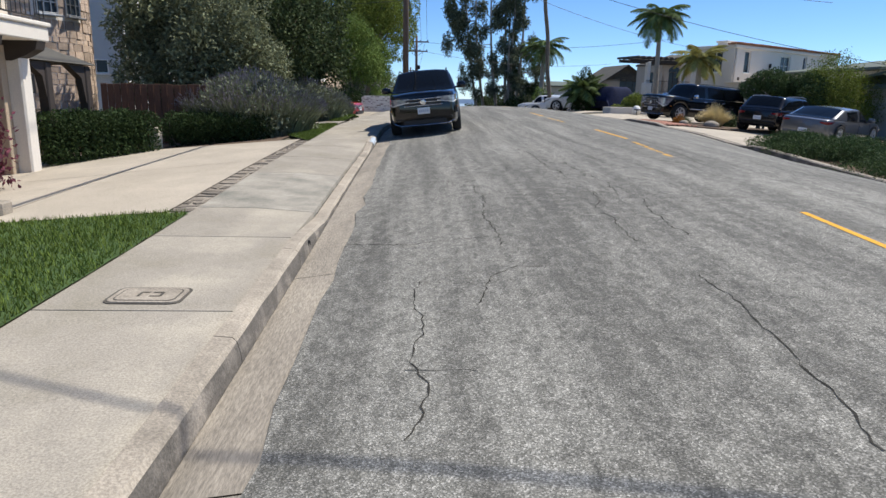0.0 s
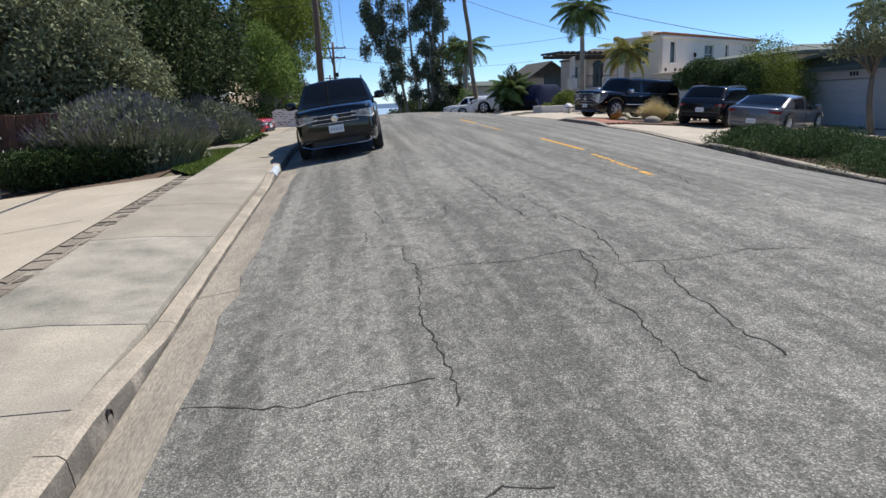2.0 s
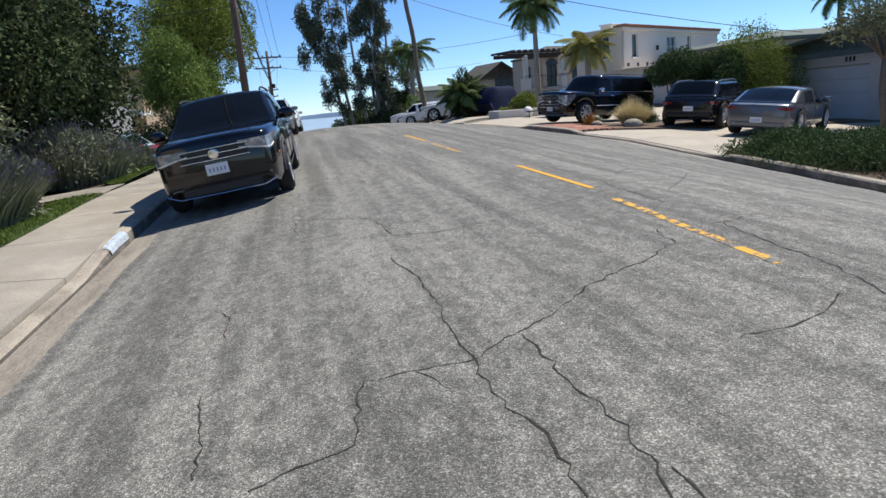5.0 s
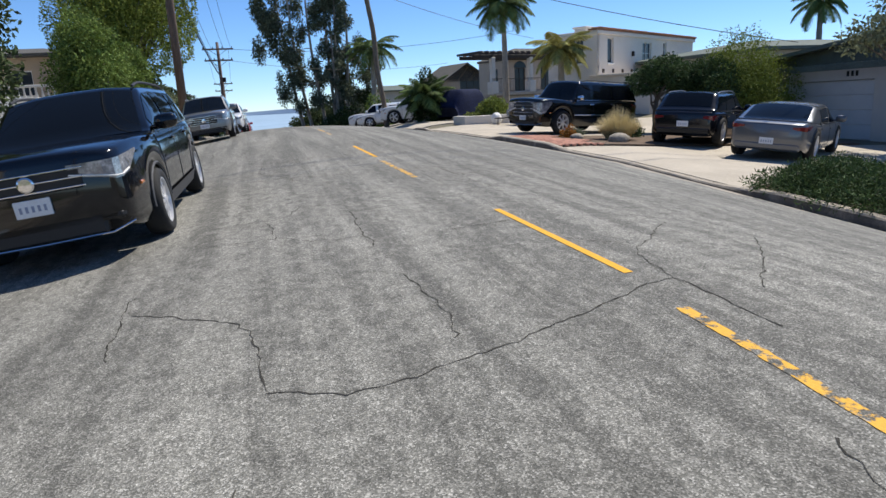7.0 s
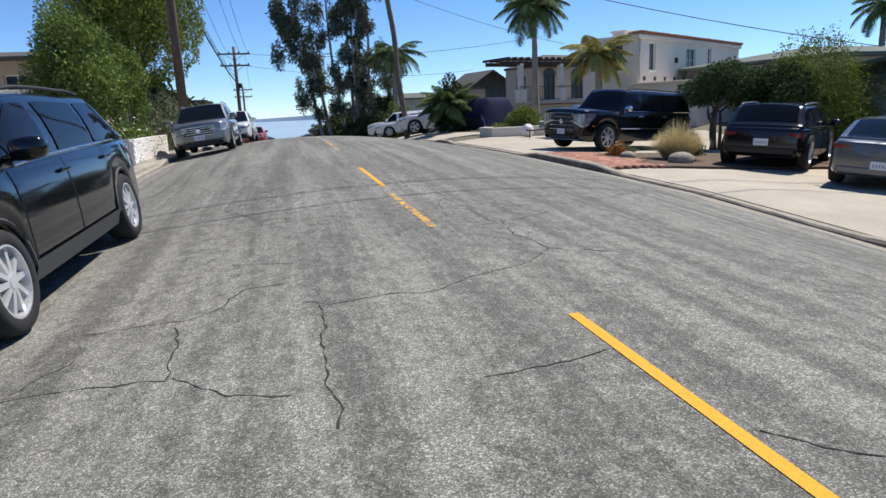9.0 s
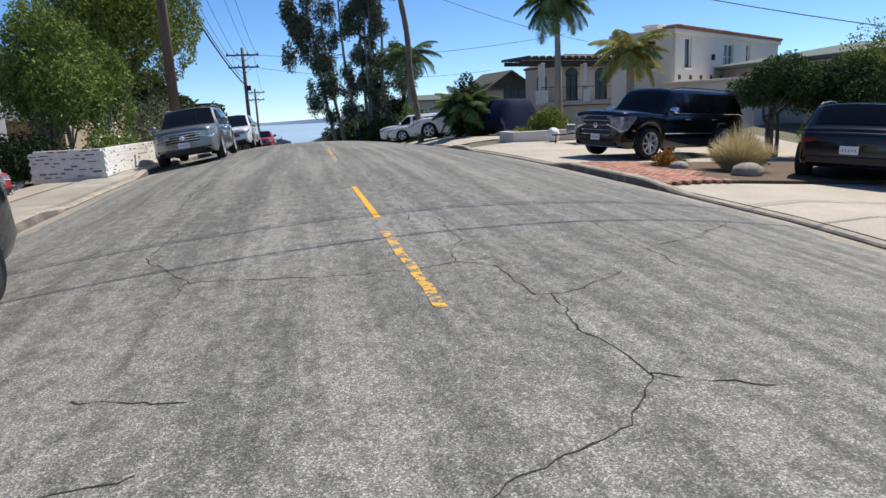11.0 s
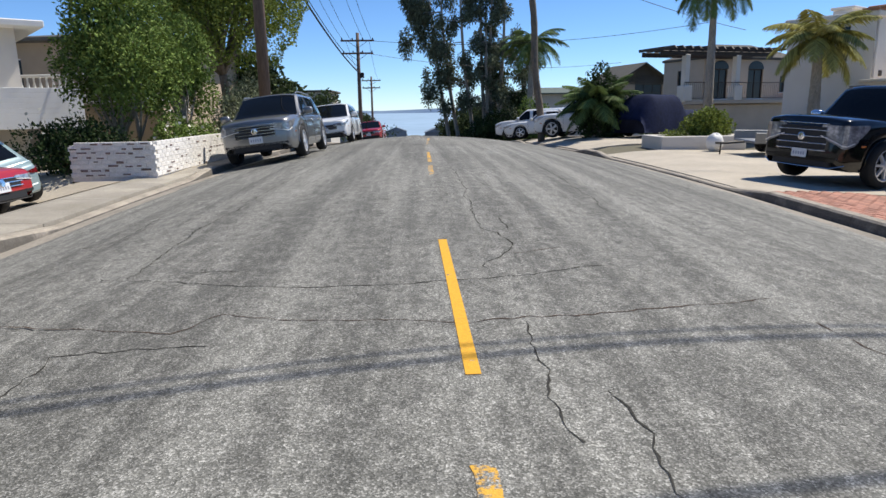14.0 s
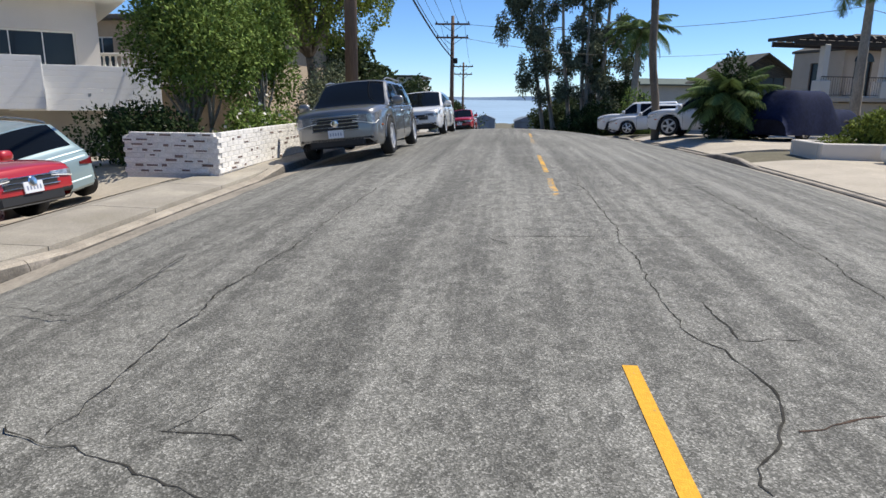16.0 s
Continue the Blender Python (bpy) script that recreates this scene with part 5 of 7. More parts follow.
        for xd in ((ax[0] + ax[1]) / 2 + 0.09, ax[1] + R * 1.15):
            part("door_handle", Geo().box((xd, sg * (plan(xd) * 0.99 + 0.012), shoulder(xd) - 0.11), (0.20, 0.035, 0.035), b=0.012), "chrome" if chrome > 1 else paint, c)
        mir = Geo().grid(lambda a, b: (xc - 0.20 + 0.085 * math.copysign(abs(math.cos(a)) ** 0.7, math.cos(a)) * math.cos(b) ** 0.6, sg * (hw + 0.10) + 0.12 * math.copysign(abs(math.sin(b)) ** 0.8, math.sin(b)),
                                       shoulder(xc) + 0.11 + 0.085 * math.copysign(abs(math.sin(a)) ** 0.7, math.sin(a)) * math.cos(b) ** 0.6), frame_steps(0, 2 * math.pi, 0.4), frame_steps(-1.55, 1.55, 0.31))
        mir.box((xc - 0.19, sg * (hw + 0.0), shoulder(xc) + 0.06), (0.06, 0.14, 0.05), b=0.012)
        part("mirror", mir, paint if chrome != 2 else "chrome", c, smooth=True)
        if rails:
            xs_ = frame_steps(x0 - 0.02, x1 + 0.1, 0.2)
            rl = Geo().tube([(x, sg * slim(x) * 0.95, roofline(x) - 0.03 + 0.035 * min(1, 8 * i / len(xs_), 8 * (len(xs_) - 1 - i) / len(xs_))) for i, x in enumerate(xs_)], 0.017, 6)
            part("roof_rail", rl, "metal" if rails == 2 else "plastic", c)
        sk = Geo()
        if cladding:
            xs_ = frame_steps(ax[1] + R * 1.2, ax[0] - R * 1.2, 0.25)
            sk.grid(lambda x, u: (x, sg * (plan(x) * (0.94 + 0.06 * u) + 0.008), sill - 0.01 + 0.15 * u), xs_ if sg < 0 else xs_[::-1], [0, 0.5, 1])
            part("sill_cladding", sk, cladding, c)
        for a in ax:
            arc = []
            for i in range(15):
                w_ = math.pi * i / 14
                x = a + R * 1.16 * math.cos(w_)
                z = R + R * 1.16 * math.sin(w_) * 0.995
                arc.append((x, sg * (plan(x) * 0.985 + 0.004), max(z, sill + 0.03)))
            part("arch_trim", Geo().tube(arc, 0.018 if cladding else 0.010, 5), cladding or paint, c)
        # lamps
        w0 = plan(xf)
        route = [(xf + 0.014, 0.46 * w0), (xf + 0.012, 0.84 * w0), (xf - 0.012, 0.955 * w0 + 0.004), (xf - 0.065, plan(xf - 0.07) * 0.985 + 0.012), (xf - 0.20, plan(xf - 0.2) * 0.99 + 0.012), (xf - 0.46, plan(xf - 0.46) * 0.985 + 0.010)]
        part("headlight", wrap_lamp(route, sg, [shoulder(min(x, xf - 0.02)) - 0.045 * H for x, _ in route], [k * lamp * H for k in (0.045, 0.07, 0.082, 0.085, 0.075, 0.012)]), "lamp", c, "clear headlight")
        low = [shoulder(min(x, xf - 0.02)) - 0.045 * H - k * lamp * H for (x, _), k in zip(route, (0.04, 0.062, 0.072, 0.075, 0.065))]
        part("running_light", Geo().tube([(x + 0.004, sg * (y + 0.003), z) for (x, y), z in zip(route, low)], 0.008, 6), "trim_white", c, "thin white running light")
        w0 = plan(-xf)
        tz = shoulder(-xf) - 0.04 * H
        route = [(-xf - 0.014, 0.66 * w0), (-xf - 0.012, 0.84 * w0), (-xf + 0.012, 0.955 * w0 + 0.004), (-xf + 0.065, plan(-xf + 0.07) * 0.985 + 0.012), (-xf + 0.18, plan(-xf + 0.18) * 0.99 + 0.012), (-xf + 0.36, plan(-xf + 0.36) * 0.985 + 0.010)]
        part("tail_light", wrap_lamp(route, -sg, [tz + 0.006 * i for i in range(6)], [0.035 * H, 0.06 * H, 0.075 * H, 0.08 * H, 0.065 * H, 0.015 * H], sg), "tail", c, "red tail light")
        fg = Geo().box((xf - 0.05, sg * hw * 0.66, 0.27 * H), (0.10, 0.24, 0.09), b=0.03)
        part("fog_lamp", fg, "plastic", c)
        for a in ax:
            wheel_parts(c, a, sg * (hw - 0.11), R, 0.225, spokes, "rim", sg)
        part("marker", Geo().box((xf - fo * 0.42, sg * (plan(xf - fo * 0.42) * 0.992 + 0.002), 0.40 * H), (0.11, 0.02, 0.035), b=0.006), "amber", c, "amber side marker")
    # face and tail
    gz = shoulder(xf) - (0.05 + 0.06 * grille) * H
    part("grille", Geo().box((xf - 0.035, 0, gz - 0.01), (0.10, W * 0.50, 0.12 * H * grille), b=0.02), "plastic", c, "black grille")
    for i in range(3 if face == "bars" else 5):
        dz = (i - (1 if face == "bars" else 2)) * (0.05 if face == "bars" else 0.034) * H * grille
        part("grille_bar", Geo().box((xf + 0.012, 0, gz + dz), (0.03, W * 0.52, 0.016), b=0.005), "chrome", c)
    part("badge", Geo().lathe([(0.001, 0.03), (0.055, 0.028), (0.07, 0.02), (0.07, 0)], 20), "chrome", c).matrix_local = pose(xf + 0.015, 0, gz, 0, 90, 0)
    part("lower_grille", Geo().box((xf - 0.06, 0, 0.235 * H), (0.12, W * 0.60, 0.13 * H), b=0.03), "plastic", c)
    part("bumper_trim", Geo().tube([(xf - 0.10, -W * 0.42, 0.21 * H), (xf + 0.01, -W * 0.32, 0.175 * H), (xf + 0.015, 0, 0.17 * H), (xf + 0.01, W * 0.32, 0.175 * H), (xf - 0.10, W * 0.42, 0.21 * H)], 0.009, 6), "chrome" if chrome else "plastic", c)
    for sx, z in ((xf + 0.022, plate_z * H), (-xf - 0.01, (0.40 if style != "sedan" else 0.36) * H)):
        p = part("number_plate", Geo().box((sx, 0, z), (0.02, 0.30, 0.15), b=0.004), "plate", c, "white plate with dark bars")
        for j in range(5):
            part("plate_bar", Geo().box((sx + (0.012 if sx > 0 else -0.012), -0.10 + 0.05 * j, z - 0.005), (0.004, 0.022, 0.055)), "ink", p)
    part("rear_bumper", Geo().box((-xf + 0.06, 0, 0.27 * H), (0.16, W * 0.80, 0.15 * H), b=0.05), cladding or paint, c)
    return c


# ---- buildings ----
def wall_box(g, x0, x1, y0, y1, z0, z1):
    g.box(((x0 + x1) / 2, (y0 + y1) / 2, (z0 + z1) / 2), (abs(x1 - x0), abs(y1 - y0), abs(z1 - z0)), b=0.015)


def holed_wall(length, height, thick, holes):
    """A wall along +x with its outer face at y=0, standing on z=0, with holes (x0, x1, z0, z1) through it."""
    g = Geo()
    xs = sorted({0, length, *[h[0] for h in holes], *[h[1] for h in holes]})
    zs = sorted({0, height, *[h[2] for h in holes], *[h[3] for h in holes]})
    nx, nz = len(xs), len(zs)
    g.v = [(x, y, z) for y in (0, thick) for x in xs for z in zs]

    def full(i, k):
        if not (0 <= i < nx - 1 and 0 <= k < nz - 1):
            return False
        x, z = (xs[i] + xs[i + 1]) / 2, (zs[k] + zs[k + 1]) / 2
        return not any(h[0] < x < h[1] and h[2] < z < h[3] for h in holes)
    at = lambda i, k, s: s * nx * nz + i * nz + k
    for i in range(nx - 1):
        for k in range(nz - 1):
            if not full(i, k):
                continue
            q = [(i, k), (i + 1, k), (i + 1, k + 1), (i, k + 1)]
            g.f += [tuple(at(*p, 0) for p in q), tuple(at(*p, 1) for p in q[::-1])]
            for (p0, p1), nb in (((q[0], q[1]), (i, k - 1)), ((q[1], q[2]), (i + 1, k)), ((q[2], q[3]), (i, k + 1)), ((q[3], q[0]), (i - 1, k))):
                if not full(*nb):
                    g.f.append((at(*p0, 1), at(*p1, 1), at(*p1, 0), at(*p0, 0)))
    return g


def window(parent, m, w, h, frame_mat="trim_dark", bars=(1, 1), depth=0.10, sill=True, fw=0.05):
    """A window with a frame, bars, panes and sill, its outer face at y=0 and its lower corner at the origin."""
    win = new("window")
    win.parent = parent
    win.matrix_local = m
    f = Geo()
    for c, s in (((w / 2, depth, fw / 2), (w, 0.06, fw)), ((w / 2, depth, h - fw / 2), (w, 0.06, fw)), ((fw / 2, depth, h / 2), (fw, 0.06, h - 2 * fw)), ((w - fw / 2, depth, h / 2), (fw, 0.06, h - 2 * fw))):
        f.box(c, s, b=0.008)
    for i in range(1, bars[0]):
        f.box((w * i / bars[0], depth, h / 2), (0.03, 0.05, h - 2 * fw))
    for i in range(1, bars[1]):
        f.box((w / 2, depth, h * i / bars[1]), (w - 2 * fw, 0.045, 0.025))
    part("window_frame", f, frame_mat, win)
    part("pane", Geo().box((w / 2, depth + 0.02, h / 2), (w - fw, 0.012, h - fw)), "window", win)
    if sill:
        part("sill", Geo().box((w / 2, 0.02, -0.03), (w + 0.1, 0.16, 0.05), b=0.01), frame_mat if frame_mat != "trim_dark" else "trim_white", win)
    return win


def gable_roof(w, d, rise, over, thick=0.10):
    """A pitched roof over w by d, its ridge along x, resting on z=0."""
    g = Geo()
    for s in (-1, 1):
        a, b = Vector((0, s * (d / 2 + over), -rise * over / (d / 2))), Vector((0, 0, rise))
        n = Vector((0, s * rise, d / 2)).normalized() * thick
        vs = []
        for x in (-w / 2 - over, w / 2 + over):
            vs += [(x, a.y, a.z), (x, b.y, b.z), (x, b.y + n.y * 0, b.z + thick * 1.1), (x, a.y + n.y, a.z + n.z)]
        g.add(vs, [(0, 1, 2, 3), (4, 7, 6, 5), (0, 4, 5, 1), (3, 2, 6, 7), (0, 3, 7, 4)])
    for x in (-w / 2, w / 2 - 0.12):
        g.prism([(-d / 2, 0), (d / 2, 0), (0, rise)], x, x + 0.12, "x")
    return g


def tile_rows(parent, x0, x1, y, z, step=0.24, r=0.085, axis="x", length=0.4):
    """A row of half-round clay tiles along a roof edge."""
    me = None
    n = int((x1 - x0) / step)
    for i in range(n):
        p = (x0 + step * (i + 0.5), y, z)
        if me is None:
            g = Geo()
            pts = [(r * math.cos(math.pi * k / 6), r * math.sin(math.pi * k / 6)) for k in range(7)]
            g.prism(pts + [(q[0] * 0.8, q[1] * 0.8) for q in pts[::-1]], -length / 2, length / 2, "y")
            ob = part("roof_tile", g, "tile", parent)
            me = ob.data
            ob.matrix_local = pose(*p)
        else:
            shared("roof_tile", me, parent, pose(*p, random.uniform(-2, 2), 0, random.uniform(-2, 2)))


def railing(parent, x0, x1, y, z, h=0.95, step=0.12, curl=False):
    rl = Geo().tube([(x0, y, z + h), (x1, y, z + h)], 0.022, 6)
    rl.tube([(x0, y, z + 0.08), (x1, y, z + 0.08)], 0.015, 6)
    rail = part("railing", rl, "iron", parent, "black iron railing")
    for i, x in enumerate(frame_steps(x0, x1, step)):
        g = Geo().tube([(x, y, z + 0.08), (x, y, z + h)], 0.008, 5)
        if curl and i % 2:
            g.tube([(x + 0.05 * math.sin(a * 0.8), y, z + 0.3 + 0.07 * a) for a in range(7)], 0.007, 4)
        part("baluster", g, "iron", rail)
    return rail


def house_mediterranean():
    """The house behind the first drive: garage, balcony, stone tower."""
    z = walk_z(-11, 11) - 0.05
    h = thing("house", pose(-11.35, 4.6, z), "cream stucco house with stone tower and iron balcony", "house")
    # street wall with the garage opening; local x runs along the street
    m = Matrix.Rotation(radians(90), 4, "Z")
    w = part("wall", holed_wall(7.45, 5.4, 0.3, [(4.9, 7.05, 0, 2.05)]), "stucco", h)
    w.matrix_local = m
    part("side_wall", Geo().box((-3.4, 7.32, 2.7), (6.2, 0.25, 5.4), b=0.02), "stucco", h)
    gd = part("garage_door", Geo().box((-0.2, 5.97, 1.03), (0.08, 2.15, 2.04), b=0.01), "timber", h, "dark brown timber garage door")
    for i in range(8):
        part("plank", Geo().box((-0.15, 5.03 + 0.268 * i, 1.02), (0.025, 0.248, 2.0), b=0.008), "timber", gd)
    # pillar with bracket, balcony slab, railing
    for y in (4.72, 7.22):
        part("pillar", Geo().box((0.17, y, 1.15), (0.32, 0.3, 2.3), b=0.03), "stucco_white", h)
    for y in (4.72, 6.0, 7.18):
        part("bracket", Geo().prism([(0.0, 2.28), (0.66, 2.28), (0.62, 2.14), (0.42, 2.03), (0.2, 1.95), (0.0, 1.95)], y - 0.13, y + 0.13, "y"), "trim_dark", h, "dark carved timber bracket")
    part("balcony_slab", Geo().box((0.3, 5.4, 2.40), (0.76, 4.0, 0.24), b=0.02).box((0.3, 5.4, 2.56), (0.84, 4.06, 0.07), b=0.015), "stucco_white", h, "white moulded balcony edge")
    r = railing(h, 0, 4.0, 0, 0, 0.9, 0.13, True)
    r.matrix_local = Matrix.Translation((0.62, 3.4, 2.59)) @ m
    g = Geo().tube([(0.22, 7.5, 1.42), (0.22, 7.5, 1.75)], 0.075, 8)
    part("wall_lamp", g, "iron", h, "dark lantern on the pillar")
    # tower with small roof
    t = thing("stone_tower", pose(0, 0, 0), "", "")
    for k in ("label", "category"):
        if k in t:
            del t[k]
    t.parent = h
    tx, ty, tr = -4.45, 15.3, 1.9
    core = Geo().lathe([(tr, 0), (tr, 8.0)], 32)
    ob = part("tower_wall", core, "mortar", t, smooth=True)
    ob.matrix_local = pose(tx, ty, 0)
    part("tower_roof", Geo().lathe([(tr + 0.35, 7.95), (tr + 0.35, 8.1), (0.02, 9.6)], 32), "tile", t, "low clay-coloured conical roof").matrix_local = pose(tx, ty, 0)
    rnd = random.Random(4)
    zz = 0.0
    while zz < 7.8:
        hh = rnd.uniform(0.13, 0.25)
        a = rnd.uniform(0, 0.3) - 2.0
        while a < 1.3:
            wdt = rnd.uniform(0.16, 0.38)
            amid = a + wdt / 2 / tr
            open_ = any(abs(amid - c) < 0.17 for c in (-0.63, -0.23)) and 3.35 < zz < 5.7
            door_ = abs(amid + 1.5) < 0.3 and zz < 1.75
            if not open_ and not door_:
                d = tr + rnd.uniform(0.005, 0.035)
                vs, n = [], 3
                for rad in (tr - 0.04, d):
                    for k in range(n + 1):
                        w_ = a + 0.012 + (wdt / tr - 0.02) * k / n
                        vs += [(tx + rad * math.cos(w_), ty + rad * math.sin(w_), zz + 0.008), (tx + rad * math.cos(w_), ty + rad * math.sin(w_), zz + hh - 0.008)]
                o = 2 * (n + 1)
                fs = [(o + 2 * k, o + 2 * k + 2, o + 2 * k + 3, o + 2 * k + 1) for k in range(n)]
                fs += [(2 * k + 1, o + 2 * k + 1, o + 2 * k + 3, 2 * k + 3) for k in range(n)] + [(2 * k, 2 * k + 2, o + 2 * k + 2, o + 2 * k) for k in range(n)]
                fs += [(0, o, o + 1, 1), (2 * n, 2 * n + 1, o + 2 * n + 1, o + 2 * n)]
                part("ledge_stone", Geo().add(vs, fs), "ledge", t)
            a += wdt / tr
        zz += hh
    for a in (-0.63, -0.23):
        window(t, pose(tx + (tr + 0.06) * math.cos(a), ty + (tr + 0.06) * math.sin(a), 3.5) @ Matrix.Rotation(a + math.pi / 2, 4, "Z") @ Matrix.Translation((-0.28, -0.06, 0)), 0.56, 2.2, "metal", (3, 7))
    for k in range(5):
        z0, x0, y1 = 2.02 + 0.13 * k, 0.12 - 0.24 * k, 10.25 - 0.5 * k
        part("shingle_course", Geo().add([(x0, 7.46, z0), (x0, y1, z0), (-1.9, y1, z0), (-1.9, 7.46, z0), (x0 - 0.26, 7.46, z0 + 0.17), (x0 - 0.26, y1 - 0.52, z0 + 0.17), (-1.9, y1 - 0.52, z0 + 0.17), (-1.9, 7.46, z0 + 0.17)],
                                         [(0, 1, 5, 4), (1, 2, 6, 5), (2, 3, 7, 6), (3, 0, 4, 7), (4, 5, 6, 7), (3, 2, 1, 0)]), "roof_dark", h, "row of dark shingles on the porch roof")
    for y in (8.45, 9.95):
        part("porch_post", Geo().box((-0.05, y, 1.0), (0.2, 0.2, 2.0), b=0.02), "trim_dark", h)
    for y in (7.75, 9.2):
        part("brace", Geo().prism([(y, 2.0), (y + 0.75, 2.0), (y + 0.75, 1.25), (y + 0.62, 1.25), (y + 0.5, 1.75)], -0.12, 0.02, "x"), "trim_dark", h)
    part("roof", Geo().box((-3.3, 3.7, 5.5), (7.0, 8.0, 0.2), b=0.03), "tile", h)
    part("back_wall", Geo().box((-6.4, 3.7, 2.7), (0.25, 7.2, 5.4)).box((-3.3, 0.13, 2.7), (6.0, 0.25, 5.4)), "stucco", h)
    # tan beside the white pillar: the shade on the door jamb, put into its colour
    part("door_casing", Geo().box((0.02, 6.98, 1.1), (0.16, 0.18, 2.2), b=0.01).box((0.02, 5.9, 2.12), (0.16, 2.0, 0.14), b=0.01), "stucco_tan", h, "jamb and lintel round the garage door, shade in their tan colour")
    part("upper_window", Geo().box((0.02, 5.3, 3.6), (0.06, 1.5, 1.9), b=0.01), "window", h)
    return h


def siding_house(name, m, label, w, d, hgt, material, roof_mat, windows=(), pitch=0.9, lap=0.18, category="house"):
    """A house clad in lapped boards, each board its own piece on the two seen sides."""
    h = thing(name, m, label, category)
    part("wall", Geo().box((w / 2, d / 2, hgt / 2), (w - 0.04, d - 0.04, hgt), b=0.01), material, h)
    for side_, ln in ((0, w), (1, d)):
        z = 0.02
        while z < hgt - lap:
            vs = [(0, 0.0, z), (ln, 0.0, z), (ln, -0.022, z), (0, -0.022, z), (0, 0.012, z + lap), (ln, 0.012, z + lap)]
            g = Geo().add(vs, [(0, 3, 2, 1), (3, 4, 5, 2), (0, 4, 3), (1, 2, 5)])
            ob = part("siding_board", g, material, h)
            ob.matrix_local = pose(0, 0, 0) if side_ == 0 else pose(w, 0, 0, 0, 0, 90)
            z += lap
    r = part("roof", gable_roof(w, d, pitch, 0.45), roof_mat, h)
    r.matrix_local = pose(w / 2, d / 2, hgt)
    for side_, x, z, ww, hh, bars in windows:
        mm = pose(x, -0.03, z) if side_ == 0 else pose(w + 0.03, x, z, 0, 0, 90)
        window(h, mm @ Matrix.Translation((0, -0.11, 0)), ww, hh, "trim_white", bars)
    return h


def box_house(name, m, label, w, d, hgt, material, roof, roof_mat, windows=(), pitch=0.8, over=0.4, category="house", front_holes=()):
    """A rendered house: its seen front along +x at y=0 and its end wall at x=0 facing the street."""
    h = thing(name, m, label, category)
    holes0 = [(x, x + ww, z, z + hh) for s, x, z, ww, hh, *_ in windows if s == 0]
    holes1 = [(d - x - ww, d - x, z, z + hh) for s, x, z, ww, hh, *_ in windows if s == 1]
    part("wall", holed_wall(w, hgt, 0.25, holes0), material, h)
    e = part("wall", holed_wall(d, hgt, 0.25, holes1), material, h)
    e.matrix_local = pose(-0.003, d, 0, 0, 0, -90)
    part("wall", Geo().box((w / 2, d - 0.12, hgt / 2), (w - 0.5, 0.24, hgt)), material, h)
    part("wall", Geo().box((w - 0.12, d / 2, hgt / 2), (0.24, d - 0.5, hgt)), material, h)
    part("floor_slab", Geo().box((w / 2, d / 2, 2.4), (w - 0.5, d - 0.5, 0.2)), material, h)
    for s, x, z, ww, hh, bars, fm in windows:
        mm = pose(x, 0, z) if s == 0 else pose(-0.003, x + ww, z, 0, 0, -90)
        window(h, mm, ww, hh, fm, bars)
    if roof == "gable":
        r = part("roof", gable_roof(w, d, pitch, over), roof_mat, h)
        r.matrix_local = pose(w / 2, d / 2, hgt)
    elif roof == "gable_end":
        r = part("roof", gable_roof(d, w, pitch, over), roof_mat, h)
        r.matrix_local = pose(w / 2, d / 2, hgt, 0, 0, 90)
        part("gable_wall", Geo().prism([(0, hgt), (w, hgt), (w / 2, hgt + pitch * 0.98)], 0.0, 0.2, "y"), material, h)
    elif roof == "hip":
        g = Geo()
        o = over
        g.add([(-o, -o, hgt), (w + o, -o, hgt), (w + o, d + o, hgt), (-o, d + o, hgt), (w * 0.3, d / 2, hgt + pitch), (w * 0.7, d / 2, hgt + pitch),
               (-o, -o, hgt - 0.14), (w + o, -o, hgt - 0.14), (w + o, d + o, hgt - 0.14), (-o, d + o, hgt - 0.14)],
              [(0, 1, 5, 4), (1, 2, 5), (2, 3, 4, 5), (3, 0, 4), (6, 7, 1, 0), (7, 8, 2, 1), (8, 9, 3, 2), (9, 6, 0, 3), (6, 9, 8, 7)])
        part("roof", g, roof_mat, h)
    else:
        part("roof", Geo().box((w / 2, d / 2, hgt + 0.08), (w + 2 * over, d + 2 * over, 0.2), b=0.03), roof_mat, h)
    return h


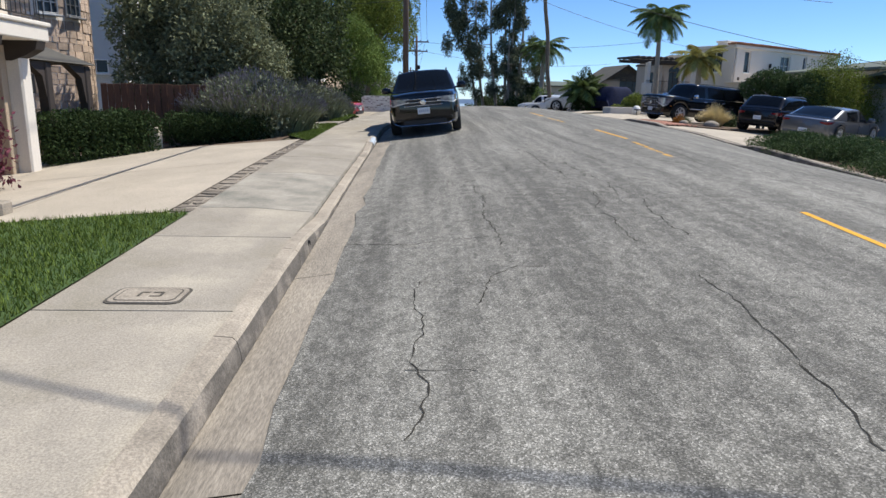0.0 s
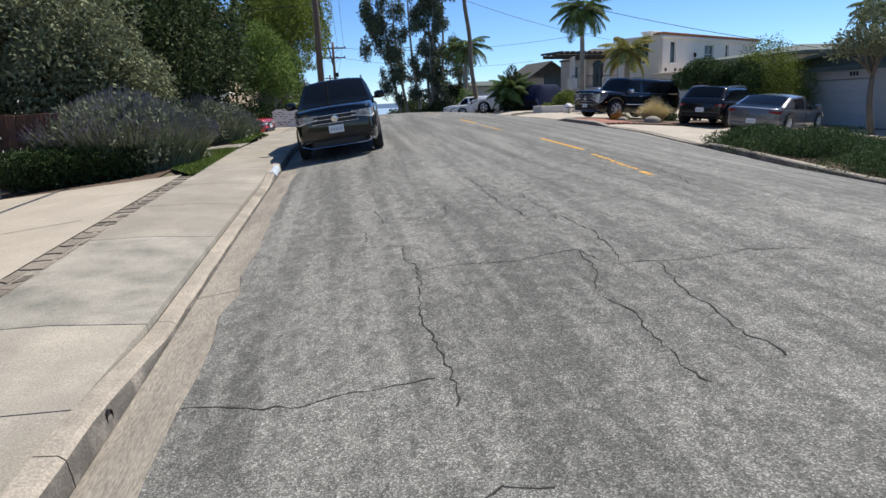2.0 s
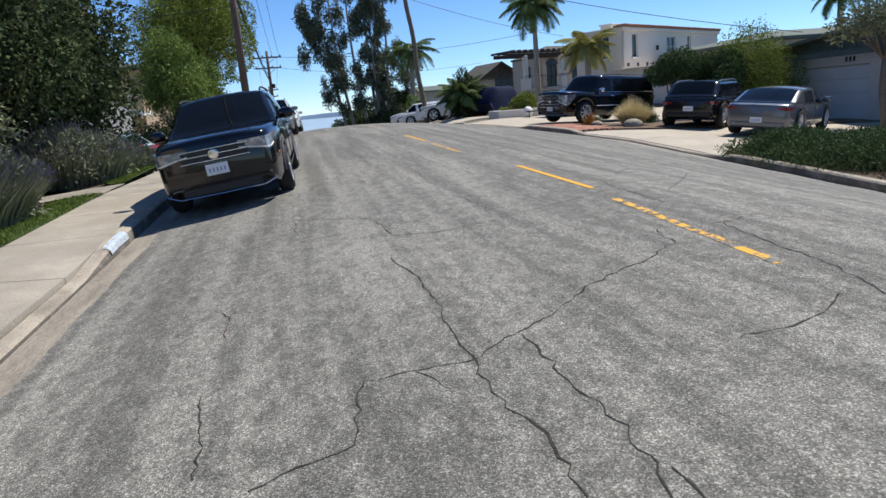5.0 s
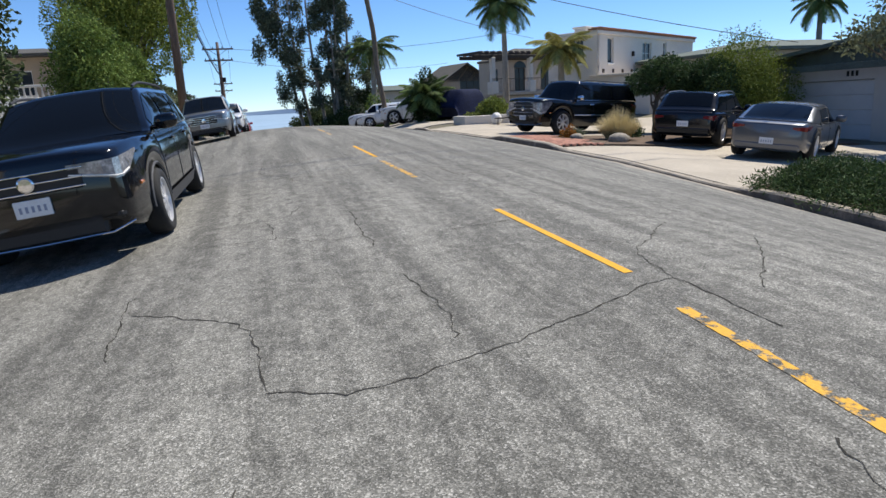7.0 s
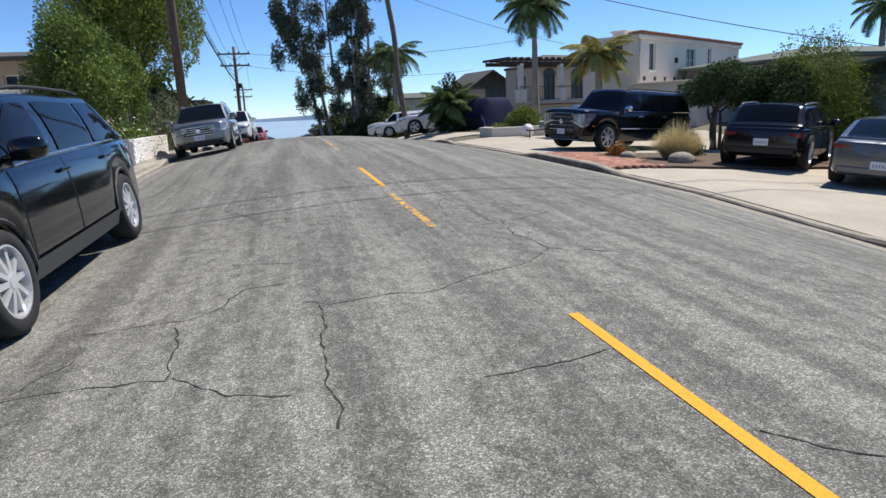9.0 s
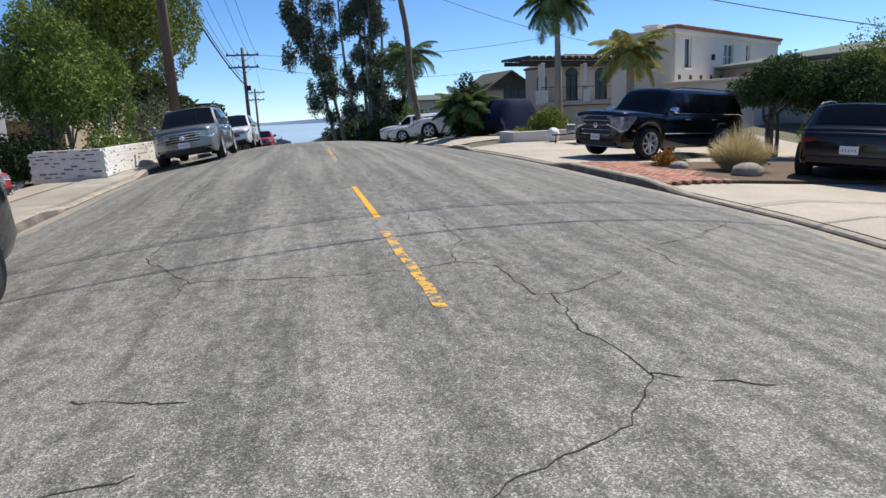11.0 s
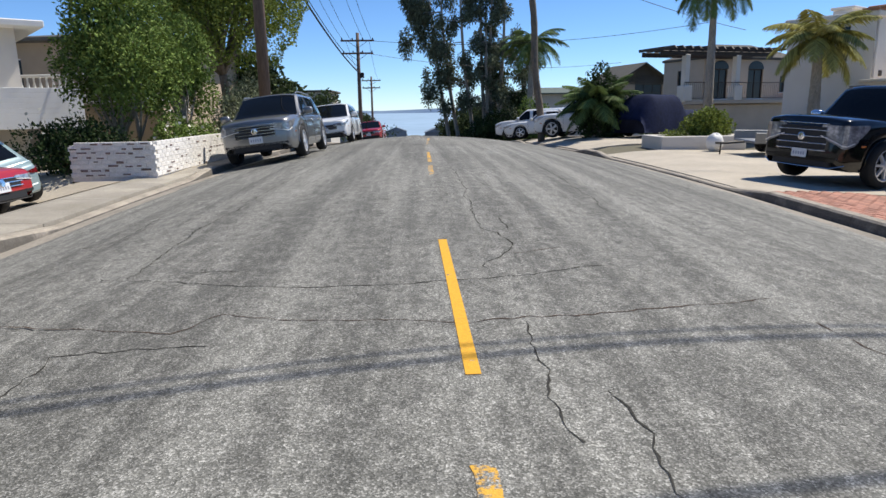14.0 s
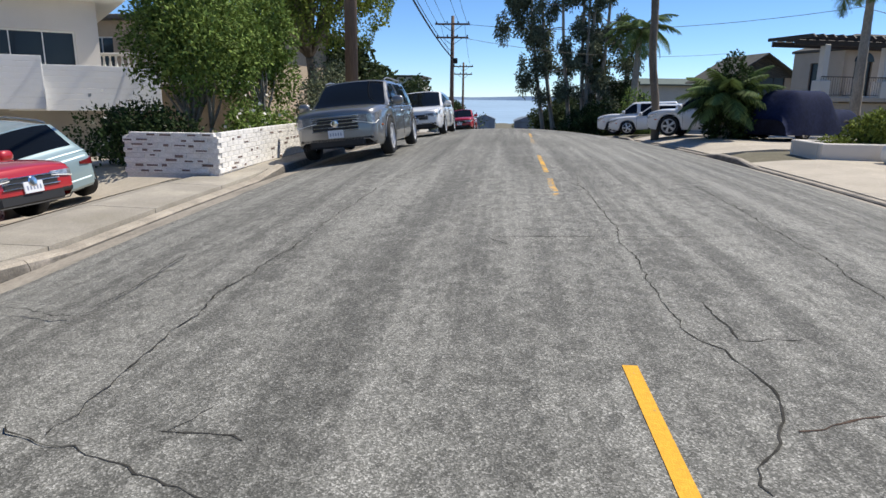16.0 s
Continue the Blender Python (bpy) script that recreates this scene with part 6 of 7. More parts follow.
def build_right_houses():
    # low garage building
    z = yard_z(16, 26) - 0.05
    g = thing("garage", pose(16.6, 32.6, z, 0, 0, -90), "low grey garage with wide door and shallow roof", "garage")
    part("wall", holed_wall(13.5, 2.5, 0.22, [(1.0, 6.2, 0, 1.95)]), "stucco_grey", g)
    part("wall", Geo().box((6.75, 7.0, 1.25), (13.4, 0.2, 2.5)), "stucco_grey", g)
    part("wall", Geo().box((0.11, 3.5, 1.25), (0.22, 6.6, 2.5)), "stucco_grey", g)
    r = part("roof", gable_roof(7.0, 13.5, 0.75, 0.5, 0.12), "roof_green", g)
    r.matrix_local = pose(6.75, 3.5, 2.5, 0, 0, 90)
    part("fascia", Geo().box((6.75, -0.52, 2.38), (14.4, 0.05, 0.20), b=0.01), "roof_green", g)
    d = part("garage_door", Geo().box((3.6, 0.12, 0.97), (5.15, 0.06, 1.93), b=0.01), "stucco_grey", g, "grey panelled garage door")
    for i in range(4):
        part("door_panel", Geo().box((3.6, 0.085, 0.27 + 0.475 * i), (5.1, 0.03, 0.455), b=0.01), "siding_grey", d)
    for i in range(3):
        part("number_bar", Geo().box((5.2 + 0.17 * i, -0.012, 2.15), (0.09, 0.02, 0.17), b=0.004), "iron", g)
    # small house with green-grey roof between the garage and the tall house
    box_house("low_house", pose(21.0, 36.0, yard_z(16, 34) + 0.3, 0, 0, 5), "low stucco house under a grey-green roof", 12, 9, 3.1, "stucco_grey", "hip", "roof_green", (), 0.7, 0.8)
    # tall white stucco house with clay tile edge
    z = yard_z(14, 41)
    h = box_house("stucco_house", pose(15.6, 42.1, z - 0.15, 0, 0, 33), "two-storey white stucco house with clay tile roof", 13.5, 3.0, 4.25, "stucco_white", "flat", "stucco_white",
                  [(0, 5.6, 2.75, 1.25, 1.25, (2, 2), "trim_white"), (0, 8.6, 3.2, 0.5, 0.9, (1, 2), "trim_white"), (0, 1.2, 2.75, 0.7, 1.35, (1, 1), "trim_white"), (1, 0.8, 2.75, 1.0, 1.3, (2, 1), "trim_white")], 0.5, 0.12)
    part("tile_bed", Geo().box((6.75, 0.15, 4.47), (13.9, 0.55, 0.08)), "tile", h)
    tile_rows(h, -0.1, 13.7, 0.05, 4.49, 0.26, 0.10, length=0.5)
    part("chimney", Geo().box((1.5, 1.6, 4.45), (0.9, 0.7, 0.55), b=0.02).box((1.5, 1.6, 4.76), (1.05, 0.85, 0.10), b=0.02), "stucco_white", h, "white rendered chimney with cap")
    part("garage_wing", Geo().box((5.0, -1.6, 1.0), (11.0, 3.2, 2.0), b=0.02), "stucco_white", h)
    part("wing_cap", Geo().box((5.0, -1.65, 2.06), (11.3, 3.5, 0.12), b=0.02), "stucco", h)
    part("wing_door", Geo().box((2.6, -3.22, 0.85), (3.6, 0.05, 1.65), b=0.01), "trim_white", h, "white garage door")
    for i in range(5):
        part("vent", Geo().box((0.7 + 1.15 * i, -0.015, 2.35), (0.22, 0.04, 0.2), b=0.01), "trim_dark", h)
    part("wall_lamp", Geo().box((4.2, -0.08, 3.3), (0.12, 0.16, 0.28), b=0.03), "iron", h)
    # house with arches, balcony and pergola
    z = yard_z(14, 56)
    b = box_house("balcony_house", pose(18.0, 61.0, z - 0.95, 0, 0, 18) @ Matrix.Scale(1.06, 4), "tan stucco house with arched openings, balcony and pergola", 7.5, 3.6, 5.2, "stucco_beige", "hip", "roof_dark",
                  [(0, 0.7, 2.75, 1.1, 1.75, (2, 1), "trim_dark"), (0, 3.4, 2.75, 1.2, 1.75, (2, 1), "trim_dark"), (0, 6.0, 3.1, 0.8, 1.0, (2, 3), "trim_dark"), (1, 1.2, 2.75, 1.1, 1.75, (2, 1), "trim_dark")], 0.9, 0.1)
    for x in (1.25, 4.0):
        a = Geo().prism([(x - 0.62, 4.5)] + [(x + 0.62 * math.cos(math.pi * (1 - k / 10)), 4.5 + 0.5 * math.sin(math.pi * k / 10)) for k in range(11)] + [(x + 0.62, 4.5)], -0.02, 0.10, "y")
        part("arch_light", a, "window", b, "dark arched light over the door")
    part("balcony_slab", Geo().box((1.2, -1.0, 2.55), (8.4, 2.0, 0.22), b=0.02), "stucco_beige", b)
    part("under_wall", Geo().box((1.2, -0.9, 1.2), (8.2, 1.6, 2.4), b=0.02), "stucco_beige", b)
    rr = railing(b, -3.0, 5.4, 0, 0, 0.95, 0.14)
    rr.matrix_local = Matrix.Translation((0, -1.9, 2.68))
    for x in (-2.8, 0.8):
        part("pillar", Geo().box((x, -1.7, 3.9), (0.34, 0.34, 2.5), b=0.03).box((x, -1.7, 3.0), (0.6, 0.6, 0.9), b=0.03), "stucco_white", b)
    pg = part("pergola", Geo().box((-0.6, -1.75, 5.2), (8.0, 0.16, 0.26), b=0.02).box((-0.6, -0.2, 5.2), (8.0, 0.16, 0.26), b=0.02), "trim_dark", b, "dark timber pergola over the balcony")
    for i in range(15):
        part("rafter", Geo().prism([(-2.9, 5.36), (0.3, 5.36), (0.3, 5.52), (-2.7, 5.52)], -4.5 + 0.55 * i, -4.42 + 0.55 * i, "x"), "trim_dark", pg)
    part("tile_bed", Geo().box((6.4, -0.3, 2.62), (2.2, 0.6, 0.1)), "tile", b)
    # brown gabled house behind and a long low roof
    box_house("gabled_house", pose(16.4, 75.2, yard_z(14, 74) + 0.6, 0, 0, 12), "brown house with a wide gable and glazed front", 5.6, 4.5, 3.9, "stucco_tan", "gable_end", "roof_dark",
              [(0, 2.2, 2.4, 2.6, 1.7, (3, 2), "trim_dark"), (1, 2, 2.4, 1.4, 1.2, (2, 1), "trim_dark")], 1.7, 0.7)
    box_house("long_house", pose(9.5, 92, -1.6, 0, 0, 4), "distant low house with a pale roof", 16, 8, 4.6, "stucco_grey", "hip", "roof_green", [(0, 3, 2.6, 1.5, 1.0, (2, 1), "trim_white"), (0, 9, 2.6, 1.5, 1.0, (2, 1), "trim_white")], 0.7, 0.6)


def build_left_houses():
    house_mediterranean()
    siding_house("siding_house", pose(-23.6, 29.0, walk_z(-14, 27) - 0.1, 0, 0, 8), "grey-white house with lapped siding boards", 6.6, 3.4, 7.0, "siding_grey", "roof_dark",
                 [(0, 3.2, 2.4, 0.9, 0.55, (2, 1)), (0, 4.9, 2.55, 1.0, 0.6, (2, 1)), (0, 2.2, 4.6, 0.8, 1.1, (1, 2))])
    f = thing("fence", pose(-12.0, 16.7, walk_z(-11.5, 16.5)), "brown timber board fence", "fence")
    for i in range(16):
        part("board", Geo().box((0.16 * i, 0.01 * math.sin(i * 3), 0.75 + 0.01 * math.sin(i * 5)), (0.15, 0.025, 1.5), b=0.006), "timber", f)
    for i in range(3):
        part("rail", Geo().box((1.2, 0.035, 0.25 + 0.5 * i), (2.5, 0.04, 0.08), b=0.006), "timber", f)
    # white house with stepped balcony
    z = walk_z(-14, 38) - 0.5
    h = box_house("white_house", pose(-21.9, 33.2, z, 0, 0, 38), "white two-storey house with ribbon windows and boarded balcony", 12.0, 9.0, 4.9, "stucco_white", "flat", "trim_white",
                  [(0, 3.2, 2.9, 2.6, 1.15, (3, 1), "trim_white"), (0, 6.2, 2.9, 2.1, 1.15, (2, 1), "trim_white"), (0, 9.0, 2.9, 2.4, 1.15, (3, 1), "trim_white")], 0.3, 0.7)
    for x0, x1, z0, z1, y in ((2.0, 10.4, 1.95, 3.2, -2.4), (9.6, 13.2, 1.9, 3.0, -2.05)):
        part("balcony", Geo().box(((x0 + x1) / 2, y / 2, z0 + 0.1), (x1 - x0, -y, 0.2), b=0.01), "trim_white", h)
        zz = z0
        while zz < z1:
            part("balcony_board", Geo().box(((x0 + x1) / 2, y, zz + 0.07), (x1 - x0, 0.03, 0.143), b=0.005), "siding", h)
            part("balcony_board", Geo().box((x1, y / 2, zz + 0.07), (0.03, -y, 0.143), b=0.005), "siding", h)
            zz += 0.145
    part("chimney", Geo().box((9.2, 2.0, 5.5), (0.8, 0.7, 1.1), b=0.02).box((9.2, 2.0, 6.05), (0.95, 0.85, 0.12), b=0.02), "stucco_tan", h, "tan chimney")
    part("post", Geo().box((13.0, -1.8, 0.85), (0.10, 0.10, 1.7), b=0.01), "trim_white", h)
    part("lower_door", Geo().box((6.3, -0.02, 0.9), (1.6, 0.06, 1.7), b=0.01), "siding_grey", h)
    # tan house behind the trees with a balustrade
    z = walk_z(-14, 46)
    b = box_house("tan_house", pose(-20.5, 50.5, z, 0, 0, -6), "tan stucco house with dark eaves and white balustrade", 9.0, 10, 5.2, "stucco_tan", "hip", "roof_dark",
                  [(0, 1.5, 3.1, 1.2, 1.3, (2, 1), "trim_white"), (0, 6.2, 3.1, 1.2, 1.3, (2, 1), "trim_white")], 0.8, 0.9)
    part("terrace", Geo().box((5.2, -1.2, 2.5), (8.4, 2.4, 0.25), b=0.02), "trim_white", b)
    rail = part("balustrade", Geo().box((5.2, -2.3, 3.5), (8.4, 0.2, 0.12), b=0.02).box((5.2, -2.3, 2.7), (8.4, 0.2, 0.1), b=0.02), "trim_white", b, "white balustrade with turned posts")
    for i in range(30):
        o = part("turned_post", Geo().lathe([(0.05, 0), (0.035, 0.08), (0.07, 0.25), (0.03, 0.55), (0.05, 0.7)], 8), "trim_white", rail, smooth=True) if i == 0 else shared("turned_post", me, rail, pose(0, 0, 0))
        me = o.data
        o.matrix_local = pose(1.2 + 0.275 * i, -2.3, 2.75)
    box_house("pale_house", pose(-18.5, 92, walk_z(-8, 80) - 0.6, 0, 0, 0), "pale grey house further along the street", 9, 9, 6.0, "stucco_grey", "flat", "roof_dark",
              [(0, 1.5, 3.3, 1.6, 1.2, (2, 1), "trim_white"), (0, 5.5, 3.3, 1.6, 1.2, (2, 1), "trim_white")], 0.3, 0.3)
    # whitewashed brick planter wall at the corner of the drive
    x0, y0, y1, x1 = -5.42, 32.35, 38.2, -7.05
    zb = walk_z(-5.9, y0)
    w = thing("brick_planter_wall", pose(0, 0, 0), "low whitewashed brick wall with bare patches", "wall")
    core = Geo()
    for a, b in zip(frame_steps(y0, y1, 1.2), frame_steps(y0, y1, 1.2)[1:]):
        core.box((x0 - 0.1, (a + b) / 2, walk_z(-5.9, a) + 0.27), (0.168, b - a, 0.70))
    core.box(((x0 + x1) / 2 - 0.1, y0 + 0.1, zb + 0.27), (x0 - x1 - 0.2, 0.168, 0.70))
    part("mortar_core", core, "mortar", w)
    meshes = {}
    rnd = random.Random(8)

    def brick(m, bare):
        key = "wbrick"
        if bare:
            n = rnd.choice((0.09, 0.14, 0.19))
            part("bare_chip", Geo().box((rnd.uniform(-0.03, 0.03), -0.052, rnd.uniform(-0.012, 0.012)), (n, 0.006, rnd.uniform(0.022, 0.045)), b=0.002), "wbrick_bare", w).matrix_local = m
        if key not in meshes:
            ob = part("brick", Geo().box((0, 0, 0), (0.2405, 0.10, 0.0815), b=0.006), key, w)
            meshes[key] = ob.data
            ob.matrix_local = m
        else:
            shared("brick", meshes[key], w, m)
    for row in range(8):
        off = 0.12 if row % 2 else 0
        for i in range(int((y1 - y0) / 0.244)):
            y = y0 + 0.12 + 0.244 * i + off
            bare = rnd.random() < 0.10 + 0.28 * (noise.noise(Vector((y * 1.3, row * 0.6, 2))) > 0.2)
            brick(pose(x0 - 0.045 + rnd.uniform(0, 0.006), y, walk_z(-5.9, y) + 0.045 + 0.084 * row, 0, 0, 90), bare)
        for i in range(int((x0 - x1) / 0.244)):
            x = x1 + 0.10 + 0.244 * i + off
            bare = rnd.random() < 0.38 + 0.4 * (noise.noise(Vector((x * 1.6, row * 0.7, 5))) > 0.1)
            brick(pose(x, y0 + 0.045 - rnd.uniform(0, 0.006), zb + 0.045 + 0.084 * row), bare)


# ---- poles and wires ----
def wire(g, a, b, sag, r=0.012, n=18):
    a, b = Vector(a), Vector(b)
    g.tube([a.lerp(b, i / n) + Vector((0, 0, -sag * 4 * (i / n) * (1 - i / n))) for i in range(n + 1)], r, 5)


def utility_pole(name, x, y, height, arms, label, r=0.15, z=None, lean=0.0):
    z = land_z(x, y) - 0.1 if z is None else z
    p = thing(name, pose(x, y, z, 0, lean, 0), label, "utility pole")
    part("post", Geo().tube([(0, 0, 0), (0, 0, height * 0.5), (0, 0, height)], [r, r * 0.88, r * 0.72], 14), "polewood", p, smooth=True)
    for h, w in arms:
        a = part("crossarm", Geo().box((0, -0.18, h), (w, 0.11, 0.13), b=0.012), "polewood", p)
        for i in range(4):
            xx = (-0.46 + 0.306 * i) * w
            part("insulator", Geo().lathe([(0.03, 0), (0.06, 0.03), (0.035, 0.07), (0.055, 0.10), (0.02, 0.15)], 10), "iron", a, smooth=True).matrix_local = pose(xx, -0.18, h + 0.065)
        part("brace", Geo().tube([(-w * 0.28, -0.14, h - 0.06), (0, -0.14, h - 0.55)], 0.018, 5).tube([(w * 0.28, -0.14, h - 0.06), (0, -0.14, h - 0.55)], 0.018, 5), "iron", a)
    return p


def build_poles():
    utility_pole("utility_pole", -5.12, 41.0, 13.0, [(12.3, 2.6)], "brown wooden utility pole beside the footway", 0.19)
    part_of = utility_pole("utility_pole", -4.6, 72.5, 8.8, [(8.2, 2.6), (7.25, 2.4)], "tall dark pole with two crossarms and insulators", 0.17)
    part("transformer_box", Geo().box((0.25, 0, 5.6), (0.3, 0.25, 0.4), b=0.03), "iron", part_of)
    utility_pole("utility_pole", -5.6, 104, 10.6, [(10.1, 2.4), (9.2, 2.2)], "far wooden pole with crossarms", 0.16, z=-5.0)
    utility_pole("utility_pole", -5.6, -9.0, 13.0, [(12.3, 2.6)], "brown wooden utility pole behind the start of the walk", 0.19)
    for px, py in ((-16.0, 20.7), (24.0, 26.7), (-16.0, 11.3), (19.0, -2.1)):
        utility_pole("utility_pole", px, py, 10.2, [(9.7, 2.4)], "wooden pole standing back in the yards", 0.17)
    lines = thing("power_lines", pose(0, 0, 0), "thin black overhead power lines along the street", "cable")

    def line(owner, *spec):
        g = Geo()
        wire(g, *spec)
        part("wire", g, "cable", owner)
    za, zb = land_z(-5.5, 40) + 12.3, land_z(-4.6, 72) + 8.1
    for dx in (-1.1, -0.5, 0.5, 1.1):
        line(lines, (-5.12 + dx, 40.8, za), (-4.6 + dx, 72.3, zb), 0.9, 0.014)
        line(lines, (-5.12 + dx, 40.8, za), (-5.6 + dx, -9.1, land_z(-5.6, -9) + 12.3), 1.3, 0.016)
    for dx in (-0.9, 0.9):
        line(lines, (-4.6 + dx, 72.3, zb), (-5.6 + dx, 104, 5.2), 0.6, 0.014)
    c = thing("telephone_cable", pose(0, 0, 0), "thick black telephone cable between wooden poles", "cable")
    line(c, (-5.02, 40.9, land_z(-5.5, 40) + 7.0), (-4.5, 72.4, land_z(-4.6, 72) + 5.6), 0.5, 0.045)
    line(c, (-5.02, 40.9, land_z(-5.5, 40) + 7.3), (-4.5, 72.4, land_z(-4.6, 72) + 6.0), 0.6, 0.02)
    line(c, (-5.02, 40.9, land_z(-5.5, 40) + 7.0), (-5.5, -9.0, land_z(-5.6, -9) + 7.2), 0.6, 0.04)
    for a, b, s, r in (((-5.12, 40.9, 11.5), (22, 43, 7.2), 0.8, 0.016), ((-5.12, 40.9, 12.2), (26, 30, 8.6), 1.0, 0.014), ((-5.12, 40.9, 9.8), (19, 58, 5.6), 0.7, 0.016),
                       ((-4.6, 72.4, 6.8), (19, 62, 6.6), 0.8, 0.016), ((-4.6, 72.4, 5.9), (18, 78, 5.2), 0.8, 0.016), ((-5.12, 40.9, 10.6), (17, 30, 2.6), 0.8, 0.014),
                       ((-16, 21.4, 8.6), (24, 27.4, 8.8), 0.5, 0.02), ((-16, 20.1, 8.2), (24, 26.1, 8.2), 0.5, 0.02), ((-16, 21.2, 6.9), (24, 27.2, 6.9), 0.4, 0.012), ((-16, 11.3, 8.4), (19, -2.1, 8.6), 0.5, 0.018),
                       ((-5.12, 40.9, 6.4), (-22, 38, 5.5), 0.3, 0.014)):
        g = Geo()
        wire(g, a, b, s, r)
        tagged(part("service_wire", g, "cable"), "thin black service wire crossing the sky", "cable", "wires crossing the street")


# ---- the place ----
build_ground()
road = build_road()
build_edges()
build_footway()
build_far_side()
build_marks(road)
build_cracks(road)
build_right_houses()
build_left_houses()
build_poles()

# parked cars
car("suv", settle(-4.02, 18.84, -92.0, road_z), "black compact suv parked at the kerb facing downhill", 4.98, 1.80, 1.585, "black_paint", 2.97, 1.02, 0.345, hood=0.67, belt=0.645,
    lamp=1.35, cowl=0.225, roof0=0.08, roof1=-0.33, tail=-0.475, spokes=10, cladding="cladding", rails=1, chrome=1, nose=-0.055, plate_z=0.385)
car("suv", settle(-3.78, 36.5, -91, road_z), "silver-grey crossover suv parked at the kerb", 4.75, 1.80, 1.55, "silver_paint", 2.95, 1.0, 0.37, hood=0.655, belt=0.62, cowl=0.25, roof0=0.09, roof1=-0.35,
    tail=-0.475, spokes=5, rails=2, face="many", nose=-0.03, lamp=1.6, grille=1.25)
car("hatchback", settle(-3.45, 45.5, -92, road_z), "white hatchback parked behind the silver car", 4.6, 1.80, 1.48, "white_paint", 2.7, 0.98, 0.32, hood=0.62, belt=0.61, cowl=0.29, roof0=0.10, roof1=-0.25, tail=-0.48)
car("hatchback", settle(-3.3, 66.0, -92, road_z), "dark red car parked further along the kerb", 4.4, 1.78, 1.45, "red_paint", 2.6, 0.95, 0.32, hood=0.62, belt=0.61, cowl=0.28, roof0=0.10, roof1=-0.25, tail=-0.48)
car("estate_car", settle(-9.0, 30.3, -10, walk_z), "red estate car standing nose out on the drive", 4.4, 1.72, 1.36, "red_paint", 2.55, 0.95, 0.31, hood=0.60, belt=0.60, cowl=0.22, roof0=0.06, roof1=-0.36, tail=-0.48)
car("hatchback", settle(-9.95, 33.0, 158, walk_z), "pale teal hatchback parked nose in on the drive", 3.9, 1.68, 1.42, "teal_paint", 2.6, 0.8, 0.33, hood=0.62, belt=0.60, cowl=0.28, roof0=0.10, roof1=-0.32, tail=-0.47, rails=2)
car("suv", settle(8.85, 31.7, 200, yard_z), "large black suv parked nose out on the drive", 4.95, 1.93, 1.78, "black_paint", 2.95, 0.95, 0.40, hood=0.66, belt=0.62, cowl=0.21, roof0=0.12, roof1=-0.46, tail=-0.497,
    spokes=7, rails=1, chrome=2, face="many", nose=-0.07, lamp=2.6, grille=1.9, plate_z=0.30)
car("suv", settle(10.4, 26.5, 38, yard_z), "black suv parked nose in on the drive", 4.25, 1.82, 1.42, "navy_paint", 2.75, 0.85, 0.37, hood=0.65, belt=0.62, cowl=0.24, roof0=0.08, roof1=-0.36, tail=-0.48, rails=2)
car("sedan", settle(10.7, 23.6, 35, yard_z), "silver-blue sedan parked nose in on the drive", 4.5, 1.78, 1.27, "sedan_paint", 2.8, 0.85, 0.35, hood=0.63, belt=0.62, cowl=0.20, roof0=0.04, roof1=-0.22, tail=-0.42,
    style="sedan", rear_z=0.70)
car("suv", settle(7.2, 48.4, 150, yard_z), "white suv parked on a drive across the street", 4.2, 1.8, 1.62, "white_paint", 2.75, 0.9, 0.39, hood=0.64, belt=0.62, cowl=0.23, roof0=0.08, roof1=-0.40, tail=-0.49, rails=1)
car("sedan", settle(7.0, 55.5, 165, yard_z), "white sedan parked on a far drive", 4.6, 1.82, 1.42, "white_paint", 2.7, 0.9, 0.33, hood=0.62, belt=0.61, cowl=0.21, roof0=0.05, roof1=-0.24, tail=-0.42, style="sedan", rear_z=0.66)
car("suv", settle(7.2, 60.5, 165, yard_z), "white suv behind the white sedan", 4.7, 1.9, 1.75, "white_paint", 2.75, 0.9, 0.38, hood=0.64, belt=0.62, cowl=0.23, roof0=0.08, roof1=-0.40, tail=-0.49)

# covered car: cloth drawn over a car's shape
def covered_car(x, y, turn):
    c = thing("covered_car", settle(x, y, turn, yard_z), "car under a dark blue fabric cover", "car")
    L, W, H = 4.3, 1.75, 1.62

    def shape(u, w):
        t = u / (L / 2)
        prof = 1.02 * min(1, 1.0 - max(0, (abs(t) - 0.86) / 0.14) ** 2 * 0.35) + (H - 1.02) * max(0, min(1, (0.62 - abs(t + 0.30)) / 0.22))
        a = math.pi * w
        yy = -math.cos(a)
        z = prof * (1 - abs(yy) ** 5) ** 0.5 if abs(yy) < 1 else 0.18
        fold = 0.02 * noise.noise(Vector((u * 2.2, yy * 2, z * 3)))
        return (u, yy * W / 2 * (1 - 0.10 * abs(t) ** 6) + fold, max(0.16, z + fold))
    g = Geo().grid(shape, frame_steps(-L / 2, L / 2, 0.1), frame_steps(0, 1, 0.04))
    k = 26
    n = len(g.v) // k
    g.f += [tuple(range(k))[::-1], tuple((n - 1) * k + j for j in range(k))]
    part("cover", g, "cover", c, smooth=True)
    for sx in (1.15, -1.15):
        for sy in (-0.70, 0.70):
            wheel_parts(c, sx, sy, 0.34, 0.21, 5, "rim", sy)
covered_car(9.6, 45.6, 35)

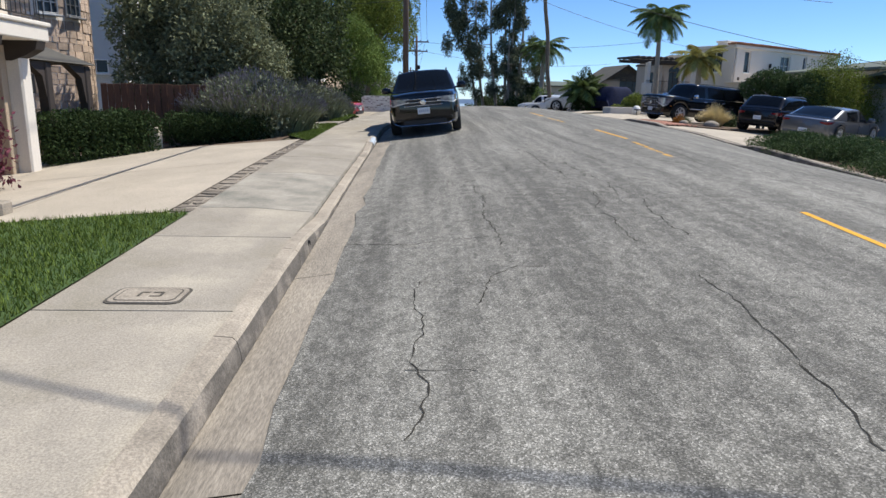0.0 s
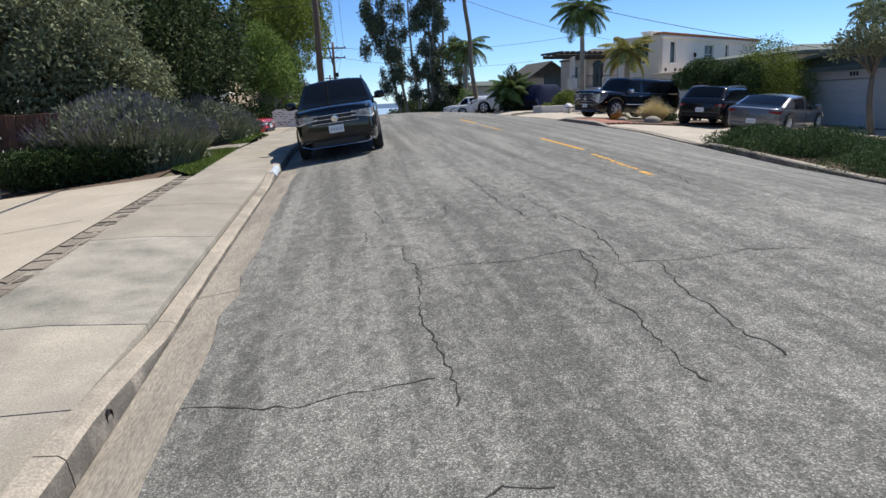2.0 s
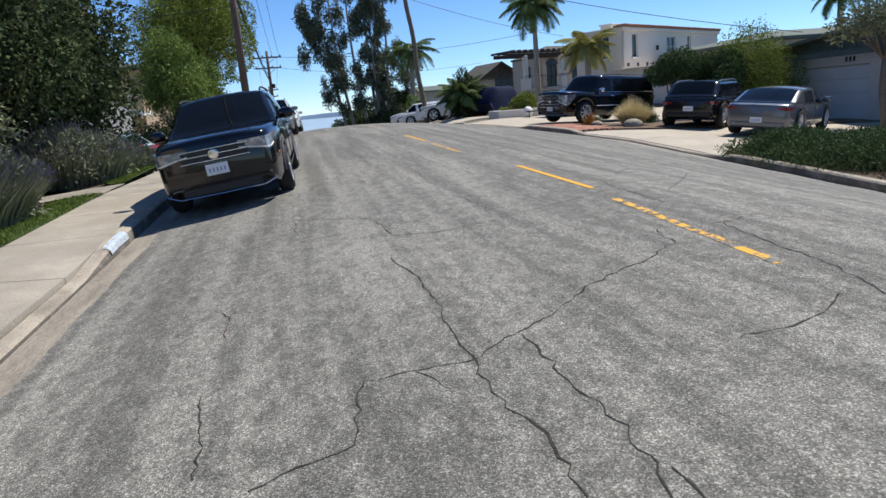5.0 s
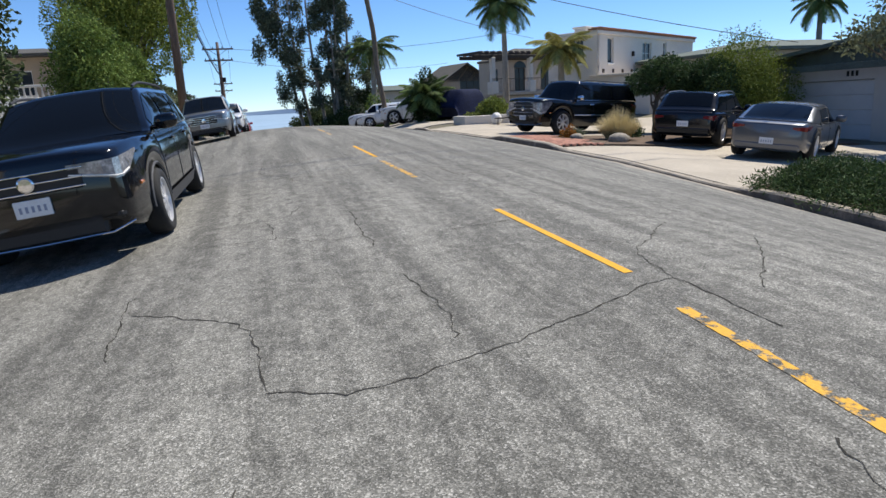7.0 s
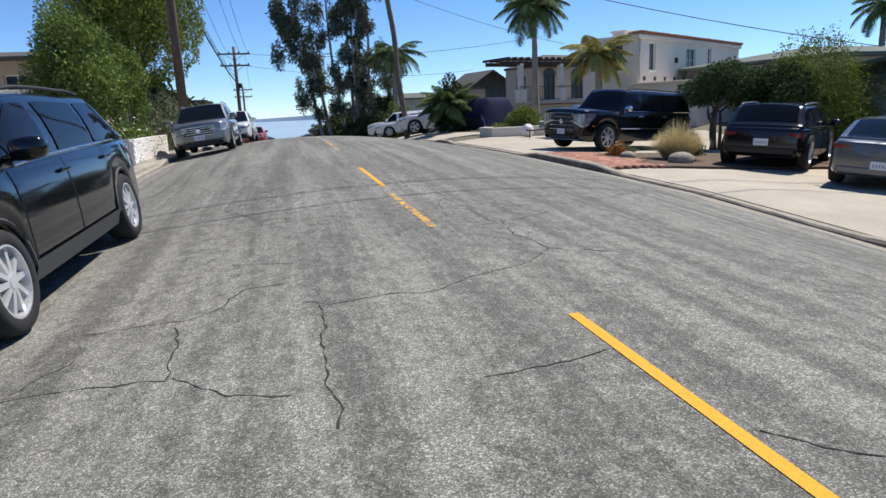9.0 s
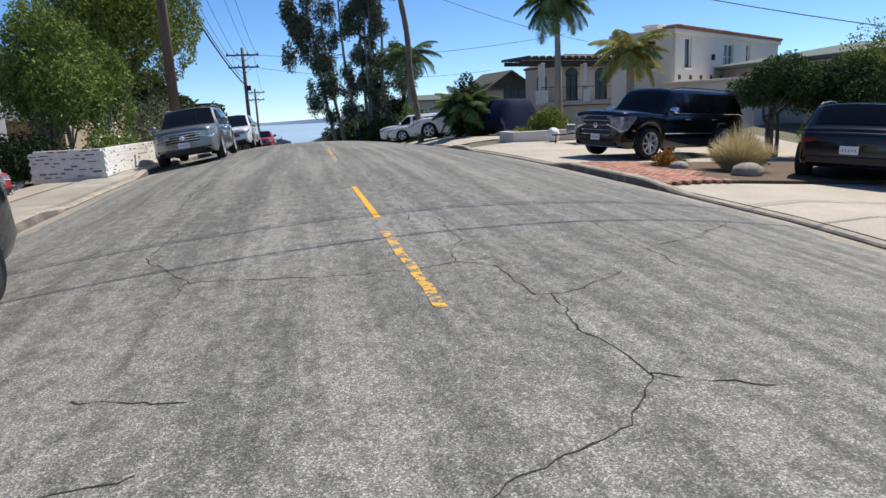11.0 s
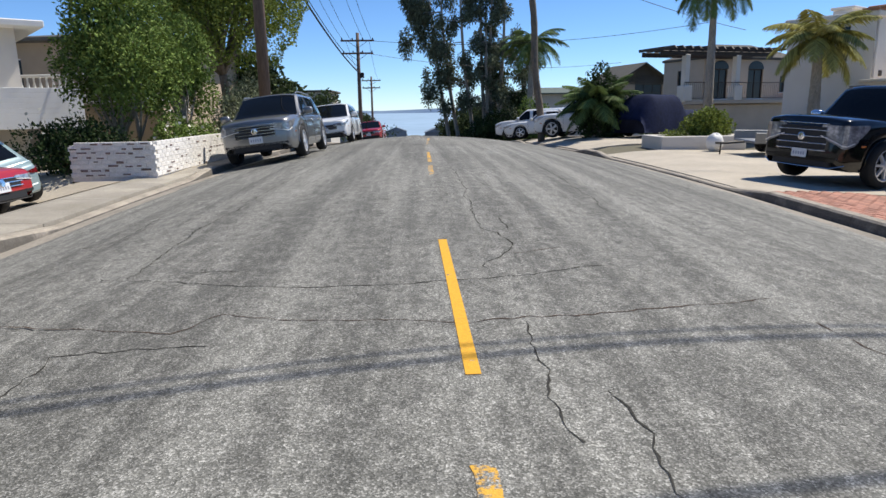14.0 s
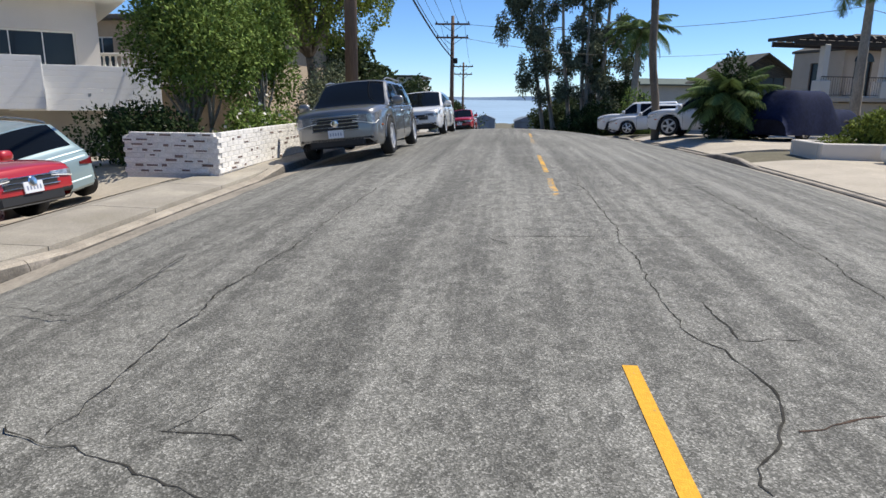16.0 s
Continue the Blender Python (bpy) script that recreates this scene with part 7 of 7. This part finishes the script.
# near planting on the side of the footway
random.seed(2)
tuft("lavender", (-8.7, 17.7), "large grey-green lavender bush with faded purple flower spikes", 1.95, 1.55, "lav_leaf", 9000, 3, 0.35, 0.015, "lavender", "lav_flower", "faded purple flower spikes", 0.75, 30000)
tuft("lavender", (-8.3, 23.6), "grey-green lavender bush beside the lawn strip", 1.6, 1.35, "lav_leaf", 3600, 5, 0.35, 0.015, "lavender", "lav_flower", "faded purple flower spikes", 0.75, 18000)
tuft("lavender", (-7.95, 26.2), "grey-green lavender bush further along", 1.2, 1.0, "lav_leaf", 2600, 6, 0.35, 0.015, "lavender", "lav_flower", "faded purple flower spikes", 0.75, 18000)
def clipped_hedge(x0, y0, x1, y1, depth, height, label, count, seed):
    """A hedge clipped to a soft-edged block between two points of its front."""
    r = random.Random(seed)
    L = math.hypot(x1 - x0, y1 - y0)
    h = thing("hedge", pose(x0, y0, walk_z((x0 + x1) / 2, (y0 + y1) / 2) - 0.03, 0, 0, math.degrees(math.atan2(y1 - y0, x1 - x0))), label, "hedge")
    cl, st = [], Geo()
    for x in frame_steps(0.2, L - 0.2, 0.22):
        for y in (0.22, depth - 0.22):
            for z in (0.2, height * 0.55, height - 0.24):
                cl.append(((x, y, z + r.uniform(-0.03, 0.03)), (0.24, 0.24, 0.23)))
        limb(st, (x, depth / 2, 0), (x + r.uniform(-0.1, 0.1), depth / 2, height * 0.8), 0.02, 0.008, seed, 0.1, 4, 5)
    part("woody_base", st, "bark", h)
    part("foliage", leaf_cloud(cl, count, 0.032, seed, shell=0.7), "hedge", h)
clipped_hedge(-11.05, 12.35, -9.9, 14.75, 0.95, 0.95, "low dark clipped hedge beside the drive", 30000, 31)
clipped_hedge(-10.0, 15.15, -7.8, 16.1, 0.8, 0.72, "low dark hedge in front of the lavender", 22000, 32)
g = Geo().box((-10.25, 15.2, walk_z(-10.3, 15.2) + 0.22), (0.22, 0.22, 0.5), b=0.02)
tagged(part("gate_post", g, "stucco"), "short rendered post between hedge and drive", "post")
tree("olive_tree", (-10.0, 19.6), "grey-green olive tree behind the lavender", 4.3, 1.8, "leaf_grey", 28000, 0.05, 41, 0.08, 22, 0.10, trunks=3, long=2.6, squash=0.7)
tree("olive_tree", (-11.6, 19.7), "grey-green olive tree rising behind the fence", 4.7, 1.4, "leaf_grey", 18000, 0.055, 43, 0.10, 18, 0.10, trunks=2, long=2.6, squash=0.7)
tree("evergreen_tree", (-10.2, 23.5), "broad dark evergreen tree with dense leaves", 7.2, 2.5, "leaf_dark", 34000, 0.075, 42, 0.08, 30, 0.16, trunks=2, squash=0.6)
tree("evergreen_tree", (-9.2, 26.4), "dark evergreen tree beside the footway", 7.6, 2.3, "leaf_dark", 32000, 0.08, 44, 0.08, 26, 0.15, trunks=2, squash=0.6)
tree("evergreen_tree", (-11.4, 25.6), "tall dark tree standing behind the others", 8.2, 2.8, "leaf_dark", 22000, 0.09, 46, 0.10, 26, 0.18, squash=0.6)
bush("laurel", (-10.4, 24.9), "dense dark laurel filling the gap between trees", 1.6, 2.6, 2.6, "hedge", 16000, 0.06, 47, 16)
bush("laurel", (-10.6, 21.4), "dense dark laurel behind the lavender", 1.5, 1.6, 2.3, "hedge", 12000, 0.06, 48, 14)
bush("red_flowering_shrub", (-10.4, 9.4), "dark red-leaved shrub by the garage", 0.5, 0.6, 1.9, "flower_red", 900, 0.05, 45, 8, shell=0.2)
bush("evergreen_shrub", (-9.3, 28.4), "tall dark evergreen shrub beside the second drive", 1.1, 0.8, 2.7, "hedge", 12000, 0.055, 50, 16)
bush("dark_shrub", (-8.5, 26.9), "dark dense shrub at the edge of the second drive", 1.2, 0.9, 1.9, "hedge", 10000, 0.05, 49, 14)
# behind the brick wall
tree("tall_shrub", (-7.6, 36.4), "light green bushy tree over the brick wall", 4.9, 1.35, "leaf_bright", 24000, 0.05, 51, 0.12, 26, 0.09, squash=0.8, trunks=4, bark="bark_pale", long=2.2)
tree("tall_shrub", (-6.9, 38.0), "light green bushy tree beside the pole", 4.4, 1.05, "leaf_bright", 17000, 0.05, 52, 0.18, 20, 0.08, squash=0.8, trunks=3, bark="bark_pale", long=2.2)
tree("broadleaf_tree", (-7.8, 46.0), "large dark green tree with yellow-green new leaves", 9.8, 3.3, "leaf_yellow", 75000, 0.068, 53, 0.34, 30, 0.26, squash=0.72, ksize=0.92, shell=0.8)
bush("rose_bush", (-6.3, 36.6), "rose bush with white flowers over the wall", 0.8, 1.6, 1.25, "leaf_bright", 6000, 0.05, 54, 12)
bush("white_roses", (-6.25, 36.4), "white rose blooms among leaves", 0.85, 1.6, 1.35, "flower", 130, 0.075, 55, 12, category="flowers", shell=0.95, long=1.1)
bush("grey_shrub", (-6.6, 43.5), "grey-green shrub behind the pole", 1.3, 1.6, 2.4, "leaf_grey", 8000, 0.06, 56, 12)
bush("white_flowers", (-8.2, 34.8), "scattered white blooms on the dark shrub", 1.2, 0.9, 1.5, "flower", 45, 0.08, 58, 10, category="flowers", shell=0.95, long=1.1)
bush("dark_shrub", (-8.2, 34.9), "dark shrub with a few white flowers", 1.3, 0.9, 1.5, "hedge", 7000, 0.05, 57, 12)
for i, (x, y, h, r) in enumerate(((-9.5, 60, 5.5, 2.4), (-10, 85, 6, 3), (-9, 120, 6, 3.2), (-12, 150, 7, 4), (9, 118, 6, 3), (11, 140, 7, 4))):
    tree("street_tree", (x, y), "rounded green tree further down the street", h, r, "leaf_dark", 4000, 0.2, 60 + i, 0.25, 14, 0.2)

# across the street
for i, (x, y, rx, ry, h) in enumerate(((6.35, 16.5, 1.3, 1.5, 0.66), (8.6, 15.2, 1.6, 1.8, 0.66), (6.5, 13.2, 1.5, 2.2, 0.68), (9.2, 17.0, 1.5, 0.9, 0.5), (7.6, 8.4, 2.2, 2.3, 0.6), (6.2, 17.8, 1.05, 0.95, 0.52), (7.7, 18.0, 1.15, 0.95, 0.5))):
    bush("juniper", (x, y), "low spreading dark green juniper", rx, ry, h, "juniper", 30000, 0.017, 70 + i, 26, "juniper", 4.2, 0.75)
tree("olive_tree", (14.3, 23.4), "slender olive tree with sparse grey leaves", 4.5, 1.5, "leaf_grey", 3800, 0.06, 80, 0.5, 15, 0.12, bark="bark", trunks=1, lean=(-0.10, 0.0), long=2.4, shell=0.3)
tuft("feather_grass", (7.9, 27.0), "pale straw-coloured feather grass clump", 0.85, 1.0, "straw", 2600, 81, 0.75, 0.006)
tuft("feather_grass", (7.2, 28.3), "low greenish grass tuft", 0.45, 0.4, "lav_leaf", 700, 82, 0.8, 0.007)
bush("rusty_plant", (6.9, 28.1), "small rusty orange succulent", 0.28, 0.28, 0.38, "flower_orange", 900, 0.035, 83, 8)
bush("dark_shrub", (9.2, 28.6), "dark low shrub by the drive", 0.6, 0.6, 0.55, "hedge", 2500, 0.04, 84, 8)
def stone(name, at, s, label):
    g = Geo()
    g.grid(lambda a, b: ((1 + 0.25 * noise.noise(Vector((math.cos(a) * 2, b * 2, math.sin(a) * 2 + at[0])))) * s[0] * math.cos(a) * math.cos(b),
                         (1 + 0.25 * noise.noise(Vector((math.cos(a) * 2, b * 2, math.sin(a) * 2 + at[0])))) * s[1] * math.sin(a) * math.cos(b), s[2] * math.sin(b)),
           frame_steps(0, 2 * math.pi, 0.4), frame_steps(-1.57, 1.57, 0.3))
    tagged(part(name, g, "bark_pale", smooth=True), label, "stone").matrix_world = pose(at[0], at[1], land_z(at[0], at[1]) + s[2] * 0.5)
stone("boulder", (7.4, 26.1), (0.32, 0.24, 0.18), "rounded grey boulder in the planting bed")
stone("boulder", (6.9, 27.6), (0.2, 0.2, 0.12), "small grey boulder beside the brick paving")
tree("cloud_pruned_tree", (12.2, 31.2), "dark tree pruned into flat cloud-like pads", 2.75, 1.3, "juniper", 14000, 0.05, 85, 0.5, 9, 0.09, trunks=4, shell=0.6)
tree("cloud_pruned_tree", (13.5, 30.4), "dark pruned tree beside the garage", 2.7, 1.4, "juniper", 12000, 0.05, 86, 0.4, 9, 0.09, trunks=3, shell=0.6)
bush("round_shrub", (14.8, 30.2), "large rounded yellow-green shrub", 1.75, 1.7, 3.6, "leaf_yellow", 60000, 0.042, 87, 34, shell=0.78)
palm("palm_tree", (13.9, 51.0), "tall palm with drooping green fronds", 7.1, 2.5, 30, "leaf_palm", 90, 0.2)
palm("palm_tree", (13.0, 41.0), "short palm with yellowing fronds", 3.35, 1.9, 22, "leaf_palm_yellow", 91, 0.19, 0.8)
palm("palm_tree", (31.0, 43.0), "palm behind the garage roofs", 5.8, 2.0, 18, "leaf_palm", 92, 0.2)
palm("palm_tree", (9.6, 76.0), "palm beside the tall gum trees", 8.2, 3.2, 24, "leaf_palm", 93, 0.3)
t = thing("bare_palm", pose(5.4, 49.0, land_z(5.4, 49.0) - 0.1), "tall bare palm trunk rising beside the street", "palm")
g = Geo().tube([(0.05 * math.sin(i * 0.5) - 0.03 * i, 0, 0.35 * i) for i in range(44)], [(0.17 - 0.0012 * i) * (1 if i % 2 else 0.92) for i in range(44)], 12)
part("trunk", g, "bark", t, smooth=True)
gum_tree("gum_tree", (6.4, 79), "tall gum tree with slim trunks and hanging grey-green foliage", 18.0, 5, 4.2, 30000, "leaf_gum", 0.10, 95, 0.22, 0.0, 15)
gum_tree("gum_tree", (3.4, 81), "gum tree with thin limbs and hanging leaf clumps", 17.0, 2, 4.6, 13000, "leaf_gum", 0.12, 96, 0.36, -0.55, 15, 1.5)
gum_tree("gum_tree", (8.6, 82), "dense dark tree among the gums", 9.5, 5, 3.4, 17000, "leaf_dark", 0.10, 97, 0.05, 0.0, 14)
bush("dark_shrub", (7.0, 77.5), "dark undergrowth below the gum trees", 3.2, 1.4, 2.8, "hedge", 8000, 0.12, 98, 12)
tree("street_tree", (5.2, 100), "low round tree past the crest", 4.5, 2.6, "leaf_dark", 6000, 0.2, 98, 0.1, 12, 0.2)
bush("bright_shrub", (9.4, 72), "bright green shrub below the gum trees", 1.6, 1.6, 3.4, "leaf_bright", 6000, 0.12, 99, 12)
palm("low_palm", (7.0, 45.6), "low bushy palm clump beside the covered car", 1.5, 1.7, 26, "leaf_palm", 100, 0.2, 0.6)
bush("dark_shrub", (7.3, 45.9), "dark dense shrub between the drives", 1.15, 1.1, 2.5, "hedge", 14000, 0.07, 101, 12)
def utility_trailer(x, y, turn):
    """A low grey trailer: bed with rails, two wheels, drawbar."""
    t = thing("utility_trailer", settle(x, y, turn, yard_z, 1.4, 0.9), "low grey metal trailer parked beside the planter", "trailer")
    part("bed", Geo().box((0, 0, 0.36), (1.7, 1.0, 0.07), b=0.015), "metal", t)
    for sy in (-0.49, 0.49):
        part("side_rail", Geo().box((0, sy, 0.50), (1.7, 0.03, 0.22), b=0.008), "metal", t)
        wheel_parts(t, -0.1, sy * 1.16, 0.24, 0.14, 5, "rim", sy)
    part("tail_rail", Geo().box((-0.84, 0, 0.50), (0.03, 0.95, 0.22), b=0.008), "metal", t)
    part("drawbar", Geo().tube([(0.8, 0, 0.34), (1.3, 0, 0.3), (1.65, 0, 0.3)], 0.03, 8), "iron", t)
    part("prop_stand", Geo().tube([(1.5, 0, 0.31), (1.5, 0, 0.0)], 0.02, 8), "iron", t)
utility_trailer(9.3, 36.7, 185)
g = Geo().grid(lambda a, b: (0.24 * math.cos(a) * math.cos(b) * (1 + 0.12 * math.sin(3 * a)), 0.2 * math.sin(a) * math.cos(b), 0.26 * math.sin(b) * (1 + 0.1 * math.cos(2 * a))), frame_steps(0, 2 * math.pi, 0.3), frame_steps(-1.57, 1.57, 0.3))
tagged(part("white_sack", g, "trim_white", smooth=True), "tied white plastic sack on the drive", "sack").matrix_world = pose(8.15, 37.6, yard_z(8.15, 37.6) + 0.22)
# planter with clipped hedge
p = thing("planter_bed", pose(0, 0, 0), "low white rendered planter with soil", "planter")
pz = yard_z(7, 38.6)
g = Geo().box((8.05, 38.2, pz + 0.13), (2.5, 0.2, 0.42), b=0.02).box((6.9, 38.95, pz + 0.13), (0.2, 1.3, 0.42), b=0.02).box((8.05, 39.7, pz + 0.13), (2.5, 0.2, 0.42), b=0.02).box((9.2, 38.95, pz + 0.13), (0.2, 1.3, 0.42), b=0.02)
part("planter_wall", g, "stucco_white", p)
part("soil", Geo().box((8.05, 38.95, pz + 0.12), (2.1, 1.3, 0.3)), "soil", p)
bush("clipped_hedge", (8.45, 38.95, pz + 0.2), "clipped bright green hedge in the planter", 0.75, 0.62, 1.05, "leaf_yellow", 6000, 0.05, 102, 14, "hedge", 1.7, 0.75)
bush("yellow_flowers", (7.5, 38.8, pz + 0.2), "small yellow flowering plants in the planter", 0.5, 0.5, 0.32, "leaf_yellow", 900, 0.04, 103, 8, "flowers")
